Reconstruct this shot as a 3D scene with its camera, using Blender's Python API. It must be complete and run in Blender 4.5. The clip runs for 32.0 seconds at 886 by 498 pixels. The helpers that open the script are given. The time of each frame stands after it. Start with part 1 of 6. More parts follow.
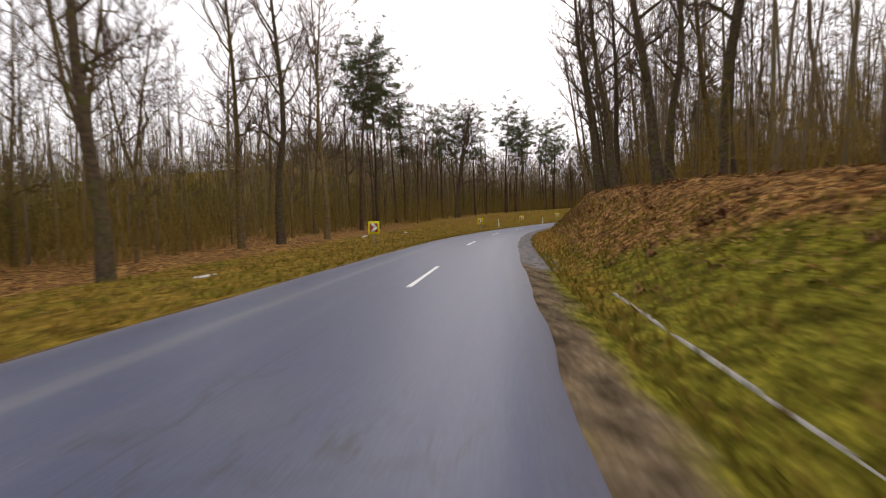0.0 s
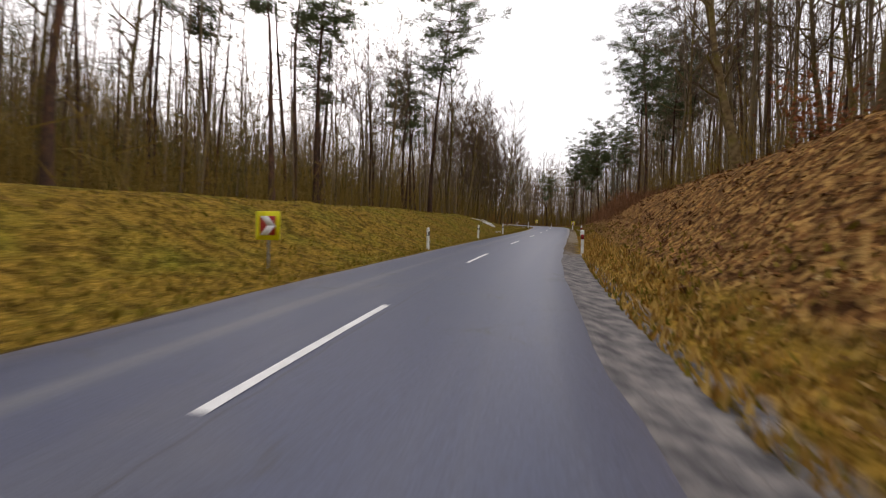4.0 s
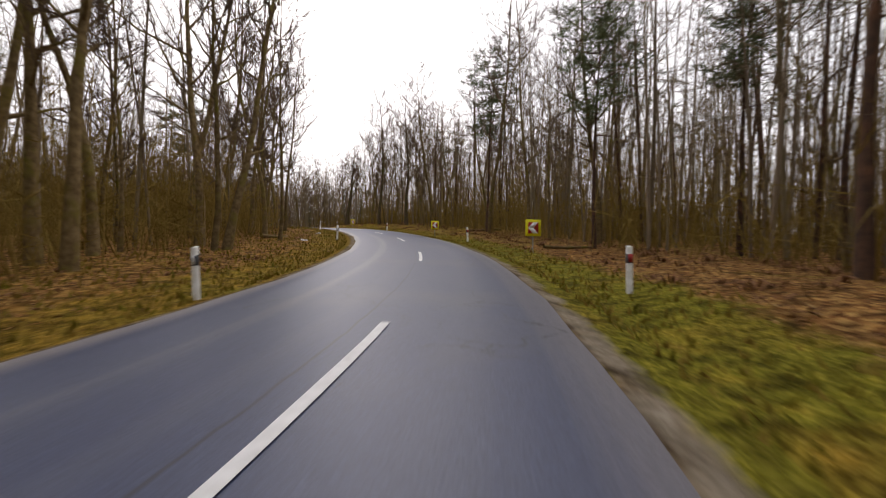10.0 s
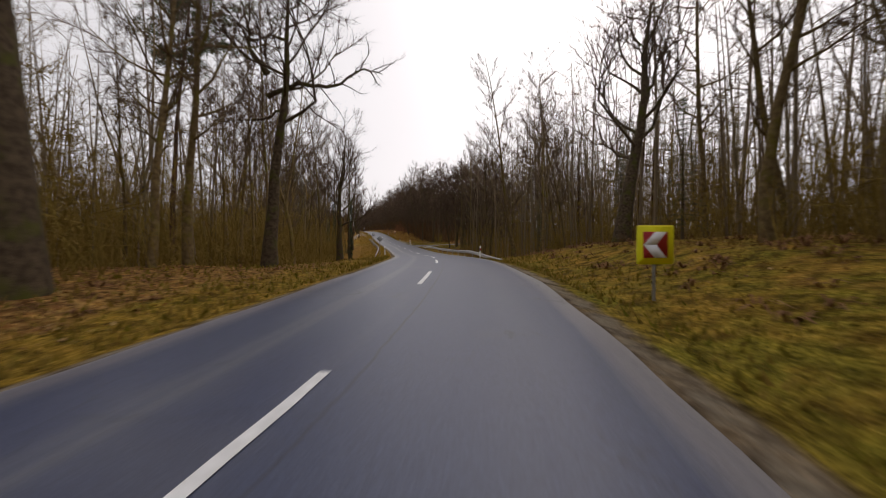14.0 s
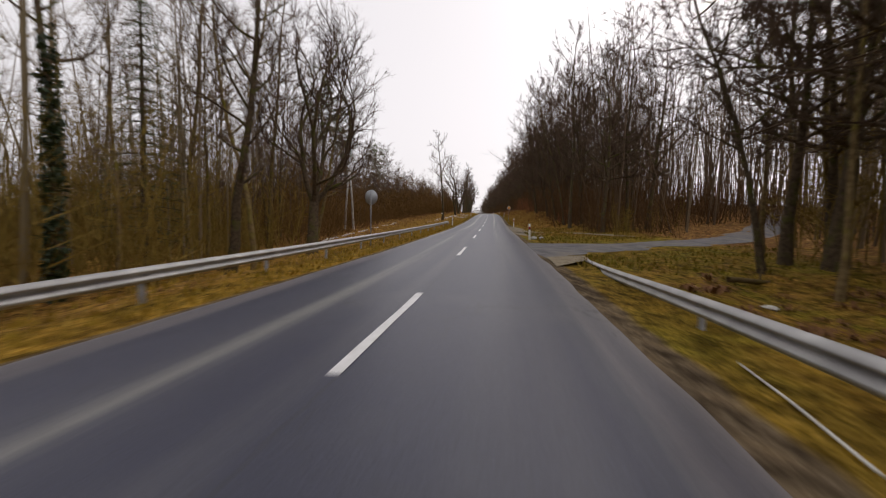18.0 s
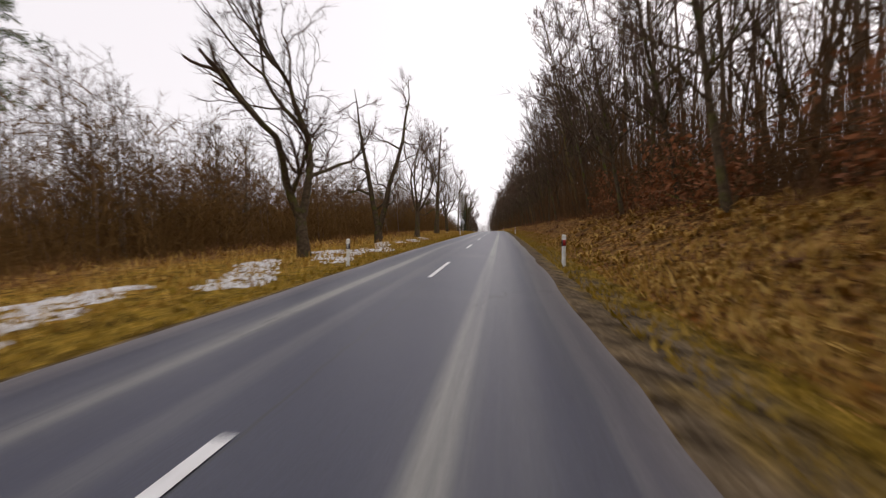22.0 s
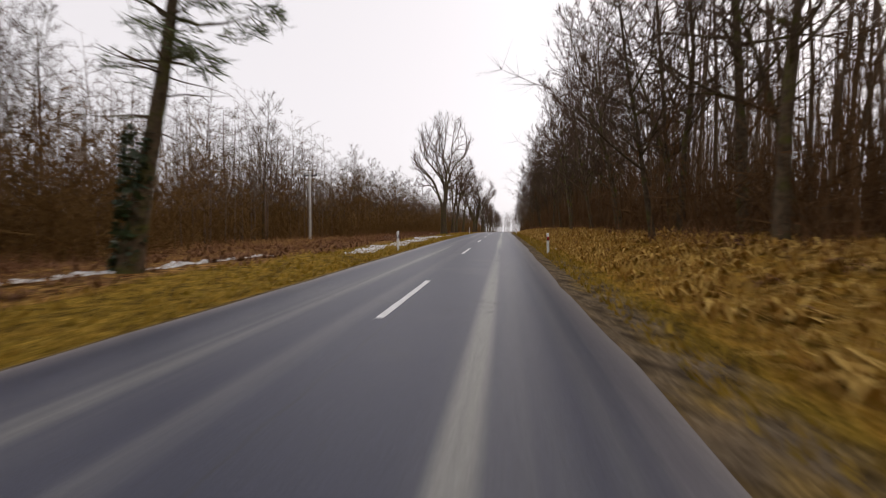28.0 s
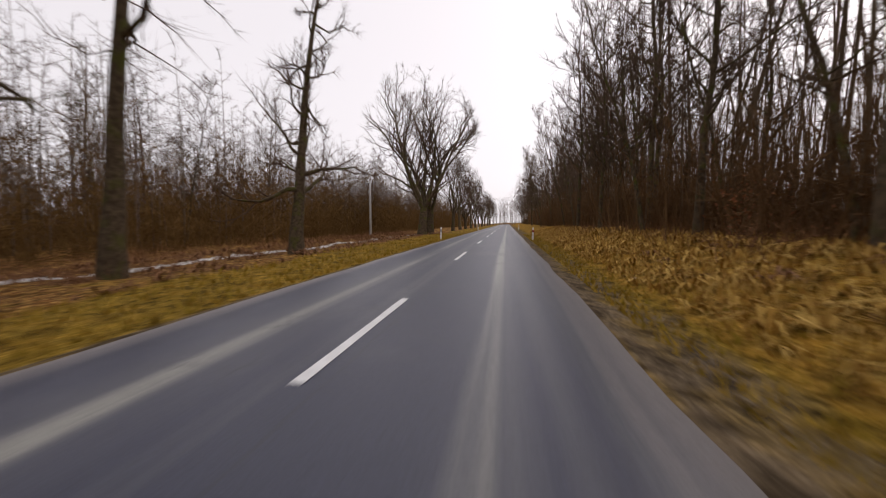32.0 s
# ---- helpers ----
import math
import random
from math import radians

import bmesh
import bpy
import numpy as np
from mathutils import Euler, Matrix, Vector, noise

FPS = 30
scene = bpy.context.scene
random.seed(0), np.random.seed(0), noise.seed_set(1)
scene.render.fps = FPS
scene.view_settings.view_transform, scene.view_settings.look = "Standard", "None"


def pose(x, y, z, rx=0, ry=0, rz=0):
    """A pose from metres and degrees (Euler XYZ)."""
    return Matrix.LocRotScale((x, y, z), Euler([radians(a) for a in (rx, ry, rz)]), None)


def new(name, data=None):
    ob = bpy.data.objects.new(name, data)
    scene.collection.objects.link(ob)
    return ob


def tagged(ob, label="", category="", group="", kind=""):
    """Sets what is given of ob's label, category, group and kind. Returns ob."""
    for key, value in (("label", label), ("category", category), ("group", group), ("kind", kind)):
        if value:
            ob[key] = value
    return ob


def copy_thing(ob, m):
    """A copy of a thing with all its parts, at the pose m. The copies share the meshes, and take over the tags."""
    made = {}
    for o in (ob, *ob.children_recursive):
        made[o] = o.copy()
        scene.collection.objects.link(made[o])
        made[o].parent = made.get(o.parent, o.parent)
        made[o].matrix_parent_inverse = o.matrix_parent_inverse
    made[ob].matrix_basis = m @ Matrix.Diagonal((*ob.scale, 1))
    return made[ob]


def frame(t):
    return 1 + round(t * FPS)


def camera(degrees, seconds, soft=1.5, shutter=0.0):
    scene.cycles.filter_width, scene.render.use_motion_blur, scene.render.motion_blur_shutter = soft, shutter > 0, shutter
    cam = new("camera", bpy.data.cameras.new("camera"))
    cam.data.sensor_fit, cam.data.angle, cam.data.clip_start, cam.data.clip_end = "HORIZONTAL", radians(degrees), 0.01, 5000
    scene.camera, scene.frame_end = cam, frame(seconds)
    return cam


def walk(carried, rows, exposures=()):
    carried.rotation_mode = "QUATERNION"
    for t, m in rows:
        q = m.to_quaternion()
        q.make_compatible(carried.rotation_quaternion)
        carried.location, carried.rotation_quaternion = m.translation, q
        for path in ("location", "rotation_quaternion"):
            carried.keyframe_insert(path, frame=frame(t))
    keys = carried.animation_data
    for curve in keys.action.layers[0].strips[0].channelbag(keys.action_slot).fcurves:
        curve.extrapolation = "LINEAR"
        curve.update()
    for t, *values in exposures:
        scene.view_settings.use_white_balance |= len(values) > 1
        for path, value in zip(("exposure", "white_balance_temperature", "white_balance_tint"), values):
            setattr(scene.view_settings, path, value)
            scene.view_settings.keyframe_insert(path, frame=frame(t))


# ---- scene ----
PATH = [
    (0.0, pose(0.000, 0.000, 0.000, 87.565, 1.263, 43.383)),
    (0.5, pose(-6.020, 8.602, 0.247, 87.680, 1.059, 43.196)),
    (1.0, pose(-11.780, 17.008, 0.509, 88.043, 0.792, 42.173)),
    (1.5, pose(-17.126, 25.314, 0.759, 87.815, 0.583, 39.870)),
    (2.0, pose(-21.876, 33.607, 0.992, 87.927, 0.408, 36.255)),
    (2.5, pose(-25.868, 41.930, 1.254, 88.510, -0.298, 31.626)),
    (3.0, pose(-29.025, 50.261, 1.582, 88.878, -0.701, 26.668)),
    (3.5, pose(-31.381, 58.553, 1.955, 89.025, -0.791, 21.814)),
    (4.0, pose(-32.960, 66.791, 2.340, 88.993, -1.300, 16.681)),
    (4.5, pose(-33.804, 74.989, 2.744, 89.185, -1.438, 12.080)),
    (5.0, pose(-34.097, 83.163, 3.178, 89.425, -1.006, 9.121)),
    (5.5, pose(-34.089, 91.341, 3.635, 89.517, -0.353, 7.799)),
    (6.0, pose(-33.979, 99.550, 4.093, 89.451, 0.286, 7.577)),
    (6.5, pose(-33.880, 107.801, 4.530, 89.320, 0.716, 7.835)),
    (7.0, pose(-33.823, 116.087, 4.950, 89.549, 0.709, 8.186)),
    (7.5, pose(-33.838, 124.397, 5.397, 89.487, 0.350, 8.797)),
    (8.0, pose(-33.928, 132.712, 5.898, 90.036, 0.141, 9.168)),
    (8.5, pose(-34.065, 141.010, 6.420, 89.714, 0.032, 9.706)),
    (9.0, pose(-34.428, 149.260, 6.903, 89.329, -0.031, 12.547)),
    (9.5, pose(-35.370, 157.393, 7.320, 89.384, -0.335, 17.831)),
    (10.0, pose(-37.166, 165.283, 7.683, 89.157, -0.359, 24.684)),
    (10.5, pose(-39.823, 172.799, 8.052, 89.357, -0.168, 30.919)),
    (11.0, pose(-43.185, 179.878, 8.470, 89.754, 0.091, 36.680)),
    (11.5, pose(-47.166, 186.473, 8.922, 89.672, -0.277, 42.259)),
    (12.0, pose(-51.660, 192.598, 9.375, 89.672, -0.289, 46.906)),
    (12.5, pose(-56.551, 198.329, 9.826, 89.383, -0.480, 50.745)),
    (13.0, pose(-61.791, 203.730, 10.275, 89.459, -0.406, 54.393)),
    (13.5, pose(-67.428, 208.776, 10.701, 89.324, -0.164, 58.720)),
    (14.0, pose(-73.470, 213.472, 11.066, 88.980, 0.126, 62.219)),
    (14.5, pose(-79.883, 217.879, 11.330, 87.985, 0.640, 65.570)),
    (15.0, pose(-86.699, 221.972, 11.460, 86.785, 0.531, 69.221)),
    (15.5, pose(-93.952, 225.714, 11.442, 85.667, 0.154, 72.860)),
    (16.0, pose(-101.646, 229.129, 11.300, 84.979, -0.321, 75.920)),
    (16.5, pose(-109.760, 232.314, 11.116, 84.915, -0.694, 77.869)),
    (17.0, pose(-118.259, 235.431, 10.991, 85.514, -0.802, 78.655)),
    (17.5, pose(-127.126, 238.564, 10.993, 86.256, -0.995, 79.377)),
    (18.0, pose(-136.368, 241.672, 11.139, 86.935, -0.997, 80.366)),
    (18.5, pose(-145.972, 244.719, 11.385, 87.680, -0.843, 81.230)),
    (19.0, pose(-155.890, 247.743, 11.672, 87.857, -0.622, 81.628)),
    (19.5, pose(-166.070, 250.800, 11.980, 88.092, -0.283, 81.715)),
    (20.0, pose(-176.470, 253.928, 12.323, 88.218, 0.118, 81.572)),
    (20.5, pose(-187.058, 257.138, 12.739, 88.907, 0.746, 81.515)),
    (21.0, pose(-197.819, 260.372, 13.256, 89.085, 1.109, 81.781)),
    (21.5, pose(-208.720, 263.614, 13.855, 89.284, 1.220, 81.836)),
    (22.0, pose(-219.721, 266.860, 14.489, 89.251, 1.398, 82.065)),
    (22.5, pose(-230.788, 270.065, 15.094, 89.193, 1.670, 82.372)),
    (23.0, pose(-241.876, 273.216, 15.632, 88.633, 2.047, 82.578)),
    (23.5, pose(-252.938, 276.340, 16.114, 88.461, 1.969, 82.569)),
    (24.0, pose(-263.943, 279.424, 16.568, 88.648, 1.252, 82.840)),
    (24.5, pose(-274.872, 282.443, 17.007, 88.687, 0.305, 83.008)),
    (25.0, pose(-285.707, 285.404, 17.432, 88.437, -0.344, 83.217)),
    (25.5, pose(-296.453, 288.298, 17.842, 88.464, -0.696, 83.477)),
    (26.0, pose(-307.135, 291.101, 18.228, 88.233, -0.740, 83.973)),
    (26.5, pose(-317.794, 293.786, 18.572, 87.936, -0.661, 84.586)),
    (27.0, pose(-328.460, 296.351, 18.867, 87.647, -0.564, 85.196)),
    (27.5, pose(-339.145, 298.809, 19.134, 87.415, -0.478, 85.686)),
    (28.0, pose(-349.831, 301.196, 19.401, 87.749, -0.377, 85.919)),
    (28.5, pose(-360.490, 303.536, 19.675, 87.551, 0.037, 86.102)),
    (29.0, pose(-371.087, 305.834, 19.944, 87.563, 0.317, 86.197)),
    (29.5, pose(-381.595, 308.088, 20.184, 87.668, 0.520, 86.322)),
    (30.0, pose(-391.990, 310.313, 20.379, 87.351, 0.443, 86.240)),
    (30.5, pose(-402.256, 312.521, 20.542, 86.909, 0.121, 86.242)),
    (31.0, pose(-412.381, 314.709, 20.685, 87.032, -0.004, 86.133)),
    (31.5, pose(-422.355, 316.893, 20.804, 86.983, 0.012, 85.893)),
    (32.0, pose(-432.163, 319.119, 20.888, 86.426, -0.007, 85.266)),
]
cam = camera(93.0, 32.0, soft=1.15, shutter=0.24)
EXPOSURES = [(t_, e_, 6750, c_) for t_, e_, c_ in ((0.0, 0.33, 18), (4.0, 0.34, 18), (7.0, 0.22, 18), (9.0, 0.28, 18), (12.0, 0.05, 18), (14.0, -0.24, 18), (17.0, -0.15, 18), (19.0, -0.06, 19), (21.0, 0.1, 20), (23.0, 0.05, 20), (25.0, -0.02, 20), (28.5, -0.03, 19), (32.0, -0.03, 21))]
walk(cam, PATH, EXPOSURES)

# ---- sky and sun: a bright overcast winter day ----
world = bpy.data.worlds.new("overcast_sky")
scene.world = world
world.use_nodes = True
wn = world.node_tree.nodes
wl = world.node_tree.links
sky = wn.new("ShaderNodeTexSky")
sky.sky_type = 'NISHITA'
sky.sun_disc = False
sky.sun_elevation = radians(38)
sky.sun_rotation = radians(-40)
sky.air_density, sky.dust_density, sky.ozone_density = 1.0, 4.0, 1.0
pale = wn.new("ShaderNodeHueSaturation")
pale.inputs["Saturation"].default_value = 0.18
wl.new(sky.outputs[0], pale.inputs["Color"])
cloud = wn.new("ShaderNodeMix")
cloud.data_type = 'RGBA'
cloud.inputs["Factor"].default_value = 0.72
cloud.inputs["B"].default_value = (6.55, 6.78, 6.88, 1)
wl.new(pale.outputs[0], cloud.inputs["A"])
wl.new(cloud.outputs["Result"], wn["Background"].inputs[0])
wn["Background"].inputs[1].default_value = 0.15
sun_data = bpy.data.lights.new("sun", 'SUN')
sun_data.energy, sun_data.angle, sun_data.color = 0.5, radians(25), (1.0, 0.96, 0.92)
sun = new("sun", sun_data)
sun.matrix_world = pose(0, 0, 60, 52, 0, 140)

# ---- the road's line: headings every 8 m and heights every 16 m along it ----
HEAD_STEP, RISE_STEP, S_MIN = 8.0, 12.0, -30.0
HEADINGS = [34.89, 34.99, 35.09, 35.2, 35.23, 35.0, 34.25, 32.74, 30.33, 27.03, 22.96, 18.37, 13.56, 8.87, 4.76, 1.69, -0.09, -0.72, -0.66, -0.39, -0.22, -0.06, 0.57, 2.4, 5.97, 11.25, 17.6, 24.2, 30.39, 35.88, 40.69, 45.02, 49.12, 53.09, 56.96, 60.67, 64.02, 66.77, 68.76, 70.07, 70.94, 71.66, 72.35, 72.97, 73.42, 73.66, 73.71, 73.65, 73.58, 73.56, 73.58, 73.64, 73.72, 73.83, 73.94, 74.03, 74.09, 74.15, 74.22, 74.32, 74.44, 74.6, 74.82, 75.13, 75.53, 76.0, 76.48, 76.91, 77.24, 77.48, 77.62, 77.72, 77.79, 77.84, 77.86, 77.86, 77.81, 77.71, 77.51, 77.24, 76.96, 76.75, 76.64, 76.6, 76.59]
RISES = [-2.05, -1.81, -1.55, -1.28, -0.98, -0.68, -0.39, -0.02, 0.46, 1.0, 1.59, 2.25, 2.91, 3.53, 4.19, 4.94, 5.64, 6.22, 6.81, 7.51, 8.24, 8.96, 9.58, 9.97, 10.02, 9.82, 9.61, 9.58, 9.77, 10.07, 10.41, 10.78, 11.2, 11.73, 12.35, 13.01, 13.64, 14.21, 14.71, 15.19, 15.65, 16.1, 16.54, 16.95, 17.3, 17.6, 17.89, 18.19, 18.49, 18.76, 18.98, 19.16, 19.32, 19.44, 19.51, 19.56, 19.58, 19.6, 19.61, 19.62, 19.62, 19.62, 19.62]
S_MAX = 960.0
STATIONS = np.arange(S_MIN, S_MAX, 1.0)
LINE_H = np.radians(np.interp(STATIONS, S_MIN + HEAD_STEP * np.arange(len(HEADINGS)), HEADINGS))
_mid = np.radians(np.interp(STATIONS + 0.5, S_MIN + HEAD_STEP * np.arange(len(HEADINGS)), HEADINGS))
LINE_X = 15.196 + np.r_[0.0, np.cumsum(-np.sin(_mid))][:-1]
LINE_Y = -25.985 + np.r_[0.0, np.cumsum(np.cos(_mid))][:-1]
LINE_Z = np.interp(STATIONS, S_MIN + RISE_STEP * np.arange(len(RISES)), RISES)
LINE_Z = np.convolve(np.pad(LINE_Z, 4, "edge"), np.ones(9) / 9, "valid")


# chainage marks along the road and the metres at which they stand
MARKS = [-30.0, -0.0, 21.0, 40.8, 59.4, 76.7, 93.2, 109.3, 125.2, 140.6, 155.4, 169.3, 182.3, 194.9, 207.4, 220.3, 234.2, 249.8, 267.3, 286.5, 306.9, 328.4, 350.5, 373.2, 396.0, 418.6, 440.8, 462.5, 484.1, 505.5, 526.9, 547.9, 568.4, 588.4, 930.0]
METRES = [-30.0, -0.0, 20.8, 40.4, 59.0, 76.4, 93.1, 109.5, 126.1, 142.7, 159.1, 175.0, 190.4, 205.4, 220.2, 235.2, 250.8, 267.2, 284.9, 304.0, 324.4, 345.9, 368.2, 391.0, 414.1, 437.0, 459.6, 481.7, 503.6, 525.5, 547.3, 568.6, 589.5, 609.8, 951.4]


def at(s, l):
    """World x, y and the road's height for chainages s and offsets l to the right of the centre line."""
    s, l = np.interp(np.asarray(s, float), MARKS, METRES), np.asarray(l, float)
    h = np.interp(s, STATIONS, LINE_H)
    x = np.interp(s, STATIONS, LINE_X) + l * np.cos(h)
    y = np.interp(s, STATIONS, LINE_Y) + l * np.sin(h)
    return x, y, np.interp(s, STATIONS, LINE_Z)


def heading(s):
    return float(np.interp(np.interp(s, MARKS, METRES), STATIONS, LINE_H))


def nearest(x, y):
    """Station and offset of the road's nearest point, for arrays of world places."""
    x, y = np.ravel(x), np.ravel(y)
    out_s, out_l = np.empty(len(x)), np.empty(len(x))
    for a in range(0, len(x), 2000):
        dx, dy = x[a:a + 2000, None] - LINE_X[None], y[a:a + 2000, None] - LINE_Y[None]
        k = np.argmin(dx * dx + dy * dy, 1)
        r = np.arange(len(k))
        h = LINE_H[k]
        side = dx[r, k] * np.cos(h) + dy[r, k] * np.sin(h)
        out_s[a:a + 2000] = np.interp(STATIONS[k], METRES, MARKS)
        out_l[a:a + 2000] = np.sign(side) * np.hypot(dx[r, k], dy[r, k])
    return out_s, out_l


def side_line(l):
    """Chainage of the side road's centre at offset l."""
    d = np.clip(l, 3.0, 45.0) - 3.0
    return 306.3 + 0.69 * d + 0.012 * d * d


def smooth(a, b, v):
    t = np.clip((v - a) / (b - a), 0, 1)
    return t * t * (3 - 2 * t)


def waves(x, y, seed=0, octaves=4, size=10.0):
    """Cheap smooth noise, about -1 to 1, from sums of turned sines."""
    r = np.random.RandomState(seed)
    v = 0.0
    for o in range(octaves):
        for _ in range(3):
            a, p = r.uniform(0, 2 * np.pi, 2)
            k = 2 * np.pi / size * 2 ** o * r.uniform(0.7, 1.4)
            v = v + np.sin(k * (np.cos(a) * x + np.sin(a) * y) + p) / 3 * 0.6 ** o
    return v


# height of the land beside the road, by station: the bank's foot is at the verge
RIGHT_S = [-30, 0, 12, 25, 40, 70, 100, 125, 140, 150, 160, 172, 185, 205, 225, 240, 247, 258, 295, 303, 322, 335, 350, 400, 440, 480, 520, 640, 930]
RIGHT_H = [1.6, 1.9, 2.5, 3.2, 3.8, 4.0, 3.6, 3.3, 2.9, 2.2, 1.2, 0.4, 0.0, 0.3, 1.0, 1.2, 0.6, -1.2, -1.0, -0.1, 0.0, 0.7, 1.5, 2.0, 1.6, 1.1, 0.9, 0.8, 0.8]
LEFT_S = [-30, 0, 25, 45, 60, 75, 90, 115, 130, 145, 158, 170, 200, 235, 256, 300, 325, 345, 380, 430, 470, 505, 535, 930]
LEFT_H = [-0.7, -0.6, -0.1, 0.6, 1.4, 2.2, 2.5, 2.5, 2.3, 1.3, 0.3, 0.0, 0.1, 0.2, -1.6, -1.6, -0.9, -0.35, -0.1, 0.4, 0.4, 0.2, -0.3, -0.3]
HILL_S = [-30, 40, 75, 100, 125, 150, 175, 200, 260, 320, 350, 930]
HILL_H = [6, 9, 19, 30, 27, 13, 4, 9, 12, 6, 0, 0]


def land(s, l):
    """Height of the ground above the road's, at offset l."""
    s, l = np.asarray(s, float), np.asarray(l, float)
    right, left = np.interp(s, RIGHT_S, RIGHT_H), np.interp(s, LEFT_S, LEFT_H)
    out = np.abs(l)
    z = np.where(l > 0, right * smooth(4.3, 9.5, out), left * smooth(4.2, 11.5, out))
    z = z - 0.07 * smooth(3.0, 3.5, out) - np.where(l > 0, 0.10, 0.05) * np.exp(-((out - 4.3) / 0.7) ** 2)
    z = z + 0.035 * np.clip(out - 10, 0, 60) * np.where(l > 0, np.clip(right, -0.3, 1), 0.0)
    z = z + np.where(l < 0, np.interp(s, HILL_S, HILL_H) * smooth(32, 130, out), 0.0)
    return z


def ground_z(s, l):
    x, y, z = at(s, l)
    rough = smooth(3.3, 6.0, np.abs(l))
    bank = smooth(5.2, 7.0, l) * (smooth(8, 20, s) * (1 - smooth(150, 172, s)) + smooth(338, 355, s))
    return z + land(s, l) - 0.03 + rough * (0.10 * waves(x, y, 3, 3, 9.0) + 0.05 * waves(x, y, 4, 2, 2.1)) + 0.10 * bank * waves(x, y, 6, 2, 4.0)


# ---- mesh helpers ----
class Geo:
    """Collects tubes, cards and faces for one mesh."""

    def __init__(self):
        self.v, self.f3, self.f4, self.n = [], [], [], 0

    def add(self, v, f3=None, f4=None):
        v = np.asarray(v, float).reshape(-1, 3)
        if f3 is not None and len(f3):
            self.f3.append(np.asarray(f3, int).reshape(-1, 3) + self.n)
        if f4 is not None and len(f4):
            self.f4.append(np.asarray(f4, int).reshape(-1, 4) + self.n)
        self.v.append(v)
        self.n += len(v)
        return self

    def tube(self, pts, radii, sides=6, cap=False):
        pts = np.asarray(pts, float)
        k = len(pts)
        d = np.gradient(pts, axis=0)
        d /= np.linalg.norm(d, axis=1, keepdims=True) + 1e-9
        ref = np.array([1.0, 0, 0]) if abs(d[0, 0]) < 0.8 else np.array([0, 1.0, 0])
        u = np.cross(d, ref)
        u /= np.linalg.norm(u, axis=1, keepdims=True) + 1e-9
        w = np.cross(d, u)
        a = np.arange(sides) / sides * 2 * np.pi
        ring = u[:, None] * np.cos(a)[None, :, None] + w[:, None] * np.sin(a)[None, :, None]
        v = pts[:, None] + ring * np.asarray(radii, float)[:, None, None]
        i = np.arange(k - 1)[:, None] * sides + np.arange(sides)[None]
        j = np.arange(k - 1)[:, None] * sides + (np.arange(sides)[None] + 1) % sides
        f4 = np.stack([i, j, j + sides, i + sides], -1).reshape(-1, 4)
        f3 = None
        if cap:
            top = (k - 1) * sides
            f3 = [(top, top + q, top + q + 1) for q in range(1, sides - 1)]
        return self.add(v.reshape(-1, 3), f3, f4)

    def box(self, c, d, m=None):
        c, d = np.asarray(c, float), np.asarray(d, float) / 2
        v = np.array([(x, y, z) for z in (-1, 1) for y in (-1, 1) for x in (-1, 1)], float) * d + c
        if m is not None:
            v = np.array([m @ Vector(q) for q in v])
        return self.add(v, None, [(0, 2, 3, 1), (4, 5, 7, 6), (0, 1, 5, 4), (2, 6, 7, 3), (0, 4, 6, 2), (1, 3, 7, 5)])

    def arrays(self):
        v = np.concatenate(self.v) if self.v else np.zeros((0, 3))
        f3 = np.concatenate(self.f3) if self.f3 else np.zeros((0, 3), int)
        f4 = np.concatenate(self.f4) if self.f4 else np.zeros((0, 4), int)
        return v, f3, f4

    def mesh(self, name, material, shade=False):
        v, f3, f4 = self.arrays()
        me = bpy.data.meshes.new(name)
        me.vertices.add(len(v))
        me.vertices.foreach_set("co", v.astype(np.float32).ravel())
        loops = np.concatenate([f3.ravel(), f4.ravel()]).astype(np.int32)
        counts = np.concatenate([np.full(len(f3), 3), np.full(len(f4), 4)]).astype(np.int32)
        me.loops.add(len(loops))
        me.loops.foreach_set("vertex_index", loops)
        me.polygons.add(len(counts))
        me.polygons.foreach_set("loop_start", np.concatenate([[0], np.cumsum(counts)[:-1]]).astype(np.int32))
        me.polygons.foreach_set("loop_total", counts)
        if shade:
            me.polygons.foreach_set("use_smooth", np.ones(len(counts), bool))
        me.update(calc_edges=True)
        me.validate()
        me.materials.append(material)
        return me


def part(name, geo, material, parent=None, label="", shade=False):
    """Links what geo holds as one mesh object, under parent if given."""
    me = geo if isinstance(geo, bpy.types.Mesh) else geo.mesh(name, material, shade)
    ob = new(name, me)
    if parent is not None:
        ob.parent = parent
    if label:
        ob["label"] = label
    return ob


def thing(name, label, category, group="", m=None):
    ob = new(name)
    ob.empty_display_size = 0.3
    if m is not None:
        ob.matrix_basis = m
    return tagged(ob, label, category, group)


def stand(s, l, turn=0.0, sink=0.0, scale=1.0):
    """Pose on the ground at station s and offset l, turned to the road's heading plus turn degrees."""
    x, y, _ = at(s, l)
    z = float(ground_z(s, l)) - sink
    m = Matrix.Translation((float(x), float(y), z)) @ Matrix.Rotation(heading(s) + radians(turn), 4, 'Z')
    return m @ Matrix.Scale(scale, 4) if scale != 1.0 else m


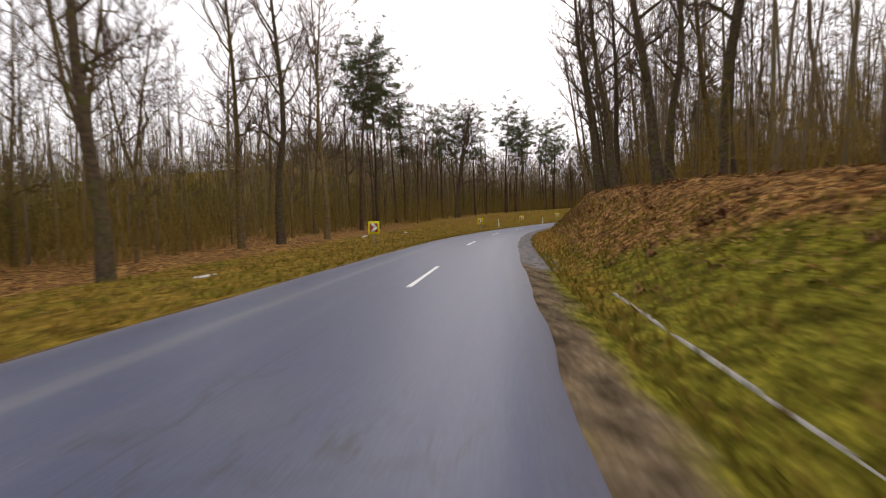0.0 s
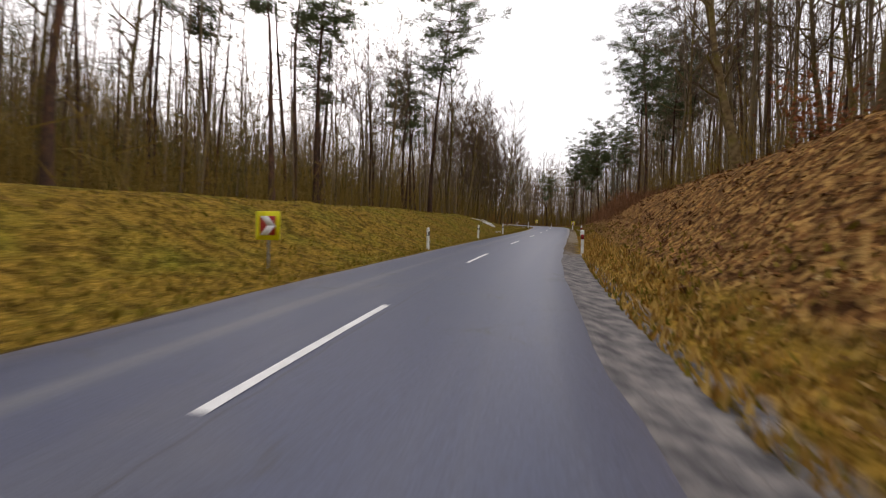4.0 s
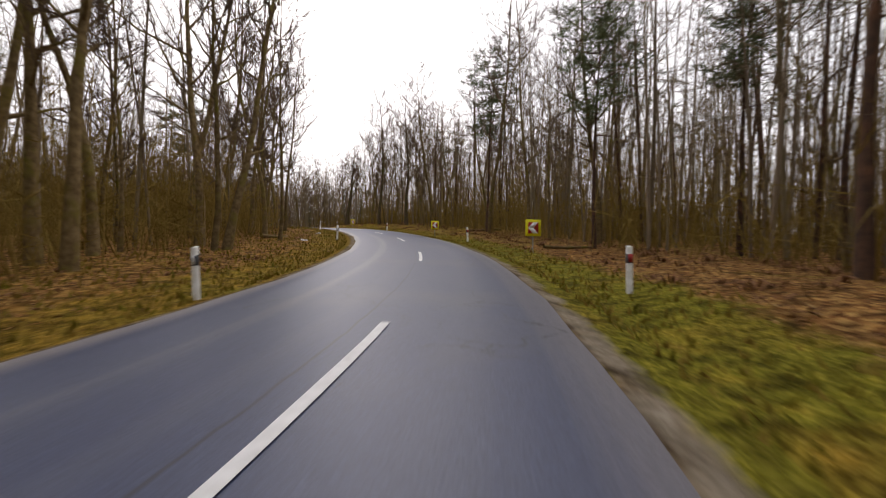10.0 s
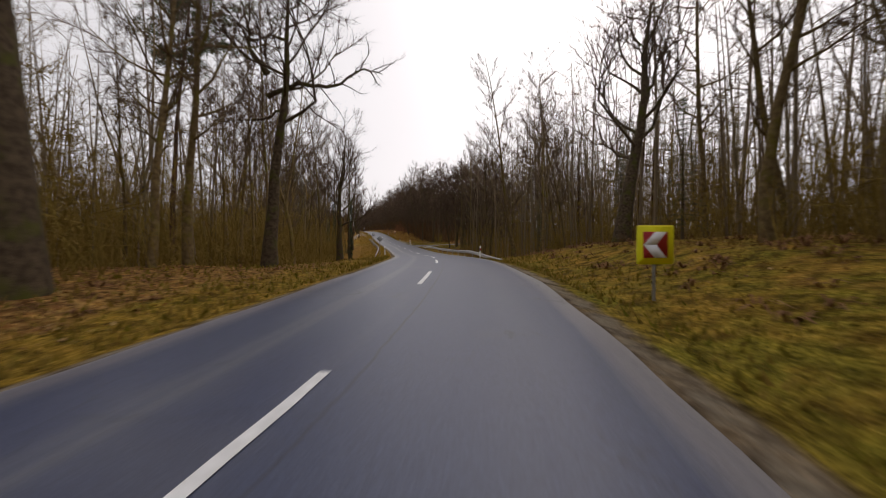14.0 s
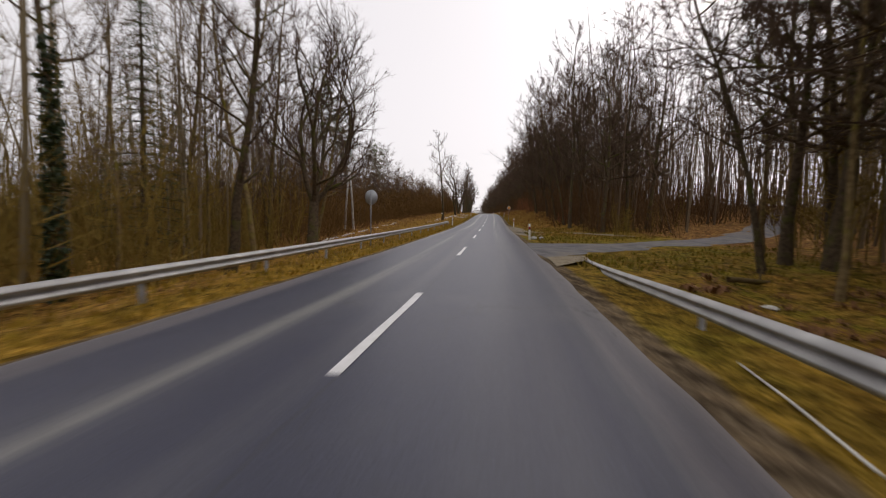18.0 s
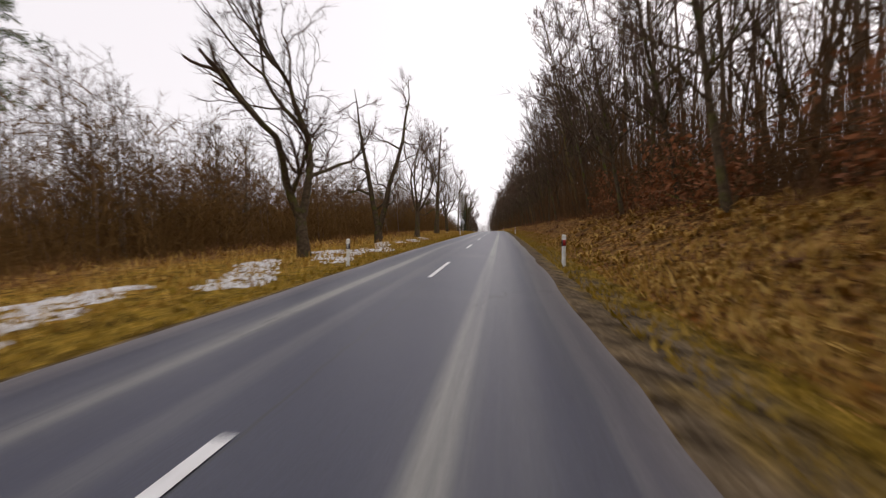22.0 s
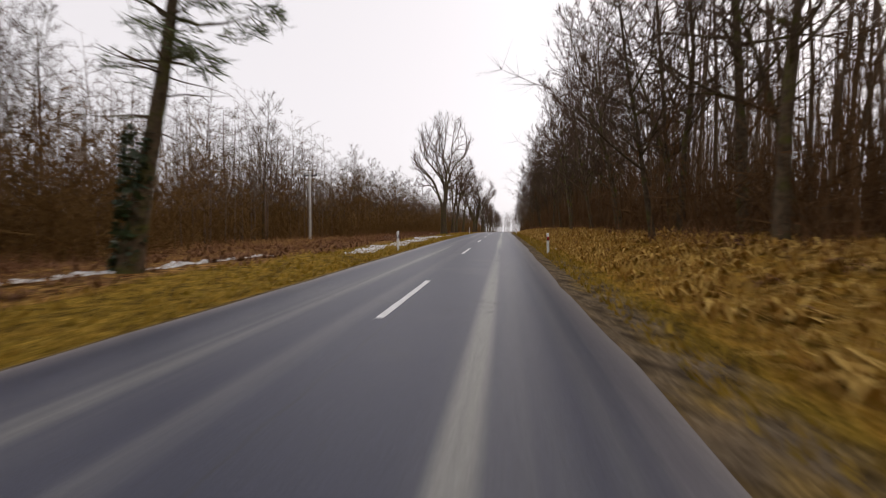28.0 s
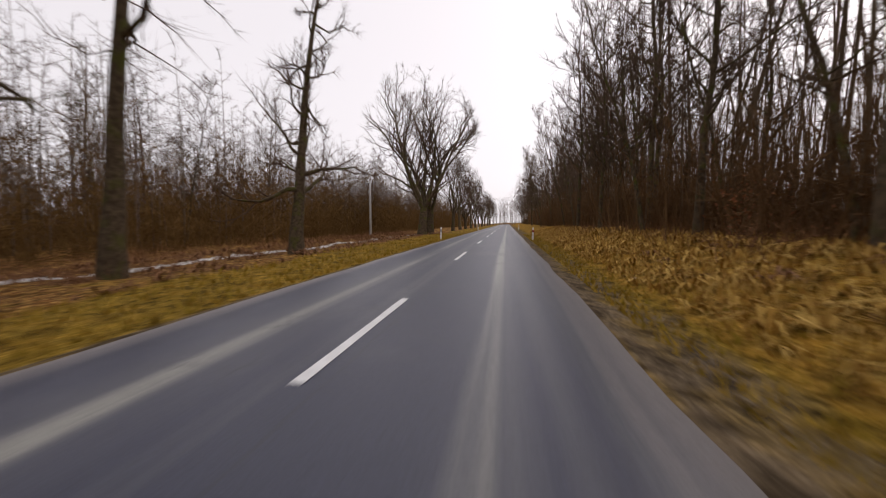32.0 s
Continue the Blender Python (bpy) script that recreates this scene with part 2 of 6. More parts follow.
# ---- materials ----
def material(name, base, rough=0.8, metal=0.0, second=None, scale=3.0, detail=6.0, bump=0.0, bump_scale=40.0, third=None, vary=0.0):
    """Two noise-mixed colours (and a third in stains), relief, and a slight change from object to object."""
    mat = bpy.data.materials.new(name)
    mat.use_nodes = True
    nt = mat.node_tree
    n, k = nt.nodes, nt.links
    b = n["Principled BSDF"]
    b.inputs["Roughness"].default_value, b.inputs["Metallic"].default_value = rough, metal
    b.inputs["Specular IOR Level"].default_value = 0.06 if rough >= 0.85 else 0.4
    tc = n.new("ShaderNodeTexCoord")
    col = None
    if second is not None:
        tex = n.new("ShaderNodeTexNoise")
        tex.inputs["Scale"].default_value, tex.inputs["Detail"].default_value = scale, detail
        k.new(tc.outputs["Object"], tex.inputs["Vector"])
        ramp = n.new("ShaderNodeValToRGB")
        ramp.color_ramp.elements[0].position, ramp.color_ramp.elements[1].position = 0.35, 0.68
        ramp.color_ramp.elements[0].color, ramp.color_ramp.elements[1].color = (*base, 1), (*second, 1)
        k.new(tex.outputs["Fac"], ramp.inputs["Fac"])
        col = ramp.outputs["Color"]
        if third is not None:
            t2 = n.new("ShaderNodeTexNoise")
            t2.inputs["Scale"].default_value, t2.inputs["Detail"].default_value = scale * 0.27, 4
            k.new(tc.outputs["Object"], t2.inputs["Vector"])
            r2 = n.new("ShaderNodeMapRange")
            r2.inputs["From Min"].default_value, r2.inputs["From Max"].default_value = 0.5, 0.7
            k.new(t2.outputs["Fac"], r2.inputs["Value"])
            mx = n.new("ShaderNodeMix")
            mx.data_type = 'RGBA'
            k.new(r2.outputs["Result"], mx.inputs["Factor"])
            k.new(col, mx.inputs["A"])
            mx.inputs["B"].default_value = (*third, 1)
            col = mx.outputs["Result"]
    if col is None:
        rgb = n.new("ShaderNodeRGB")
        rgb.outputs[0].default_value = (*base, 1)
        col = rgb.outputs[0]
    if vary:
        info = n.new("ShaderNodeObjectInfo")
        mr = n.new("ShaderNodeMapRange")
        mr.inputs["To Min"].default_value, mr.inputs["To Max"].default_value = 1 - vary, 1 + vary
        k.new(info.outputs["Random"], mr.inputs["Value"])
        hs = n.new("ShaderNodeHueSaturation")
        k.new(mr.outputs["Result"], hs.inputs["Value"])
        k.new(col, hs.inputs["Color"])
        col = hs.outputs["Color"]
    k.new(col, b.inputs["Base Color"])
    if bump:
        bt = n.new("ShaderNodeTexNoise")
        bt.inputs["Scale"].default_value, bt.inputs["Detail"].default_value = bump_scale, 6
        k.new(tc.outputs["Object"], bt.inputs["Vector"])
        bp = n.new("ShaderNodeBump")
        bp.inputs["Strength"].default_value, bp.inputs["Distance"].default_value = bump, 0.02
        k.new(bt.outputs["Fac"], bp.inputs["Height"])
        k.new(bp.outputs["Normal"], b.inputs["Normal"])
    return mat


def island_material(name, colours, rough=0.85):
    """A colour for each loose piece, out of a ramp."""
    mat = bpy.data.materials.new(name)
    mat.use_nodes = True
    n, k = mat.node_tree.nodes, mat.node_tree.links
    b = n["Principled BSDF"]
    b.inputs["Roughness"].default_value = rough
    b.inputs["Specular IOR Level"].default_value = 0.06 if rough >= 0.85 else 0.4
    g = n.new("ShaderNodeNewGeometry")
    ramp = n.new("ShaderNodeValToRGB")
    el = ramp.color_ramp.elements
    while len(el) < len(colours):
        el.new(0.5)
    for q, c in enumerate(colours):
        el[q].position, el[q].color = q / (len(colours) - 1), (*c, 1)
    k.new(g.outputs["Random Per Island"], ramp.inputs["Fac"])
    k.new(ramp.outputs["Color"], b.inputs["Base Color"])
    return mat


BARK = material("grey_brown_bark", (0.107, 0.073, 0.034), 0.9, 0, (0.204, 0.150, 0.074), 6, 8, 0.6, 25, (0.146, 0.126, 0.024), 0.25)
BARK_DARK = material("dark_furrowed_bark", (0.060, 0.043, 0.028), 0.92, 0, (0.124, 0.092, 0.058), 7, 8, 0.7, 22, (0.088, 0.090, 0.022), 0.2)
BARK_PINE = material("scaly_pine_bark", (0.094, 0.055, 0.037), 0.9, 0, (0.053, 0.037, 0.030), 5, 8, 0.6, 18, (0.150, 0.075, 0.044), 0.2)
TWIG = material("bare_twigs", (0.105, 0.074, 0.051), 0.9, 0, (0.162, 0.117, 0.079), 0.8, 3, vary=0.2)
TWIG_DARK = material("dark_bare_twigs", (0.076, 0.050, 0.034), 0.9, 0, (0.124, 0.085, 0.058), 0.8, 3, vary=0.2)
NEEDLE = material("pine_needles", (0.066, 0.086, 0.038), 0.85, 0, (0.130, 0.150, 0.070), 1.2, 3, vary=0.2)
IVY = island_material("ivy_leaves", [(0.012, 0.026, 0.007), (0.022, 0.04, 0.011), (0.034, 0.05, 0.016)], 0.5)
THICKET = island_material("brown_thicket_stems", [(0.172, 0.116, 0.027), (0.232, 0.157, 0.040), (0.200, 0.142, 0.030), (0.270, 0.182, 0.050)])
THICKET_OLIVE = island_material("olive_brown_hill_scrub", [(0.112, 0.092, 0.026), (0.140, 0.108, 0.030), (0.092, 0.088, 0.024), (0.155, 0.120, 0.038)])
THICKET_MID = island_material("brown_brushwood", [(0.118, 0.065, 0.021), (0.148, 0.083, 0.028), (0.131, 0.074, 0.024), (0.170, 0.096, 0.033)])
# brown trees lightened and greyed: distance haze is put into this colour
FAR_MID = island_material("far_brown_trees_haze_tint", [(0.112, 0.084, 0.064), (0.143, 0.106, 0.083), (0.128, 0.100, 0.067), (0.164, 0.125, 0.104)])
THICKET_DARK = island_material("dark_brushwood", [(0.090, 0.049, 0.022), (0.121, 0.066, 0.028), (0.104, 0.057, 0.025), (0.150, 0.081, 0.035)])
THICKET_RUST = island_material("rust_brown_brushwood", [(0.165, 0.078, 0.036), (0.220, 0.112, 0.054), (0.125, 0.058, 0.028), (0.270, 0.145, 0.074)])
# bare wood raised and turned mauve, with pale haze mixed into the colours
FAR_WOOD = island_material("far_bare_trees_haze_tint", [(0.165, 0.126, 0.080), (0.212, 0.161, 0.104), (0.190, 0.152, 0.085), (0.240, 0.184, 0.126)])
FAR_DARK = island_material("far_dark_trees", [(0.108, 0.076, 0.047), (0.140, 0.098, 0.060), (0.125, 0.087, 0.054), (0.165, 0.117, 0.075)])
RUST_LEAF = island_material("rusty_dead_leaves", [(0.240, 0.090, 0.039), (0.330, 0.135, 0.058), (0.180, 0.075, 0.039)])
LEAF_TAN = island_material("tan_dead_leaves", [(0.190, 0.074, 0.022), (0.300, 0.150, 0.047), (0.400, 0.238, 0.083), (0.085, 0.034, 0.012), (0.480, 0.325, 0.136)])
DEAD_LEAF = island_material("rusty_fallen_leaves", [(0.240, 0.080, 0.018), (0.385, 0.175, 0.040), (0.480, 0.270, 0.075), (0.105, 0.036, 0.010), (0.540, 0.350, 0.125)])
GRASS = island_material("winter_grass", [(0.14, 0.125, 0.012), (0.21, 0.155, 0.024), (0.29, 0.185, 0.044), (0.10, 0.098, 0.010)])
STRAW = island_material("straw_dry_grass", [(0.440, 0.262, 0.060), (0.575, 0.378, 0.110), (0.345, 0.187, 0.038), (0.230, 0.112, 0.022)])
GRASS_DRY = island_material("dry_verge_grass", [(0.285, 0.176, 0.022), (0.385, 0.244, 0.042), (0.215, 0.148, 0.014), (0.455, 0.295, 0.068)])
PAINT = material("worn_road_paint", (0.86, 0.86, 0.85), 0.6, 0, (0.72, 0.72, 0.70), 9, 8, 0.3, 80)
SNOW = material("old_snow", (0.74, 0.74, 0.75), 0.7, 0, (0.50, 0.47, 0.42), 9, 8, 0.6, 25, (0.60, 0.58, 0.54))
POST_WHITE = material("dirty_white_plastic", (0.72, 0.72, 0.68), 0.5, 0, (0.55, 0.53, 0.46), 5, 5)
POST_BLACK = material("black_band", (0.02, 0.02, 0.022), 0.5)
REFLECT_RED = material("red_reflector", (0.42, 0.03, 0.025), 0.25)
REFLECT_WHITE = material("clear_reflector", (0.75, 0.76, 0.74), 0.25)
YELLOW = material("fluorescent_yellow_sheet", (0.95, 0.90, 0.015), 0.5)
SIGN_WHITE = material("white_sheet", (0.80, 0.80, 0.80), 0.45)
SIGN_RED = material("red_sheet", (0.45, 0.03, 0.03), 0.45)
SIGN_AMBER = material("amber_sheet", (0.92, 0.40, 0.015), 0.45)
SIGN_BACK = material("dull_aluminium_back", (0.34, 0.36, 0.38), 0.5, 0.4, (0.42, 0.44, 0.46), 4, 4)
STEEL = material("galvanised_steel", (0.26, 0.26, 0.26), 0.45, 0.7, (0.36, 0.36, 0.37), 3, 6, 0.15, 30)
RAIL_STEEL = material("weathered_guardrail_zinc", (0.33, 0.325, 0.315), 0.45, 0.45, (0.46, 0.455, 0.44), 2.5, 6, 0.15, 30)
CONCRETE = material("pole_concrete", (0.42, 0.40, 0.36), 0.9, 0, (0.30, 0.28, 0.25), 4, 7, 0.4, 40)
WOOD = material("weathered_wood", (0.20, 0.17, 0.13), 0.9, 0, (0.12, 0.10, 0.08), 5, 7, 0.4, 30)
DARK_IRON = material("dark_iron", (0.07, 0.07, 0.075), 0.6, 0.5)


def asphalt_material():
    mat = bpy.data.materials.new("worn_asphalt")
    mat.use_nodes = True
    n, k = mat.node_tree.nodes, mat.node_tree.links
    b = n["Principled BSDF"]
    uv = n.new("ShaderNodeUVMap")
    uv.uv_map = "road"
    sep = n.new("ShaderNodeSeparateXYZ")
    k.new(uv.outputs[0], sep.inputs[0])
    tc = n.new("ShaderNodeTexCoord")
    stretch = n.new("ShaderNodeMapping")
    stretch.inputs["Scale"].default_value = (0.05, 2.2, 1.0)
    k.new(uv.outputs[0], stretch.inputs["Vector"])
    lane = n.new("ShaderNodeTexNoise")
    lane.inputs["Scale"].default_value, lane.inputs["Detail"].default_value = 1.0, 5
    k.new(stretch.outputs[0], lane.inputs["Vector"])
    grain = n.new("ShaderNodeTexNoise")
    grain.inputs["Scale"].default_value, grain.inputs["Detail"].default_value = 38, 4
    k.new(tc.outputs["Object"], grain.inputs["Vector"])
    patch = n.new("ShaderNodeTexNoise")
    patch.inputs["Scale"].default_value, patch.inputs["Detail"].default_value = 0.35, 4
    k.new(tc.outputs["Object"], patch.inputs["Vector"])
    base = n.new("ShaderNodeValToRGB")
    base.color_ramp.elements[0].position, base.color_ramp.elements[1].position = 0.3, 0.72
    base.color_ramp.elements[0].color, base.color_ramp.elements[1].color = (0.021, 0.029, 0.058, 1), (0.040, 0.052, 0.098, 1)
    k.new(grain.outputs["Fac"], base.inputs["Fac"])

    # paler older paving up to X 215, with bluish wet sheen tinted in
    age_sheen = n.new("ShaderNodeMapRange")
    age_sheen.inputs["From Min"].default_value, age_sheen.inputs["From Max"].default_value = 215.0, 285.0
    k.new(sep.outputs["X"], age_sheen.inputs["Value"])
    tar = n.new("ShaderNodeMix")
    tar.data_type = 'RGBA'
    tar.inputs["A"].default_value, tar.inputs["B"].default_value = (1.32, 1.28, 1.36, 1), (0.80, 0.67, 0.68, 1)
    k.new(age_sheen.outputs["Result"], tar.inputs["Factor"])
    old = n.new("ShaderNodeMix")
    old.data_type, old.blend_type = 'RGBA', 'MULTIPLY'
    old.inputs["Factor"].default_value = 1.0
    k.new(base.outputs["Color"], old.inputs["A"])
    k.new(tar.outputs["Result"], old.inputs["B"])

    def mixed(fac, a, colour):
        mx = n.new("ShaderNodeMix")
        mx.data_type = 'RGBA'
        k.new(fac, mx.inputs["Factor"])
        k.new(a, mx.inputs["A"])
        mx.inputs["B"].default_value = (*colour, 1)
        return mx.outputs["Result"]

    def calc(op, a, b_, c=None):
        m = n.new("ShaderNodeMath")
        m.operation = op
        for q, v in enumerate((a, b_, c)):
            if v is None:
                continue
            if isinstance(v, (int, float)):
                m.inputs[q].default_value = v
            else:
                k.new(v, m.inputs[q])
        return m.outputs[0]

    # dusty streaks that traffic leaves between the wheels, early on also a painted sheen
    def streak(centre, width, place=None):
        d = calc('ABSOLUTE', calc('SUBTRACT', place or sep.outputs["Y"], centre), 0)
        r = n.new("ShaderNodeMapRange")
        r.interpolation_type = 'SMOOTHSTEP'
        r.inputs["From Min"].default_value, r.inputs["From Max"].default_value = width, 0.05
        k.new(d, r.inputs["Value"])
        return r.outputs["Result"]

    # sharp cores that shift a little along the way, in wider faint bands
    drift = n.new("ShaderNodeTexNoise")
    drift.noise_dimensions = '1D'
    drift.inputs["Scale"].default_value, drift.inputs["Detail"].default_value = 0.012, 2
    k.new(sep.outputs["X"], drift.inputs["W"])
    sway = calc('MULTIPLY', calc('SUBTRACT', drift.outputs["Fac"], 0.5), 1.6)
    across = calc('ADD', sep.outputs["Y"], sway)
    past = n.new("ShaderNodeMapRange")
    past.inputs["From Min"].default_value, past.inputs["From Max"].default_value = 305.0, 345.0
    past.inputs["To Min"].default_value, past.inputs["To Max"].default_value = 0.15, 1.0
    k.new(sep.outputs["X"], past.inputs["Value"])
    core = calc('MAXIMUM', calc('MULTIPLY', streak(1.47, 0.24), past.outputs["Result"]), streak(-1.5, 0.34, across))
    faint = calc('MAXIMUM', calc('MAXIMUM', streak(1.75, 0.75), streak(-1.5, 0.8, across)), calc('MAXIMUM', streak(-0.4, 0.3, across), streak(2.55, 0.35)))
    both = calc('MAXIMUM', core, calc('MULTIPLY', faint, 0.25))
    worn = n.new("ShaderNodeMapRange")
    worn.inputs["From Min"].default_value, worn.inputs["From Max"].default_value = 0.32, 0.60
    k.new(lane.outputs["Fac"], worn.inputs["Value"])
    # the low value before X 255 keeps a pale road sheen as colour
    later = n.new("ShaderNodeMapRange")
    later.inputs["From Min"].default_value, later.inputs["From Max"].default_value = 255.0, 330.0
    later.inputs["To Min"].default_value, later.inputs["To Max"].default_value = 0.3, 0.95
    k.new(sep.outputs["X"], later.inputs["Value"])
    col = mixed(calc('MULTIPLY', calc('MULTIPLY', both, worn.outputs["Result"]), later.outputs["Result"]), old.outputs["Result"], (0.25, 0.245, 0.215))
    rim = n.new("ShaderNodeMapRange")
    rim.inputs["From Min"].default_value, rim.inputs["From Max"].default_value = 95.0, 150.0
    rim.inputs["To Min"].default_value, rim.inputs["To Max"].default_value = 0.2, 0.65
    k.new(sep.outputs["X"], rim.inputs["Value"])
    edge = n.new("ShaderNodeMapRange")
    edge.inputs["From Min"].default_value, edge.inputs["From Max"].default_value = 2.55, 3.0
    k.new(calc('ADD', calc('ABSOLUTE', sep.outputs["Y"], 0), calc('MULTIPLY', calc('SUBTRACT', lane.outputs["Fac"], 0.5), 0.8)), edge.inputs["Value"])
    col = mixed(calc('MULTIPLY', edge.outputs["Result"], rim.outputs["Result"]), col, (0.28, 0.25, 0.225))
    stain = n.new("ShaderNodeMapRange")
    stain.inputs["From Min"].default_value, stain.inputs["From Max"].default_value = 0.55, 0.72
    k.new(patch.outputs["Fac"], stain.inputs["Value"])
    col = mixed(calc('MULTIPLY', stain.outputs["Result"], 0.4), col, (0.095, 0.094, 0.10))
    # fine cracks, and the open seam between the two lanes
    web = n.new("ShaderNodeTexVoronoi")
    web.feature = 'DISTANCE_TO_EDGE'
    web.inputs["Scale"].default_value = 0.55
    bend = n.new("ShaderNodeVectorMath")
    bend.operation = 'ADD'
    wave = n.new("ShaderNodeTexNoise")
    wave.inputs["Scale"].default_value, wave.inputs["Detail"].default_value = 1.6, 5
    k.new(tc.outputs["Object"], wave.inputs["Vector"])
    k.new(tc.outputs["Object"], bend.inputs[0])
    k.new(wave.outputs["Color"], bend.inputs[1])
    k.new(bend.outputs[0], web.inputs["Vector"])
    thin = n.new("ShaderNodeMapRange")
    thin.inputs["From Min"].default_value, thin.inputs["From Max"].default_value = 0.014, 0.004
    k.new(web.outputs["Distance"], thin.inputs["Value"])
    some = n.new("ShaderNodeMapRange")
    some.inputs["From Min"].default_value, some.inputs["From Max"].default_value = 0.5, 0.6
    k.new(patch.outputs["Fac"], some.inputs["Value"])
    col = mixed(calc('MULTIPLY', calc('MULTIPLY', thin.outputs["Result"], some.outputs["Result"]), 0.7), col, (0.016, 0.016, 0.018))
    off = calc('MULTIPLY', calc('SUBTRACT', wave.outputs["Fac"], 0.5), 0.12)
    seam = n.new("ShaderNodeMapRange")
    seam.inputs["From Min"].default_value, seam.inputs["From Max"].default_value = 0.03, 0.008
    k.new(calc('ABSOLUTE', calc('ADD', calc('SUBTRACT', sep.outputs["Y"], 0.12), off), 0), seam.inputs["Value"])
    col = mixed(calc('MULTIPLY', calc('MULTIPLY', seam.outputs["Result"], worn.outputs["Result"]), 0.75), col, (0.018, 0.018, 0.02))
    # coarse chippings that show light and dark
    chip = n.new("ShaderNodeTexVoronoi")
    chip.inputs["Scale"].default_value = 55
    k.new(tc.outputs["Object"], chip.inputs["Vector"])
    grey = n.new("ShaderNodeMapRange")
    grey.inputs["To Min"].default_value, grey.inputs["To Max"].default_value = 0.72, 1.3
    k.new(chip.outputs["Color"], grey.inputs["Value"])
    hue = n.new("ShaderNodeHueSaturation")
    k.new(grey.outputs["Result"], hue.inputs["Value"])
    k.new(col, hue.inputs["Color"])
    col = hue.outputs["Color"]
    k.new(col, b.inputs["Base Color"])
    b.inputs["Roughness"].default_value, b.inputs["Specular IOR Level"].default_value = 0.44, 0.62
    bump = n.new("ShaderNodeBump")
    bump.inputs["Strength"].default_value, bump.inputs["Distance"].default_value = 0.35, 0.01
    k.new(grain.outputs["Fac"], bump.inputs["Height"])
    k.new(bump.outputs["Normal"], b.inputs["Normal"])
    return mat


def ground_material():
    """Grass, dead leaves, straw and bare earth, blended by the land's own cover."""
    mat = bpy.data.materials.new("roadside_ground")
    mat.use_nodes = True
    n, k = mat.node_tree.nodes, mat.node_tree.links
    b = n["Principled BSDF"]
    b.inputs["Roughness"].default_value, b.inputs["Specular IOR Level"].default_value = 0.95, 0.04
    tc = n.new("ShaderNodeTexCoord")

    def tex(scale, detail=6):
        t = n.new("ShaderNodeTexNoise")
        t.inputs["Scale"].default_value, t.inputs["Detail"].default_value = scale, detail
        k.new(tc.outputs["Object"], t.inputs["Vector"])
        return t.outputs["Fac"]

    def ramp(fac, stops):
        r = n.new("ShaderNodeValToRGB")
        el = r.color_ramp.elements
        while len(el) < len(stops):
            el.new(0.5)
        for q, (p, c) in enumerate(stops):
            el[q].position, el[q].color = p, (*c, 1)
        k.new(fac, r.inputs["Fac"])
        return r.outputs["Color"]

    fine, mid = tex(14, 8), tex(1.1, 6)
    cell = n.new("ShaderNodeTexVoronoi")
    cell.inputs["Scale"].default_value = 9
    k.new(tc.outputs["Object"], cell.inputs["Vector"])
    dry = ramp(fine, [(0.3, (0.066, 0.045, 0.005)), (0.5, (0.206, 0.128, 0.017)), (0.68, (0.375, 0.238, 0.046))])
    moss = ramp(fine, [(0.3, (0.050, 0.048, 0.005)), (0.5, (0.146, 0.134, 0.013)), (0.68, (0.295, 0.252, 0.036))])
    green = n.new("ShaderNodeMapRange")
    green.inputs["From Min"].default_value, green.inputs["From Max"].default_value = 0.95, 1.25
    mossy = n.new("ShaderNodeAttribute")
    mossy.attribute_name = "moss"
    both = n.new("ShaderNodeMath")
    both.operation = 'ADD'
    k.new(tex(0.45, 7), both.inputs[0])
    k.new(mossy.outputs["Fac"], both.inputs[1])
    k.new(both.outputs[0], green.inputs["Value"])
    blend = n.new("ShaderNodeMix")
    blend.data_type = 'RGBA'
    k.new(green.outputs["Result"], blend.inputs["Factor"])
    k.new(dry, blend.inputs["A"])
    k.new(moss, blend.inputs["B"])
    grass = blend.outputs["Result"]
    leaves = ramp(cell.outputs["Color"], [(0.2, (0.082, 0.036, 0.012)), (0.42, (0.245, 0.123, 0.038)), (0.58, (0.400, 0.240, 0.080)), (0.8, (0.145, 0.062, 0.020))])
    straw = ramp(fine, [(0.3, (0.12, 0.060, 0.008)), (0.5, (0.29, 0.160, 0.024)), (0.7, (0.44, 0.27, 0.056))])
    earth = ramp(fine, [(0.3, (0.085, 0.060, 0.034)), (0.55, (0.165, 0.122, 0.075)), (0.75, (0.27, 0.21, 0.14))])
    rubble = ramp(tex(3.5, 10), [(0.34, (0.100, 0.096, 0.100)), (0.50, (0.190, 0.178, 0.175)), (0.66, (0.30, 0.275, 0.255))])
    sand = ramp(tex(9, 8), [(0.32, (0.20, 0.165, 0.12)), (0.52, (0.30, 0.255, 0.19)), (0.70, (0.38, 0.33, 0.26))])
    def laid(col, name, over):
        at_ = n.new("ShaderNodeAttribute")
        at_.attribute_name = name
        add = n.new("ShaderNodeMath")
        add.operation = 'ADD'
        k.new(at_.outputs["Fac"], add.inputs[0])
        k.new(mid, add.inputs[1])
        mr = n.new("ShaderNodeMapRange")
        mr.inputs["From Min"].default_value, mr.inputs["From Max"].default_value = 0.85, 1.2
        k.new(add.outputs[0], mr.inputs["Value"])
        mx = n.new("ShaderNodeMix")
        mx.data_type = 'RGBA'
        k.new(mr.outputs["Result"], mx.inputs["Factor"])
        k.new(col, mx.inputs["A"])
        k.new(over, mx.inputs["B"])
        return mx.outputs["Result"]

    col = laid(laid(laid(grass, "litter", leaves), "straw", straw), "earth", earth)
    # darker and paler spots, by noise, at the size of tufts
    tone = ramp(tex(2.6, 5), [(0.36, (0.42, 0.40, 0.38)), (0.52, (1.0, 1.0, 1.0)), (0.68, (1.35, 1.3, 1.2))])
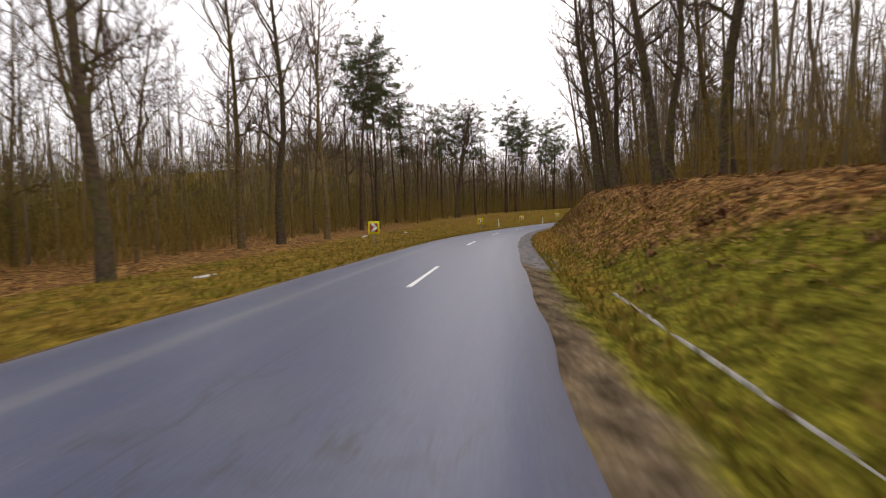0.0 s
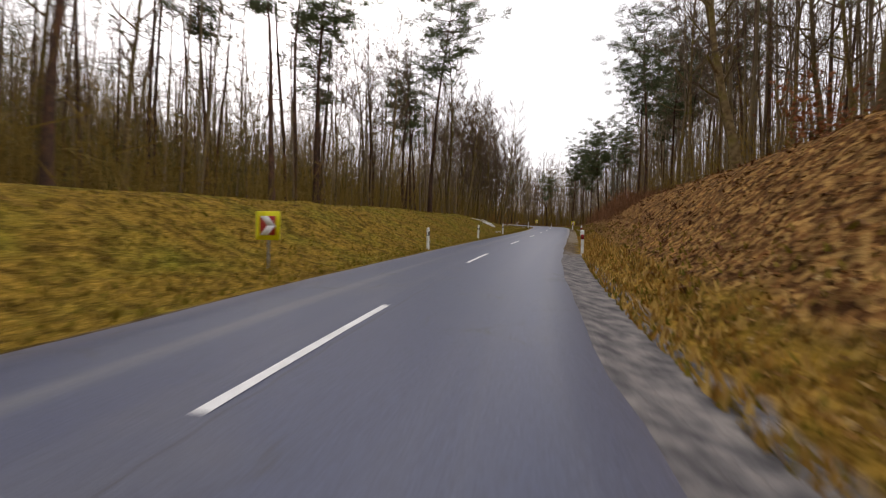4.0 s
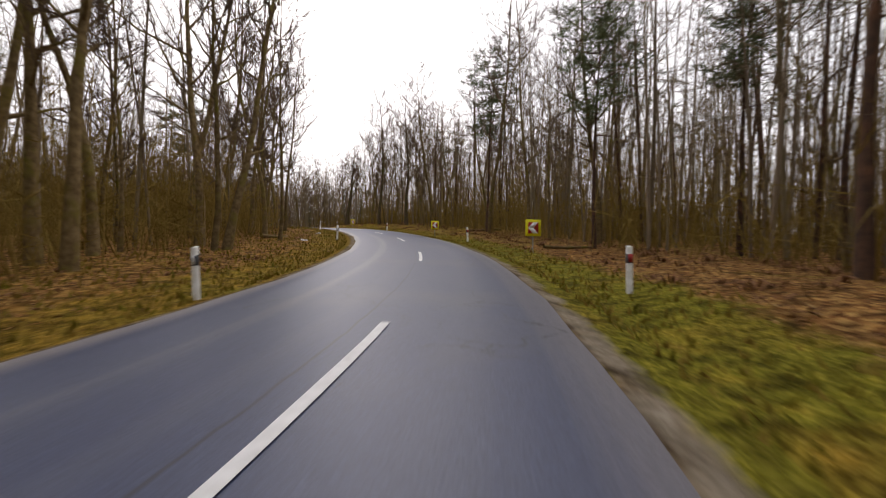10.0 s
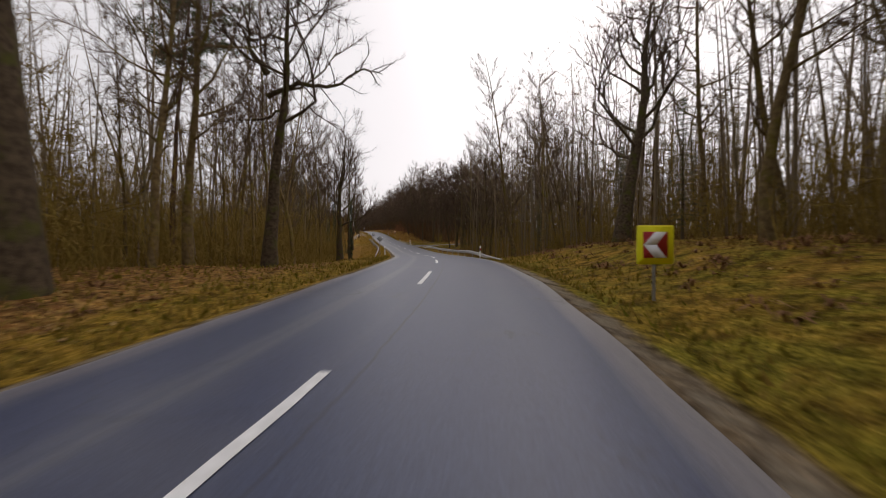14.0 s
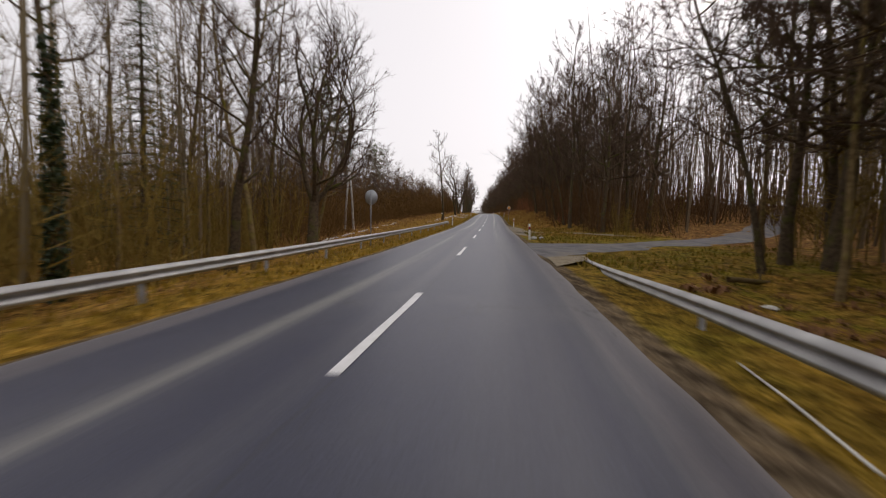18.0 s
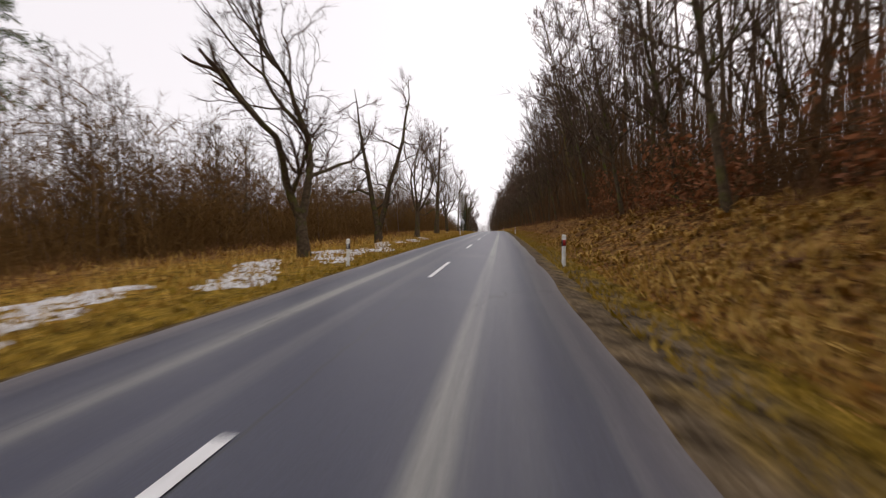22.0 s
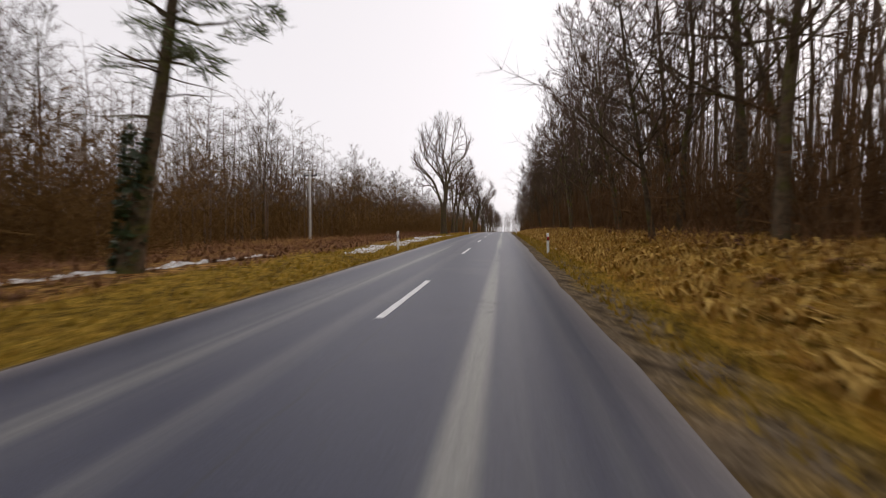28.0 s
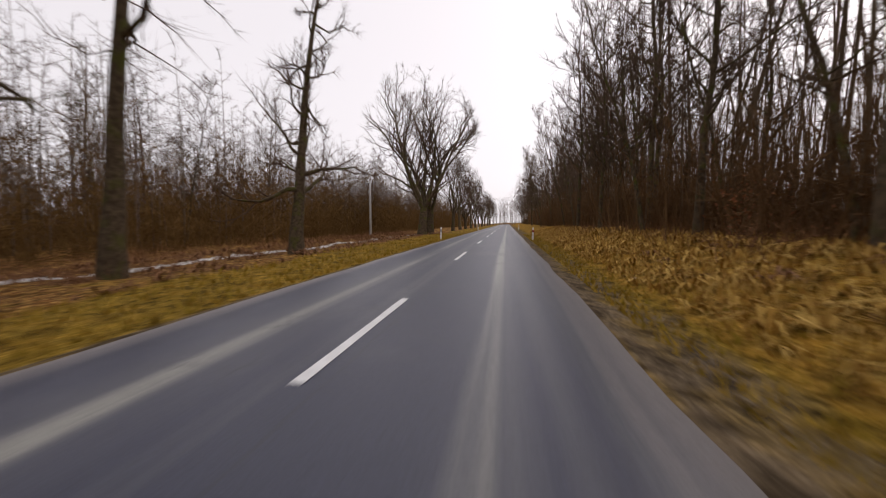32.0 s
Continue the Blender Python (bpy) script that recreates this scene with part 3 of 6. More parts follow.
    mul = n.new("ShaderNodeMix")
    mul.data_type, mul.blend_type = 'RGBA', 'MULTIPLY'
    mul.inputs["Factor"].default_value = 1.0
    k.new(col, mul.inputs["A"])
    k.new(tone, mul.inputs["B"])
    col = laid(laid(mul.outputs["Result"], "rubble", rubble), "sand", sand)
    k.new(col, b.inputs["Base Color"])
    bump = n.new("ShaderNodeBump")
    bump.inputs["Strength"].default_value, bump.inputs["Distance"].default_value = 0.9, 0.08
    k.new(fine, bump.inputs["Height"])
    k.new(bump.outputs["Normal"], b.inputs["Normal"])
    return mat


OLD_TAR = material("crumbling_old_tar", (0.075, 0.070, 0.072), 0.8, 0, (0.165, 0.155, 0.150), 1.6, 10, 0.5, 40, (0.20, 0.170, 0.135))
SAND = material("swept_pale_sand", (0.22, 0.18, 0.12), 0.95, 0, (0.32, 0.27, 0.19), 6, 8, 0.5, 30)
ASPHALT, GROUND = asphalt_material(), ground_material()

# ---- ground and road ----
def cover(s, l):
    """How much dead leaves, straw, earth, rubble, sand and moss lie at a place, 0 to 1."""
    out = np.abs(l)
    on_right = l > 0
    x, y, _ = at(s, l)
    n1 = waves(x, y, 11, 3, 14.0)
    bank = smooth(3, 10, s) * (1 - smooth(166, 186, s))
    verge_r = smooth(3.2, 3.5, out)
    shift = np.interp(s, [0, 7, 14, 140, 158], [3.0, 1.9, 0.0, 0.0, 1.7])
    litter = np.where(on_right, bank * smooth(4.6, 6.2, out - shift) * 1.0, 0.0)
    litter = np.maximum(litter, np.where(on_right, smooth(160, 172, s) * (1 - smooth(300, 312, s)) * smooth(np.interp(s, [235, 255], [4.9, 3.6]), np.interp(s, [235, 255], [7.2, 6.0]), out) * np.interp(s, [180, 200, 235, 285], [0.85, 0.55, 0.32, 0.4]), 0))
    litter = np.maximum(litter, np.where(on_right, smooth(340, 352, s) * (1 - smooth(474, 492, s)) * smooth(4.2, 5.0, out) * 0.95, 0))
    litter = np.maximum(litter, np.where(on_right, smooth(318, 330, s) * smooth(5.0, 8.0, out) * 0.55, 0))
    litter = np.maximum(litter, np.where(on_right, 0, smooth(9, 14, out) * np.interp(s, [45, 62, 120, 150], [0.85, 0.32, 0.32, 0.85])))
    litter = np.maximum(litter, np.where(on_right, 0, smooth(158, 168, s) * (1 - smooth(250, 262, s)) * smooth(4.6, 6.5, out) * 0.7))
    litter = np.maximum(litter, smooth(11, 16, out) * np.interp(s, [45, 62, 120, 150, 300, 318], [0.9, 0.4, 0.4, 0.7, 0.6, 0.9]))
    litter = np.maximum(litter, np.where(on_right, 0, smooth(490, 505, s) * smooth(6.6, 7.6, out) * 0.75))
    straw = np.where(on_right, smooth(318, 334, s) * smooth(4.3, 5.0, out) * (1 - smooth(9, 13, out)) * np.interp(s, [340, 352, 474, 490], [0.62, 0.22, 0.22, 0.62]), smooth(322, 340, s) * smooth(3.9, 5.5, out) * (1 - smooth(12, 18, out)) * np.interp(s, [480, 500], [0.52, 0.3]))
    straw = np.maximum(straw, np.where(on_right, smooth(478, 492, s) * smooth(4.3, 4.8, out) * (1 - smooth(10, 12, out)) * 0.85, 0))
    straw = np.maximum(straw, np.where(on_right, bank * smooth(3.6, 4.2, out) * (1 - smooth(4.8, 5.6, out)) * 0.55, np.interp(s, [130, 165], [0.16, 0.34])))
    straw = np.maximum(straw, np.where(on_right, smooth(186, 200, s) * (1 - smooth(300, 308, s)) * smooth(3.6, 4.6, out) * 0.42, smooth(248, 262, s) * (1 - smooth(318, 330, s)) * 0.5))
    litter = np.maximum(litter, np.where(on_right, 0, smooth(248, 262, s) * (1 - smooth(318, 326, s)) * smooth(4.0, 5.5, out) * 0.7))
    rise = smooth(42, 60, s) * (1 - smooth(100, 120, s))
    litter = np.maximum(litter, np.where(on_right, 0, rise * (1 - smooth(76, 95, s)) * smooth(6.0, 9.5, out) * 0.5))
    straw = np.maximum(straw, np.where(on_right, 0, rise * 0.28 * (1 - 0.6 * smooth(78, 95, s))))
    earth = smooth(2.9, 3.05, out) * (1 - smooth(3.2, np.where(on_right, np.interp(s, [0, 90, 115, 150, 170, 320, 340], [4.3, 4.2, 4.7, 4.5, 3.7, 3.7, 3.7]), 3.5), out)) * 0.85
    earth = np.maximum(earth, np.where(on_right, smooth(205, 215, s) * (1 - smooth(300, 330, s)) * (1 - smooth(3.4, 3.9, out)) * 0.8, 0))
    earth = np.maximum(earth, np.where(on_right, smooth(322, 328, s) * (1 - smooth(3.6, 4.6, out)) * np.interp(s, [336, 345], [0.95, 0.5]), 0))
    rubble = np.where(on_right, smooth(10, 17, s) * (1 - smooth(92, 104, s)) * (1 - smooth(4.0, 4.7, out)) * 0.95, 0)
    sand = np.where(on_right, smooth(98, 112, s) * (1 - smooth(132, 150, s)) * smooth(3.0, 3.1, out) * (1 - smooth(3.7, 4.4, out)) * 0.6, 0)
    sand = np.maximum(sand, np.where(on_right, smooth(318, 324, s) * (1 - smooth(336, 348, s)) * (1 - smooth(np.interp(s, [322, 345], [5.2, 3.8]), np.interp(s, [322, 345], [5.9, 4.3]), out)) * 0.95, 0))
    sand = np.maximum(sand, smooth(152, 162, s) * (1 - smooth(252, 262, s)) * smooth(2.95, 3.05, out) * (1 - smooth(np.where(on_right, 3.4, 3.2), np.where(on_right, 3.8, 3.5), out)) * 0.5)
    earth = np.maximum(earth, np.where(on_right, smooth(340, 352, s) * smooth(2.9, 3.05, out) * (1 - smooth(4.0, 5.0, out)) * 0.62, 0))
    moss = np.where(on_right, np.interp(s, [12, 30, 140, 155, 200, 235, 260, 285, 318, 330], [0.85, 0.25, 0.25, 0.8, 0.7, 0.5, 0.3, 0.45, 0.6, 0.2]), np.interp(s, [0, 40, 60, 150, 165, 200, 240, 330], [0.5, 0.4, 0.45, 0.6, 0.5, 0.45, 0.35, 0.12]))
    return litter + 0.15 * n1 * litter, straw, earth, rubble, sand, moss


def sheet(name, ss, ll, height, mat, uv=False, lift=0.0):
    """A grid over stations and offsets."""
    s2, l2 = np.meshgrid(ss, ll, indexing="ij")
    x, y, _ = at(s2, l2)
    z = height(s2, l2) + lift
    g = Geo()
    a, b = len(ss), len(ll)
    i = (np.arange(a - 1)[:, None] * b + np.arange(b - 1)[None]).ravel()
    g.add(np.stack([x, y, z], -1).reshape(-1, 3), None, np.stack([i, i + 1, i + b + 1, i + b][::-1], -1)[:, ::-1])
    me = g.mesh(name, mat, True)
    if uv:
        lay = me.uv_layers.new(name="road")
        idx = np.empty(len(me.loops), np.int32)
        me.loops.foreach_get("vertex_index", idx)
        lay.data.foreach_set("uv", np.stack([s2.ravel()[idx], l2.ravel()[idx]], -1).astype(np.float32).ravel())
    return me, s2.ravel(), l2.ravel()


def give(me, name, values):
    me.attributes.new(name, 'FLOAT', 'POINT').data.foreach_set("value", np.asarray(values, np.float32))


edge_l = [3.0, 3.15, 3.3, 3.5, 3.75, 4.0, 4.3, 4.6, 5.0, 5.4, 5.9, 6.4, 7, 7.6, 8.3, 9, 10, 11, 12.5, 14, 16, 18.5, 21, 24, 28, 32, 38, 45, 54, 60]
ll = np.array([-v for v in edge_l[::-1]] + [-2.0, 0, 2.0] + edge_l)
ss = np.concatenate([np.arange(S_MIN, 660, 1.25), np.arange(660, 926.0, 6.0)])
me, s2, l2 = sheet("ground", ss, ll, lambda s, l: np.where(np.abs(l) < 2.5, at(s, l)[2] - 0.05, ground_z(s, l)) - 2.5 * smooth(53, 60, np.abs(l)), GROUND)
for name, v in zip(("litter", "straw", "earth", "rubble", "sand", "moss"), cover(s2, l2)):
    give(me, name, v)
tagged(new("ground", me), "winter verge of patchy grass, dead leaves and bare earth", "ground", kind="structure")

gx, gy = np.meshgrid(np.arange(-1500, 1100, 32.0), np.arange(-900, 1500, 32.0), indexing="ij")
fs, fl = nearest(gx, gy)
fz = at(fs, 0 * fs)[2] + land(fs, np.clip(fl, -160, 60)) - 0.8 - 2.5 * (1 - smooth(40, 62, np.abs(fl)))
g = Geo()
b = gx.shape[1]
i = (np.arange(gx.shape[0] - 1)[:, None] * b + np.arange(b - 1)[None]).ravel()
g.add(np.stack([gx.ravel(), gy.ravel(), fz], -1), None, np.stack([i, i + b, i + b + 1, i + 1], -1))
me = g.mesh("far_ground", GROUND, True)
hill = (fl < -30) * np.interp(fs, [-30, 120, 175], [1.0, 1.0, 0.0])
give(me, "litter", 0.8 - 0.5 * hill)
give(me, "moss", 0.4 * hill)
tagged(new("far_ground", me), "leaf-covered woodland floor reaching into the distance", "ground", kind="structure")

rl = np.array([-3.12, -3.0, -2.2, -1.1, 0, 1.1, 2.2, 3.0, 3.12])


def road_top(s, l):
    x, y, z = at(s, l)
    return z + 0.02 - 0.012 * np.abs(l) - 0.06 * smooth(3.0, 3.12, np.abs(l))


me, s2, l2 = sheet("road", np.arange(S_MIN, 926.0, 1.0), rl, road_top, ASPHALT, uv=True)
co = np.empty(len(me.vertices) * 3, np.float32)
me.vertices.foreach_get("co", co)
co = co.reshape(-1, 3)
wob = 0.045 * waves(s2, 0 * s2, 21, 4, 7.0) * (np.abs(l2) > 2.9)
hh = np.interp(np.interp(s2, MARKS, METRES), STATIONS, LINE_H)
co[:, 0] += np.sign(l2) * wob * np.cos(hh)
co[:, 1] += np.sign(l2) * wob * np.sin(hh)
me.vertices.foreach_set("co", co.ravel())
road = tagged(new("road", me), "damp grey asphalt country road with worn wheel tracks", "road", kind="structure")

# side road and a gravel track joining from the right
def strip(name, centre, half, drop, mat, label):
    """A sheet along a line of chainages and offsets, half wide along the main road."""
    g = Geo()
    n, m = len(centre), 7
    rows = []
    for q in np.linspace(-1, 1, m):
        s_, l_ = centre[:, 0] + q * half, centre[:, 1]
        x, y, z = at(s_, l_)
        far = smooth(5.0, 9.0, l_)
        rows.append(np.stack([x, y, (z - 0.025) * (1 - far) + (np.maximum(ground_z(s_, l_), z + land(s_, l_)) + 0.03) * far - drop * q ** 4], -1))
    i = (np.arange(n - 1)[:, None] * m + np.arange(m - 1)[None]).ravel()
    g.add(np.stack(rows, 1).reshape(-1, 3), None, np.stack([i, i + 1, i + m + 1, i + m], -1))
    tagged(new(name, g.mesh(name, mat, True)), label, "road", kind="structure")


t = np.linspace(0, 1, 30)
lat = 2.98 + 36 * t
strip("side_road", np.stack([side_line(lat), lat], -1), 2.5 + 2.2 * np.exp(-(lat - 3) / 1.6) + 0.2 * np.sin(t * 31), 0.06, OLD_TAR, "narrow side road of crumbling patched tar at a junction")
strip("gravel_track", np.stack([326.5 - 5.0 * t, 3.05 + 9.4 * t], -1), 0.42 + 1.3 * np.exp(-t * 9 / 1.1) + 0.06 * np.sin(t * 17), 0.03, SAND, "thin pale gravel track crossing the grass by the junction")
strip("sand_strip", np.stack([301.2 + 1.6 * t, 3.25 + 1.5 * t], -1), 1.5 - 0.8 * t, 0.05, SAND, "swept pale sand along the corner of the junction")

# painted centre dashes, 4 m long
DASH_ENDS = [-1.6, 12.8, 27.6, 43.5, 57.7, 71.0, 83.1, 94.6, 106.3, 118.0, 129.8, 141.6, 153.9, 167.3, 180.6, 193.5, 206.2, 217.6, 228.5, 239.2, 250.0, 259.5, 268.3, 277.0, 288.8]
DASH_ENDS += [300.0 + 11.45 * q for q in range(5)] + [357.6 + 12.0 * q for q in range(7)] + [442.3 + 11.9 * q for q in range(2)] + [465.8 + 11.6 * q for q in range(7)] + [548.0 + 11.52 * q for q in range(30)]


def dash_mesh(s1):
    g = Geo()
    st = np.interp(np.linspace(s1 - 4.0, s1, 6), METRES, MARKS)
    r = np.random.RandomState(int(s1 * 10) % 9973)
    v = []
    for q in (-1, 1):
        w = 0.062 + r.uniform(-0.008, 0.008, 6)
        x, y, z = at(st, q * w + np.interp(s1, [0, 13, 28, 43, 83, 106, 130, 142, 160, 168, 180, 194, 206, 228, 240, 250, 265, 280, 311, 405, 440, 535, 617], [0.45, 0.45, 0.23, 0.05, -0.04, -0.1, -0.18, -0.1, 0.0, 0.03, 0.51, 0.3, 0.08, -0.09, -0.25, -0.27, -0.1, -0.03, 0.07, 0.04, -0.1, -0.06, -0.12]))
        v.append(np.stack([x, y, z + 0.026], -1))
    v = np.stack(v, 1).reshape(-1, 3)
    i = np.arange(5) * 2
    g.add(v, None, np.stack([i, i + 1, i + 3, i + 2], -1))
    return g


for s1 in DASH_ENDS:
    part("lane_dash", dash_mesh(s1), PAINT, road, "worn white centre-line dash")

# ---- trees ----
def unit(v):
    return v / (np.linalg.norm(v) + 1e-9)


def bent(start, way, length, n, rise, wander, r):
    """A branch's line that wanders and turns up (or down) along its way."""
    pts, d = [np.asarray(start, float)], unit(np.asarray(way, float))
    for _ in range(n):
        d = unit(d + np.array([0, 0, rise / n]) + r.normal(0, wander, 3))
        pts.append(pts[-1] + d * length / n)
    return np.array(pts)


def side_way(d, r, spread):
    """A direction that leaves d at an angle."""
    a = unit(np.cross(d, r.normal(0, 1, 3)))
    return unit(d * math.cos(spread) + a * math.sin(spread))


def spray(g, start, way, length, width, r, n, fan):
    """Fine twigs: slim tapering blades."""
    w = way + r.normal(0, fan, (n, 3)) + (0, 0, 0.15)
    w /= np.linalg.norm(w, axis=1, keepdims=True) + 1e-9
    a = np.cross(w, r.normal(0, 1, (n, 3)))
    a *= width / (np.linalg.norm(a, axis=1, keepdims=True) + 1e-9)
    tip = start + w * (length * r.uniform(0.5, 1.1, (n, 1)))
    g.add(np.stack([start + a, start - a, tip], 1).reshape(-1, 3), np.arange(3 * n).reshape(-1, 3))


def bare_tree(seed, height, girth, crown=0.5, spread=3.5, limbs=14, lean=(0, 0), fork=0, kids=4, twigs=4, low=0, wander=0.05, sides=8, limb_rise=0.9, fork_at=0.38, flare=0.42, fine_w=0.0095, limb_wander=0.16, droop=0.25, arms=(), grand=0):
    """Trunk and limbs in one mesh, fine branches in another."""
    r = np.random.RandomState(seed)
    wood, fine = Geo(), Geo()
    stems = []
    n = 9
    base = bent((0, 0, -0.35), (lean[0], lean[1], 1.0), height * (fork_at if fork else 1.0), n, 0.25, wander, r)
    rad = girth * (1 - np.linspace(0, 0.25 if fork else 0.88, n + 1)) * (1 + 0.5 * np.exp(-np.linspace(0, 9, n + 1)))
    wood.tube(base, rad, sides)
    if fork:
        for q in range(fork):
            a = q / fork * 2 * math.pi + r.uniform(-0.4, 0.4)
            w = np.array([math.cos(a) * flare, math.sin(a) * flare, 1.0]) + np.array([lean[0], lean[1], 0]) * 0.5
            p = bent(base[-1], w, height * (1 - fork_at) * r.uniform(0.85, 1.08), 7, 0.5, wander * 1.6, r)
            wood.tube(p, girth * 0.62 * (1 - np.linspace(0, 0.9, 8)), 6)
            stems.append((p, girth * 0.62, 0.12))
    else:
        stems.append((base, girth, crown))
    per = max(3, limbs // len(stems))
    for p, gr, t0 in stems:
        seg = np.r_[0, np.cumsum(np.linalg.norm(np.diff(p, axis=0), axis=1))]
        for q in range(per + low):
            t = t0 + (0.97 - t0) * (q + r.uniform(0, 0.9)) / per if q < per else r.uniform(0.25, max(0.3, t0))
            t = min(t, 0.97)
            at_p = np.array([np.interp(t * seg[-1], seg, p[:, c]) for c in range(3)])
            az = q * 2.4 + r.uniform(-0.5, 0.5)
            w = np.array([math.cos(az), math.sin(az), r.uniform(droop, droop + 0.75)])
            ln = spread * r.uniform(0.6, 1.15) * (1.15 - 0.75 * (t - t0) / (1 - t0 + 1e-6) if q < per else 0.5)
            lr = gr * (1 - 0.85 * t) * r.uniform(0.35, 0.55) + 0.012
            lp = bent(at_p, w, ln, 5, limb_rise, limb_wander, r)
            wood.tube(lp, lr * (1 - np.linspace(0, 0.82, 6)), 5)
            for c in range(kids):
                f = 0.3 + 0.7 * (c + r.uniform(0, 0.8)) / kids
                k0 = min(4, int(f * 5))
                b0 = lp[k0] + (lp[k0 + 1] - lp[k0]) * (f * 5 - k0 if f < 1 else 1)
                d0 = unit(lp[k0 + 1] - lp[k0])
                kp = bent(b0, side_way(d0, r, r.uniform(0.4, 0.9)), ln * r.uniform(0.32, 0.6), 3, 0.5, 0.2, r)
                fine.tube(kp, (lr * 0.32 + 0.009) * (1 - np.linspace(0, 0.7, 4)), 3)
                for _ in range(grand):
                    e = r.randint(1, 4)
                    gp = bent(kp[e], side_way(unit(kp[e] - kp[e - 1]), r, r.uniform(0.5, 1.0)), ln * r.uniform(0.15, 0.28), 2, 0.3, 0.2, r)
                    fine.tube(gp, (lr * 0.16 + 0.008) * (1 - np.linspace(0, 0.6, 3)), 3)
                    spray(fine, gp[2], unit(gp[2] - gp[1]), ln * 0.14, fine_w * 0.8, r, max(2, twigs // 2), 0.5)
                for e in (1, 2, 3):
                    spray(fine, kp[e], unit(kp[e] - kp[e - 1]), ln * 0.34, fine_w, r, twigs * 3 // 2, 0.5)
    # heavy single limbs: points beside the trunk, and the girth at their foot
    for pts, thick in arms:
        pts = np.array(pts, float)
        k = len(pts)
        line = np.stack([np.interp(np.linspace(0, k - 1, 4 * k), np.arange(k), pts[:, c]) for c in range(3)], -1)
        line[1:-1] = (line[:-2] + line[1:-1] * 2 + line[2:]) / 4 + r.normal(0, 0.05, (len(line) - 2, 3))
        wood.tube(line, thick * (1 - np.linspace(0, 0.85, len(line))), 8)
        for e in range(4, len(line) - 1):
            d0 = unit(line[e + 1] - line[e])
            kp = bent(line[e], side_way(d0, r, r.uniform(0.6, 1.2)), r.uniform(0.8, 2.2), 4, 0.5, 0.25, r)
            fine.tube(kp, 0.035 * (1 - np.linspace(0, 0.7, 5)), 4)
            for q in (1, 2, 3, 4):
                spray(fine, kp[q], unit(kp[q] - kp[q - 1]), 0.7, fine_w, r, twigs, 0.6)
    return wood, fine


def pine(seed, height, girth, crown=0.6, spread=2.6, whorls=9, full=1.0, dead=6, lean=(0, 0)):
    r = np.random.RandomState(seed)
    wood, green = Geo(), Geo()
    p = bent((0, 0, -0.35), (lean[0], lean[1], 1.0), height, 9, 0.1, 0.025, r)
    wood.tube(p, girth * (1 - np.linspace(0, 0.85, 10)) * (1 + 0.4 * np.exp(-np.linspace(0, 9, 10))), 8)
    for q in range(dead):
        t = r.uniform(0.3, crown)
        a = r.uniform(0, 6.28)
        k = int(t * 9)
        lp = bent(p[k] + (p[k + 1] - p[k]) * (t * 9 - k), (math.cos(a), math.sin(a), 0.05), r.uniform(0.8, 2.2), 3, -0.2, 0.15, r)
        wood.tube(lp, 0.03 * (1 - np.linspace(0, 0.8, 4)), 4)
    for q in range(whorls):
        t = crown + (0.98 - crown) * q / (whorls - 1)
        k = min(8, int(t * 9))
        c = p[k] + (p[k + 1] - p[k]) * (t * 9 - k)
        size = spread * (0.55 + 0.75 * math.sin(math.pi * min(1, 0.25 + 0.75 * (1 - (t - crown) / (1 - crown)))))
        for j in range(4):
            a = j * 1.57 + q * 0.9 + r.uniform(-0.4, 0.4)
            lp = bent(c, (math.cos(a), math.sin(a), r.uniform(0.0, 0.5)), size * r.uniform(0.5, 1.0), 4, 0.35, 0.16, r)
            wood.tube(lp, 0.055 * (1 - np.linspace(0, 0.8, 5)), 4)
            for e in (1, 2, 2, 3, 3, 4, 4):
                if r.rand() < full:
                    tuft(green, lp[e] + r.normal(0, 0.55, 3) * (1, 1, 0.7), r, int(30 * full) + 12, 0.78 * r.uniform(0.7, 1.3))
    return wood, green


def tuft(g, c, r, n, size):
    """A cushion of needle sprays: many slim blades round a centre, flatter than high."""
    d = r.normal(0, 1, (n, 3)) * (1, 1, 0.4)
    d /= np.linalg.norm(d, axis=1, keepdims=True) + 1e-9
    tip = c + d * size * r.uniform(0.5, 1.0, (n, 1))
    root = c + d * size * 0.08 + r.normal(0, size * 0.18, (n, 3))
    w = np.cross(d, r.normal(0, 1, (n, 3)))
    w *= size * 0.03 / (np.linalg.norm(w, axis=1, keepdims=True) + 1e-9)
    mid = (root + tip) / 2
    v = np.stack([root, mid + w, tip, mid - w], 1).reshape(-1, 3)
    g.add(v, None, np.arange(n * 4).reshape(-1, 4))


def spruce(seed, height, girth, low=0.12):
    r = np.random.RandomState(seed)
    wood, green = Geo(), Geo()
    wood.tube([(0, 0, -0.3), (0, 0, height * 0.5), (0, 0, height)], [girth, girth * 0.6, 0.02], 7)
    for q in range(26):
        t = low + (1 - low) * q / 26
        size = height * 0.17 * (1 - t) + 0.3
        for j in range(6):
            a = j * 1.05 + q * 0.7 + r.uniform(-0.3, 0.3)
            lp = bent((0, 0, height * t), (math.cos(a), math.sin(a), 0.1), size * r.uniform(0.7, 1.1), 3, -0.5, 0.06, r)
            wood.tube(lp, [0.03, 0.02, 0.015, 0.008], 3)
            for e in (1, 2, 3):
                tuft(green, lp[e], r, 9, 0.42)
    return wood, green


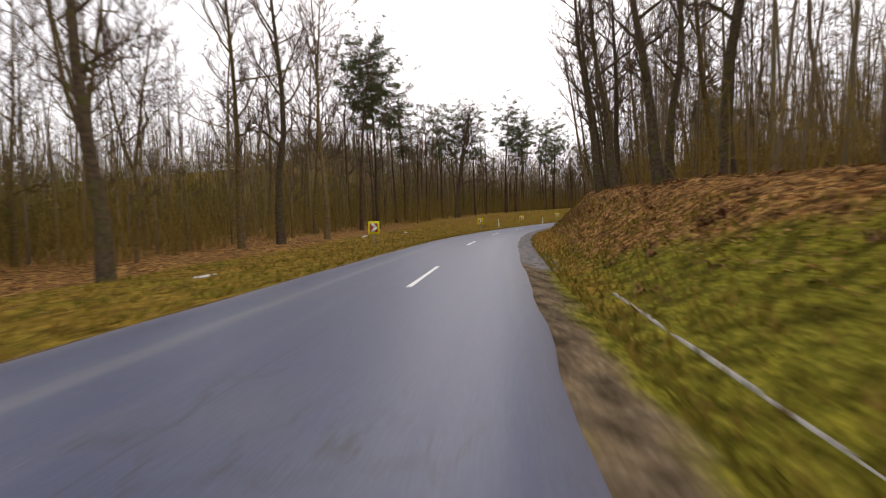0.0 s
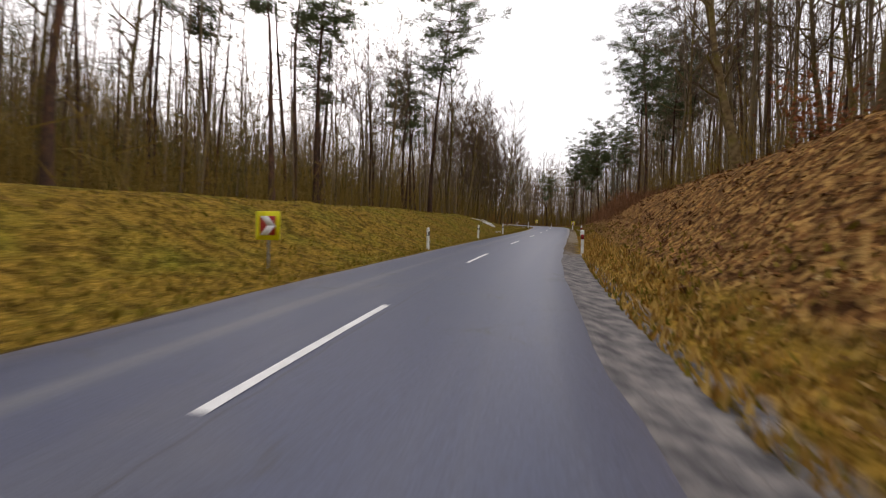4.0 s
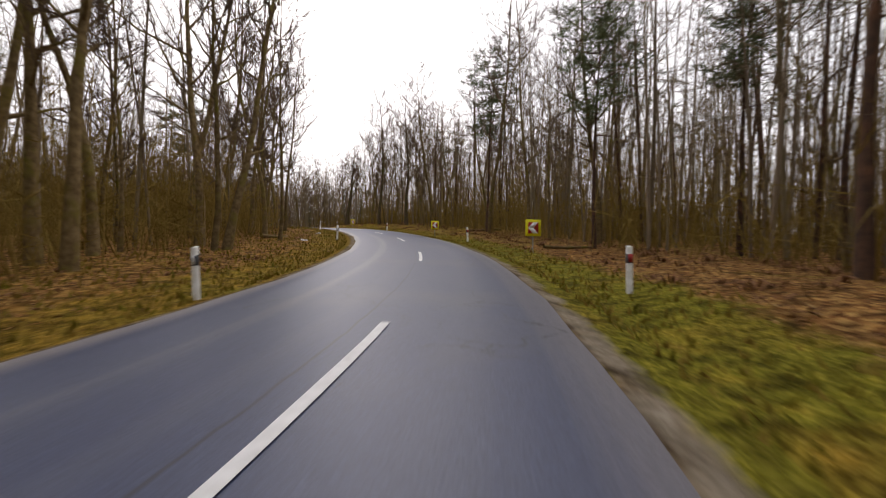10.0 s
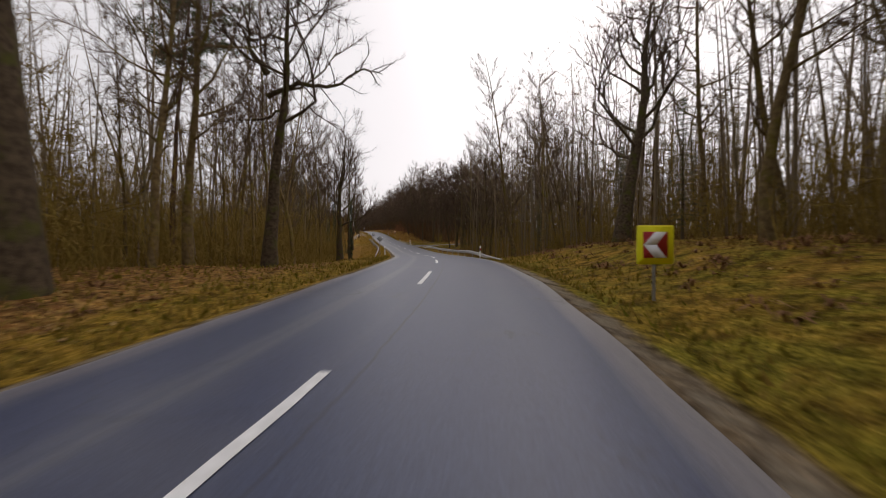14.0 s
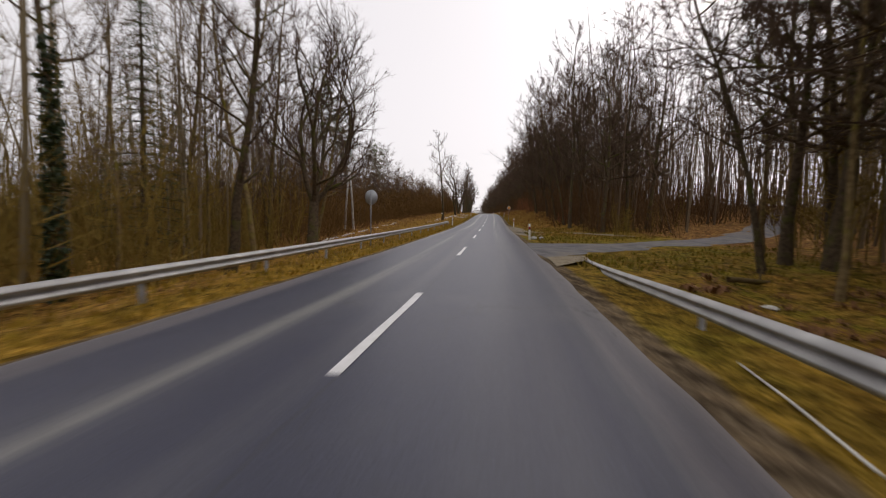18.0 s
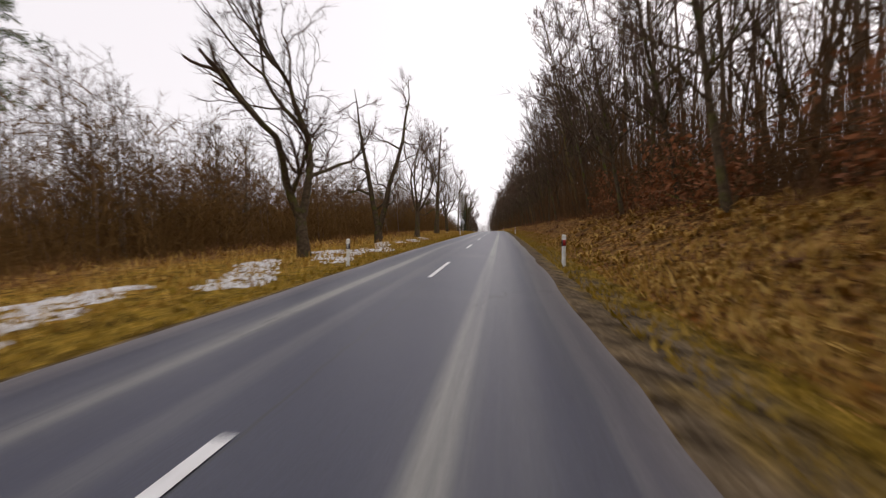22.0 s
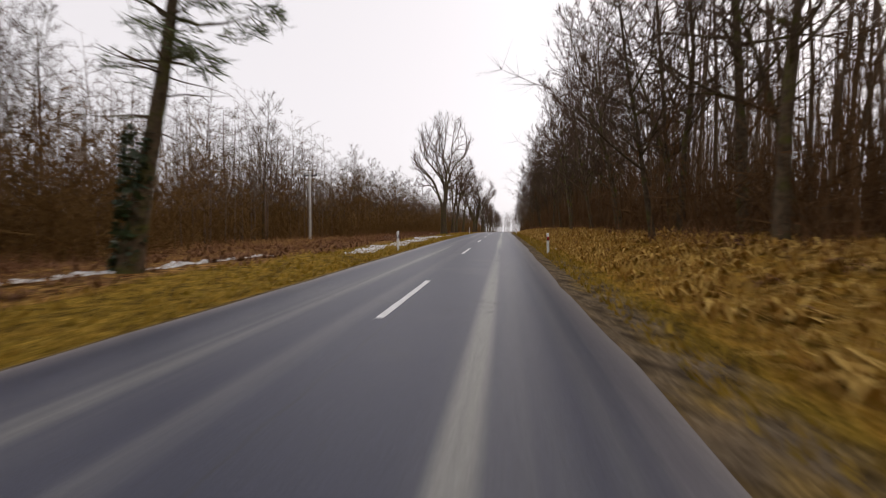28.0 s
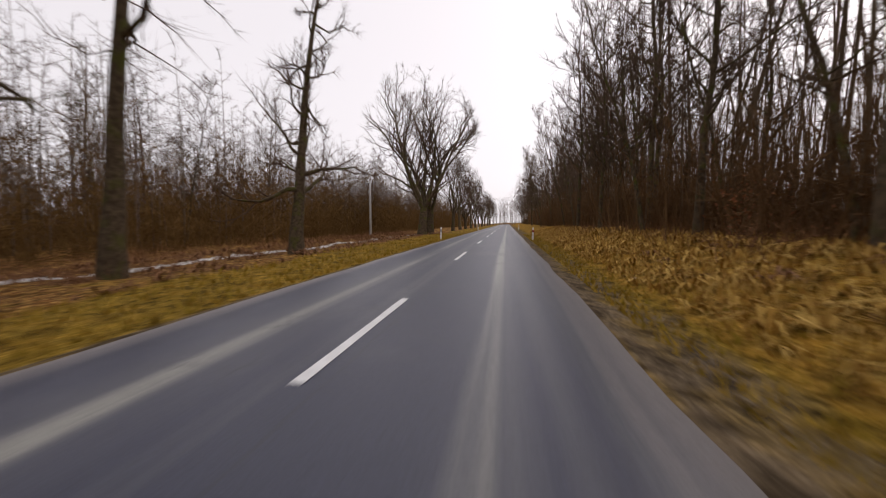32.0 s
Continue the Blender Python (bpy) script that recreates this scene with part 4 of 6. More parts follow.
def ivy_on(g, r, height, girth, n, size=0.11):
    for _ in range(n):
        a, z = r.uniform(0, 6.28), height * r.beta(1.0, 1.5)
        rad = girth * (1 - 0.5 * z / (height * 1.4)) + abs(r.normal(0, 0.10))
        c = np.array([math.cos(a) * rad, math.sin(a) * rad, z])
        u = unit(r.normal(0, 1, 3)) * size * r.uniform(0.6, 1.4)
        w = unit(np.cross(u, r.normal(0, 1, 3))) * size * r.uniform(0.5, 1.1)
        g.add([c - u, c + w, c + u * 1.2, c - w], None, [(0, 1, 2, 3)])


TREES = {}


def species(key, name, label, category, parts, group):
    """Builds one tree far below the ground to copy from; parts are name, geometry, material."""
    ob = thing(name, label, category, group)
    for pname, geo, mat, smooth_ in parts:
        p = part(pname, geo, mat, ob, shade=smooth_)
        if pname in ("crown", "needle_crown", "ivy", "foliage"):
            p["kind"] = "stuff"
    TREES[key] = [ob, False]


def plant(key, s, l, turn=0.0, scale=1.0, sink=0.1, label=""):
    ob, used = TREES[key]
    m = stand(s, l, turn, sink)
    if used:
        ob = copy_thing(ob, m)
    else:
        ob.matrix_basis = m
        TREES[key][1] = True
    ob.scale = (scale, scale, scale)
    if label:
        ob["label"] = label
    return ob


def add_bare(key, label, seed, height, girth, bark=None, group="woodland trees", name="bare_tree", crown_mat=None, **kw):
    w, f = bare_tree(seed, height, girth, **kw)
    species(key, name, label, "tree", [("trunk", w, bark or BARK, True), ("crown", f, crown_mat or TWIG, False)], group)


WOOD_LABELS = ["slender leafless woodland tree with mossy grey bark", "tall bare deciduous tree standing among woodland", "leafless young tree with a thin straight trunk"]
add_bare("w0", WOOD_LABELS[0], 1, 20, 0.15, crown=0.36, spread=4.4, limbs=17, low=3, kids=5, twigs=6)
add_bare("w1", WOOD_LABELS[1], 2, 22, 0.18, crown=0.34, spread=4.8, limbs=18, low=4, kids=5, twigs=6, wander=0.06)
add_bare("w2", WOOD_LABELS[2], 3, 17, 0.10, crown=0.38, spread=2.6, limbs=15, low=3, kids=4, twigs=6, wander=0.05, name="young_tree")
add_bare("w7", "thick leafless tree leaning out from the bank", 8, 20, 0.25, bark=BARK_DARK, crown=0.36, spread=4.2, limbs=17, low=3, kids=5, twigs=6, lean=(0.14, 0.0), wander=0.05)
add_bare("w3", "leafless tree leaning out over the roadside", 4, 19, 0.17, crown=0.4, spread=3.8, limbs=16, low=2, kids=5, twigs=6, lean=(0.17, 0.0), wander=0.05)
add_bare("w4", "bare woodland tree forked into two stems", 5, 20, 0.17, spread=3.4, limbs=20, fork=2, fork_at=0.3, flare=0.22, kids=5, twigs=6)
add_bare("w5", WOOD_LABELS[1], 6, 21, 0.22, bark=BARK_DARK, crown=0.38, spread=4.6, limbs=17, low=3, kids=5, twigs=6, wander=0.06)
add_bare("w6", WOOD_LABELS[2], 7, 15, 0.075, crown=0.3, spread=2.2, limbs=14, low=3, kids=4, twigs=6, wander=0.06, name="young_tree")
add_bare("a0", "tall slim bare roadside tree on the grass verge", 11, 16, 0.2, bark=BARK_DARK, group="roadside trees", name="roadside_tree", crown=0.36, spread=3.2, limbs=16, kids=5, twigs=5, wander=0.04)
def avenue_tree(seed, height, girth, stem, spread, forks, flare, depth=5, rise=0.35, leader=0.0, stubs=0, centre=0.62):
    """A tree whose limbs fork again and again inside a rounded crown."""
    r = np.random.RandomState(seed)
    wood, fine = Geo(), Geo()
    mid, tall = height * centre, height * (1.0 - centre)

    def inside(p):
        return (p[0] ** 2 + p[1] ** 2) / spread ** 2 + ((p[2] - mid) / (tall if p[2] > mid else mid * 0.8)) ** 2 < 1.0

    def grow(p, d, ln, rad, level):
        k = 4 if level < 3 else 3
        line = bent(p, d, ln, k, rise * (0.6 if level else 1.0), 0.10 + 0.035 * level, r)
        if not inside(line[-1]) and level > 1:
            ln *= 0.5
            line = bent(p, d, ln, k, rise, 0.12, r)
            if not inside(line[-1]):
                level = depth
        tip = rad * 0.66
        (wood if level < 3 else fine).tube(line, np.linspace(rad, tip, k + 1), 7 if level == 0 else 5 if level < 3 else 3)
        if level >= depth:
            spray(fine, line[-1], unit(line[-1] - line[-2]), 0.8, 0.009, r, 6, 0.5)
            return
        d1 = unit(line[-1] - line[-2])
        for q in range(2):
            grow(line[-1], side_way(d1, r, r.uniform(0.25, 0.5)), ln * r.uniform(0.66, 0.86), tip * (0.82 if q else 0.95), level + 1)
        for q in range(2 if level < 4 else 1):
            e = r.randint(1, k)
            grow(line[e], side_way(unit(line[e] - line[e - 1]), r, r.uniform(0.55, 0.95)), ln * r.uniform(0.42, 0.7), rad * 0.5, level + 2 if level < depth - 1 else depth)

    trunk = bent((0, 0, -0.35), (r.normal(0, 0.04), r.normal(0, 0.04), 1.0), stem + 0.35, 5, 0.1, 0.05, r)
    wood.tube(trunk, girth * np.linspace(1.0, 0.82, 6) * (1 + 0.5 * np.exp(-np.linspace(0, 6, 6))), 10)
    for q in range(forks):
        a = q * 6.283 / forks + r.uniform(-0.4, 0.4)
        f = flare * r.uniform(0.7, 1.25) if q or not leader else leader
        grow(trunk[-1] + np.array([math.cos(a), math.sin(a), -0.6]) * girth * 0.3, unit(np.array([math.cos(a) * f, math.sin(a) * f, 1.0])), (height - stem) * r.uniform(0.30, 0.38), girth * (0.78 if leader and not q else 0.95 / forks ** 0.5), 0)
    for q in range(stubs):
        a = r.uniform(0, 6.283)
        line = bent(trunk[-1] * r.uniform(0.75, 1.0), (math.cos(a), math.sin(a), 0.1), r.uniform(0.7, 1.8), 4, -0.25, 0.22, r)
        wood.tube(line, np.linspace(0.08, 0.03, 5), 5)
    return wood, fine


for key, label, args, kw in (
        ("a1", "bare roadside tree with two heavy upright limbs", (12, 15.5, 0.34, 2.3, 4.2, 2, 0.36), dict(depth=6)),
        ("a2", "broad bare roadside tree with a rounded crown", (13, 15.5, 0.33, 3.4, 3.9, 4, 0.42), dict(depth=5)),
        ("a3", "large bare tree with a wide fan-shaped crown", (14, 16.0, 0.44, 2.8, 5.3, 5, 0.42), dict(depth=5, centre=0.6)),
        ("a6", "large bare roadside tree with steep upright limbs", (19, 18.0, 0.46, 4.0, 4.8, 4, 0.27), dict(depth=5, rise=0.5, centre=0.6)),
        ("a4", "bare roadside tree with broken dead branches", (17, 18.0, 0.28, 5.0, 3.9, 3, 0.26), dict(depth=6, leader=0.06, stubs=8))):
    w, f = avenue_tree(*args, **kw)
    species(key, "roadside_tree", label, "tree", [("trunk", w, BARK_DARK, True), ("crown", f, TWIG_DARK, False)], "roadside trees")
RT_ = dict(bark=BARK_DARK, group="roadside trees", name="roadside_tree", crown_mat=TWIG_DARK, sides=10)
add_bare("a5", "tall roadside tree with crooked broken limbs all along its trunk", 62, 17, 0.36, crown=0.22, spread=3.7, limbs=24, kids=5, twigs=4, wander=0.05, limb_rise=0.35, limb_wander=0.32, droop=-0.15, grand=2, **RT_)
add_bare("twin", "roadside tree split low into two heavy crooked stems", 63, 16, 0.44, spread=3.6, limbs=20, fork=2, fork_at=0.10, flare=0.24, kids=5, twigs=4, wander=0.06, limb_rise=0.5, limb_wander=0.36, droop=-0.1, grand=2, **RT_)
OK_ = dict(bark=BARK_DARK, group="oaks", name="oak_tree", crown_mat=TWIG_DARK, sides=10)
add_bare("oak", "old oak with thick twisting bare limbs", 21, 17, 0.5, crown=0.46, spread=6.6, limbs=14, kids=7, twigs=4, wander=0.07, limb_rise=0.5, limb_wander=0.26, grand=2,
         arms=[([(0.3, 0, 5.9), (-0.9, 0.2, 6.6), (-2.2, 0.1, 6.4), (-2.9, 0.3, 7.4), (-2.7, 0.2, 9.4), (-3.6, 0.4, 10.4), (-5.4, 0.5, 11.4)], 0.30), ([(0.3, 0, 9.0), (-0.8, 0.3, 9.4), (-1.6, -0.3, 10.6)], 0.2), ([(0.4, 0, 7.4), (1.8, 0.2, 7.9), (3.0, 0.1, 8.3)], 0.12), ([(0.3, 0, 6.6), (-2.2, 0.2, 7.6), (-4.4, 0.0, 7.9)], 0.09)], **OK_)
add_bare("oak2", "mossy old oak with crooked spreading limbs", 22, 17, 0.42, crown=0.3, spread=6.4, limbs=17, kids=8, twigs=4, wander=0.08, limb_rise=0.6, limb_wander=0.24, grand=2, **OK_)
add_bare("crook", "bare roadside tree with crooked limbs reaching over the road", 23, 15, 0.32, crown=0.5, spread=5.0, limbs=13, kids=6, twigs=4, wander=0.05, limb_rise=0.3, limb_wander=0.3, droop=0.0, grand=2, arms=[([(0, 0, 8.5), (1.4, 0, 9.2), (3.0, 0.3, 9.0), (4.6, 0.2, 9.9), (5.6, 0, 9.6)], 0.14), ([(0, 0, 9.6), (-1.0, 0.2, 11), (-0.8, 0, 13)], 0.16)], **OK_)
add_bare("d0", "dark bare woodland tree with low drooping branches", 24, 19, 0.2, bark=BARK_DARK, crown=0.26, spread=5.0, limbs=26, kids=6, twigs=6, wander=0.05, limb_rise=0.2, limb_wander=0.2, droop=0.0, low=3, crown_mat=TWIG_DARK)
add_bare("d4", "broad dark tree spreading low branches over the rail", 28, 18, 0.27, bark=BARK_DARK, crown=0.28, spread=7.6, limbs=24, kids=8, twigs=6, wander=0.06, limb_rise=0.15, limb_wander=0.2, droop=0.05, low=2, grand=1, crown_mat=TWIG_DARK)
add_bare("d1", "tall dark bare tree at the edge of woodland", 25, 21, 0.16, bark=BARK_DARK, crown=0.28, spread=4.6, limbs=22, kids=5, twigs=6, wander=0.05, low=4, crown_mat=TWIG_DARK)
add_bare("d3", "dark bare tree leaning out from the edge of woodland", 27, 17, 0.13, bark=BARK_DARK, crown=0.22, spread=4.6, limbs=22, kids=5, twigs=6, wander=0.07, low=4, lean=(0.07, 0), limb_rise=0.5, crown_mat=TWIG_DARK)
add_bare("d2", "slender dark leafless tree at the edge of woodland", 26, 18, 0.11, bark=BARK_DARK, crown=0.24, spread=3.6, limbs=20, kids=5, twigs=6, wander=0.06, low=4, lean=(0.1, 0), crown_mat=TWIG_DARK, name="young_tree")
for key, seed, h, gi, cr, sp, fu in (("p0", 31, 20, 0.16, 0.6, 3.7, 0.85), ("p1", 32, 22, 0.19, 0.64, 4.2, 1.0), ("p2", 33, 18, 0.14, 0.55, 3.3, 0.75)):
    w, gr = pine(seed, h, gi, cr, sp, 8, fu)
    species(key, "pine_tree", "tall pine with a bare trunk and high needle crown", "tree", [("trunk", w, BARK_PINE, True), ("needle_crown", gr, NEEDLE, False)], "pines")
w, gr = pine(36, 13.0, 0.30, 0.5, 3.6, 6, 0.6, 14, (0.16, 0.0))
g = Geo()
r_ivy = np.random.RandomState(6)
for q in range(700):
    z, a, u, w_ = r_ivy.uniform(0, 4.2), r_ivy.uniform(0, 6.28), r_ivy.normal(0, 0.07, 3), r_ivy.normal(0, 0.06, 3)
    c = np.array([z * 0.15 + math.cos(a) * 0.36, math.sin(a) * 0.36, z])
    g.add([c - u, c + w_, c + u, c - w_], None, [(0, 1, 2, 3)])
species("p_road", "pine_tree", "leaning roadside pine, ragged crown, dead lower branches, ivy", "tree", [("trunk", w, BARK_DARK, True), ("needle_crown", gr, NEEDLE, False), ("ivy", g, IVY, False)], "pines")
w, gr = spruce(38, 15, 0.18)
species("spruce", "spruce_tree", "dark green spruce among leafless trees", "tree", [("trunk", w, BARK_DARK, True), ("needle_crown", gr, NEEDLE, False)], "spruces")
r_ivy = np.random.RandomState(5)
for key, seed, h, gi, kw in (("i0", 41, 20, 0.2, dict(crown=0.45, spread=3.4, limbs=14, lean=(0.1, 0))), ("i1", 42, 14, 0.42, dict(spread=4.2, limbs=16, fork=3, kids=5))):
    w, f = bare_tree(seed, h, gi, **kw)
    gi_ = Geo()
    ivy_on(gi_, r_ivy, h * 0.5, gi, 1500 if key == "i1" else 1100)
    species(key, "ivy_tree", "bare tree with its trunk wrapped in dark ivy", "tree", [("trunk", w, BARK_DARK, True), ("crown", f, TWIG, False), ("ivy", gi_, IVY, False)], "ivy-clad trees")

KEY_TREES = [
    ("w5", 13, -11.5, 20, 1.1), ("w4", 16, -15, 80, 1.0), ("w1", 26, -15.5, 10, 1.15), ("w1", 33, -13, 200, 1.1), ("w5", 50, -17, 40, 1.15), ("oak2", 70.4, -16.5, 60, 1.15),
    ("w7", 22, 9.8, 180, 1.0), ("w7", 30, 9.4, 170, 0.95), ("w7", 33, 8.8, 190, 1.0), ("w5", 36, 10.5, 0, 1.0), ("w7", 39.5, 9.8, 185, 1.05), ("w7", 44, 10.8, 200, 0.9), ("w5", 26, 11.5, 60, 1.0), ("w5", 18, 11, 30, 1.0), ("w3", 51, 9.0, 170, 1.05), ("w3", 55, 9.4, 185, 1.0), ("w0", 63.7, 9.6, 30, 1.0), ("w5", 10, 10.5, 100, 0.9),
    ("w5", 29, -14.5, 90, 1.25), ("w1", 42, -20, 30, 1.25), ("p1", 47, -17.5, 0, 1.1), ("p0", 52, -19, 50, 1.15), ("w0", 45, -24, 0, 1.3), ("p1", 60, -21, 100, 1.1), ("w1", 38, -27, 200, 1.25), ("p2", 66, -24, 20, 1.2), ("w5", 57, -27, 10, 1.2), ("p0", 78, -22, 0, 1.1),
    ("p1", 88, -15, 0, 0.95), ("p0", 97, -13, 0, 0.95), ("p1", 104, -15, 40, 1.0), ("w0", 92, -17, 0, 0.9), ("w0", 112, -13, 60, 0.9), ("p2", 120, -14, 0, 0.95), ("w1", 84, -20, 0, 0.9), ("p0", 100, -21, 80, 1.0), ("p2", 110, -19, 80, 1.0),
    ("w0", 88, 10.5, 200, 1.0), ("w3", 97, 10, 180, 0.95), ("w2", 108, 10.5, 0, 1.0), ("w0", 118, 12, 0, 1.0),
    ("w3", 163, -9.5, 0, 1.0), ("w3", 170.7, -7.6, 10, 1.0), ("w4", 155, -12, 0, 1.0), ("w1", 150, -13, 0, 1.0), ("w3", 186, -8.5, 20, 1.0), ("w2", 191.6, -7.5, 0, 1.0), ("w0", 198.4, -10.6, 0, 1.0), ("w1", 209.6, -10, 0, 0.9),
    ("w1", 201.2, 10.4, 0, 1.1), ("w0", 193, 15, 0, 1.0), ("w4", 207.8, 14, 0, 1.0), ("w5", 219.2, 9.3, 20, 1.0), ("w5", 226.9, 8.8, 120, 1.05), ("w0", 223, 13.8, 0, 1.0), ("w1", 233, 11, 0, 1.0), ("oak2", 240, 9.5, 100, 0.85),
    ("spruce", 167, 15, 0, 1.15), ("p1", 164, 12.5, 40, 0.95), ("spruce", 171, 18, 60, 1.25), ("p0", 169.5, 13, 10, 1.0), ("spruce", 162, 18, 20, 1.2), ("p1", 174, 15.5, 90, 0.9), ("spruce", 176, 20, 100, 1.2), ("p0", 158, 14, 70, 0.95),
    ("w0", 179, -9.5, 0, 1.1), ("w4", 183, -12, 40, 1.1), ("w1", 188, -10.5, 200, 1.05), ("w3", 181, -14.5, 0, 1.1), ("w1", 193.5, -13, 90, 1.1), ("w0", 176, -13.5, 60, 1.1), ("w4", 196, -9.2, 10, 1.0), ("w2", 185.5, -8.8, 0, 1.2),
    ("oak", 227.2, -8.4, 0, 1.1), ("spruce", 238, 11.4, 0, 0.46), ("spruce", 262, 13, 70, 0.55), ("p1", 246, -17, 0, 1.0), ("spruce", 250, 15, 20, 0.6), ("crook", 238, -8.0, 0, 0.95), ("oak2", 271.5, -9.5, 0, 0.95), ("i0", 285, -9.0, 200, 1.0), ("i0", 293, -12, 20, 1.0), ("i0", 299, -13.5, 100, 0.95), ("a2", 310.2, -9.3, 20, 1.0), ("w4", 306.2, -10.6, 0, 0.9), ("w7", 303.5, -10.2, 0, 0.85), ("w3", 318.9, -13.0, 0, 0.9), ("spruce", 305, -15.5, 0, 1.0), ("spruce", 290, -17, 50, 0.9),
    ("d4", 298.5, 12.6, 0, 0.95), ("w2", 291.8, 10.2, 100, 0.95), ("d4", 302.6, 13.0, 200, 0.9), ("w2", 287, 10.6, 0, 0.9), ("d0", 303.4, 12.0, 80, 0.95), ("w2", 299, 10.6, 0, 0.9), ("d2", 301.5, 10.2, 180, 0.95), ("w0", 291, 12.5, 200, 1.0), ("d0", 306, 15.5, 140, 0.95), ("w2", 294, 14, 0, 1.0), ("d1", 296, 14.5, 30, 1.0), ("d0", 300.5, 16.5, 200, 1.0), ("d1", 303, 18.5, 90, 0.95), ("d0", 297.5, 18, 120, 1.0), ("d2", 293.5, 13, 170, 1.0), ("d1", 307.5, 20.5, 10, 1.0), ("d0", 290, 15, 60, 1.0), ("d1", 286.5, 13, 200, 1.0), ("d0", 325.5, 11, 100, 0.95), ("d0", 329, 16, 30, 1.0), ("d1", 327, 13.5, 0, 1.0), ("d0", 334, 11, 200, 0.9), ("p1", 352, -28, 0, 1.0), ("p0", 374, -30, 30, 1.12), ("p2", 381, -33, 30, 1.0), ("p2", 394, -29, 0, 1.0), ("p2", 476, -27, 0, 0.62), ("p2", 500, -25, 60, 0.5), ("p0", 492, -30, 10, 0.6),
    ("a0", 362.3, -7.9, 0, 1.0), ("a1", 393.5, -8.3, 30, 1.0), ("twin", 407.2, -8.3, 10, 1.0), ("a2", 421.5, -8.0, 0, 0.95), ("a5", 438.3, -8.2, 40, 1.0), ("a2", 451.2, -8.0, 80, 0.95), ("a0", 469.5, -7.3, 200, 0.9),
    ("i1", 506.0, -7.2, 0, 1.0), ("p_road", 515.9, -9.0, 0, 1.0), ("a6", 566.5, -7.0, 0, 1.0), ("a0", 591.3, -8.8, 0, 1.05), ("a4", 594.0, -8.5, 100, 1.0), ("a5", 608, -8.7, 90, 0.85), ("crook", 599.5, -10.2, 0, 1.0), ("a3", 640.5, -9.0, 40, 1.3), ("a3", 644.5, -8.6, 130, 1.2),
    ("a2", 664, -8, 0, 1.0), ("a2", 676, -8, 90, 1.0), ("a3", 690, -8.2, 200, 0.8), ("a2", 704, -8.1, 40, 1.0), ("a1", 718, -8, 10, 1.0), ("a2", 734, -8, 120, 1.0), ("a3", 752, -8, 60, 0.8), ("a2", 772, -8, 0, 1.0), ("a2", 800, -8, 0, 1.0), ("a2", 830, -8, 50, 1.0),
    ("w3", 345.5, 9.6, 190, 1.0), ("w3", 412, 9.0, 185, 1.0), ("w5", 350, 12, 0, 1.0), ("w3", 446, 10, 180, 1.0), ("w3", 474, 10.5, 180, 1.0), ("w5", 579, 11.5, 0, 1.0),
]
rk = random.Random(12)
s_ = 328.0
while s_ < 800:
    KEY_TREES.append((rk.choice(["d3", "d3", "d2", "d1"]), s_, rk.uniform(8.2, 9.6), rk.uniform(150, 210), rk.uniform(0.8, 1.08)))
    s_ += rk.uniform(3.0, 7.5) if s_ < 480 else rk.uniform(5.0, 11.0) if s_ < 640 else rk.uniform(8, 16)
taken = []
for key, s, l, turn, sc in KEY_TREES:
    plant(key, s, l, turn, sc)
    taken.append((s, l))

# the edge of the wood on both sides, single trees
rw = np.random.RandomState(77)


def edge_of_wood(s, right):
    """Offset at which the wood begins."""
    if right:
        return np.interp(s, [-30, 0, 120, 150, 165, 200, 240, 260, 300, 306, 318, 326, 400, 480, 930], [10, 10, 10.5, 11, 11, 10, 9.5, 8.5, 9, 11, 11, 9.2, 8.8, 9.4, 9.6])
    return np.interp(s, [-30, 40, 60, 140, 160, 240, 265, 305, 322, 345, 400, 425, 512, 535, 930], [13, 17, 13.5, 10, 8.5, 8.5, 10, 10, 14, 16, 15, 12.5, 12.5, 16.5, 17])


def lower(s, l):
    """The young wood beyond the far verge is lower along some stretches."""
    return np.where((l < 0) & (s > 318), np.interp(s, [320, 370, 405, 505, 535, 900], [1.0, 0.95, 0.74, 0.74, 0.9, 0.9]), 1.0)


def wood_kind(s, right, r):
    if not right and s > 318:
        return r.choice(["d2", "w6", "d2", "w2", "d1"])
    if right:
        pines = np.interp(s, [60, 110, 140, 190, 215, 225], [0.03, 0.3, 0.55, 0.35, 0.1, 0.0])
    else:
        pines = np.interp(s, [40, 80, 120, 150], [0.1, 0.35, 0.12, 0.0])
    if r.rand() < pines:
        return r.choice(["p0", "p1", "p2"])
    if right and s > 316:
        return r.choice(["d1", "d2", "d2", "d1", "d0"])
    return r.choice(["w0", "w1", "w2", "w3", "w4", "w6", "w6", "w0", "w2", "w2"])


for s in np.arange(-20, 700, 1.0):
    for right in (True, False):
        dense = (0.36 if s < 120 else 0.5) if s < 318 else (0.40 if s < 640 else 0.15)
        if right and s > 480:
            dense *= 0.7
        if not right and s > 318:
            dense *= 0.62
        if rw.rand() > dense:
            continue
        l = edge_of_wood(s, right) + rw.uniform(0, 9) + (5 if not right and s > 318 else 0)
        sg = 1 if right else -1
        s_ = s + rw.uniform(-0.5, 0.5)
        if any(abs(s_ - a) < 1.8 and abs(l * sg - b) < 1.8 for a, b in taken):
            continue
        if right and abs(s_ - float(side_line(l))) < 6:
            continue
        taken.append((s_, l * sg))
        sc = rw.uniform(0.8, 1.12) * (0.9 * float(lower(s, -1.0)) if (not right and s > 318) else 1.0)
        plant(wood_kind(s_, right, rw), s_, l * sg, rw.uniform(150, 210) if right else rw.uniform(-40, 40), sc)

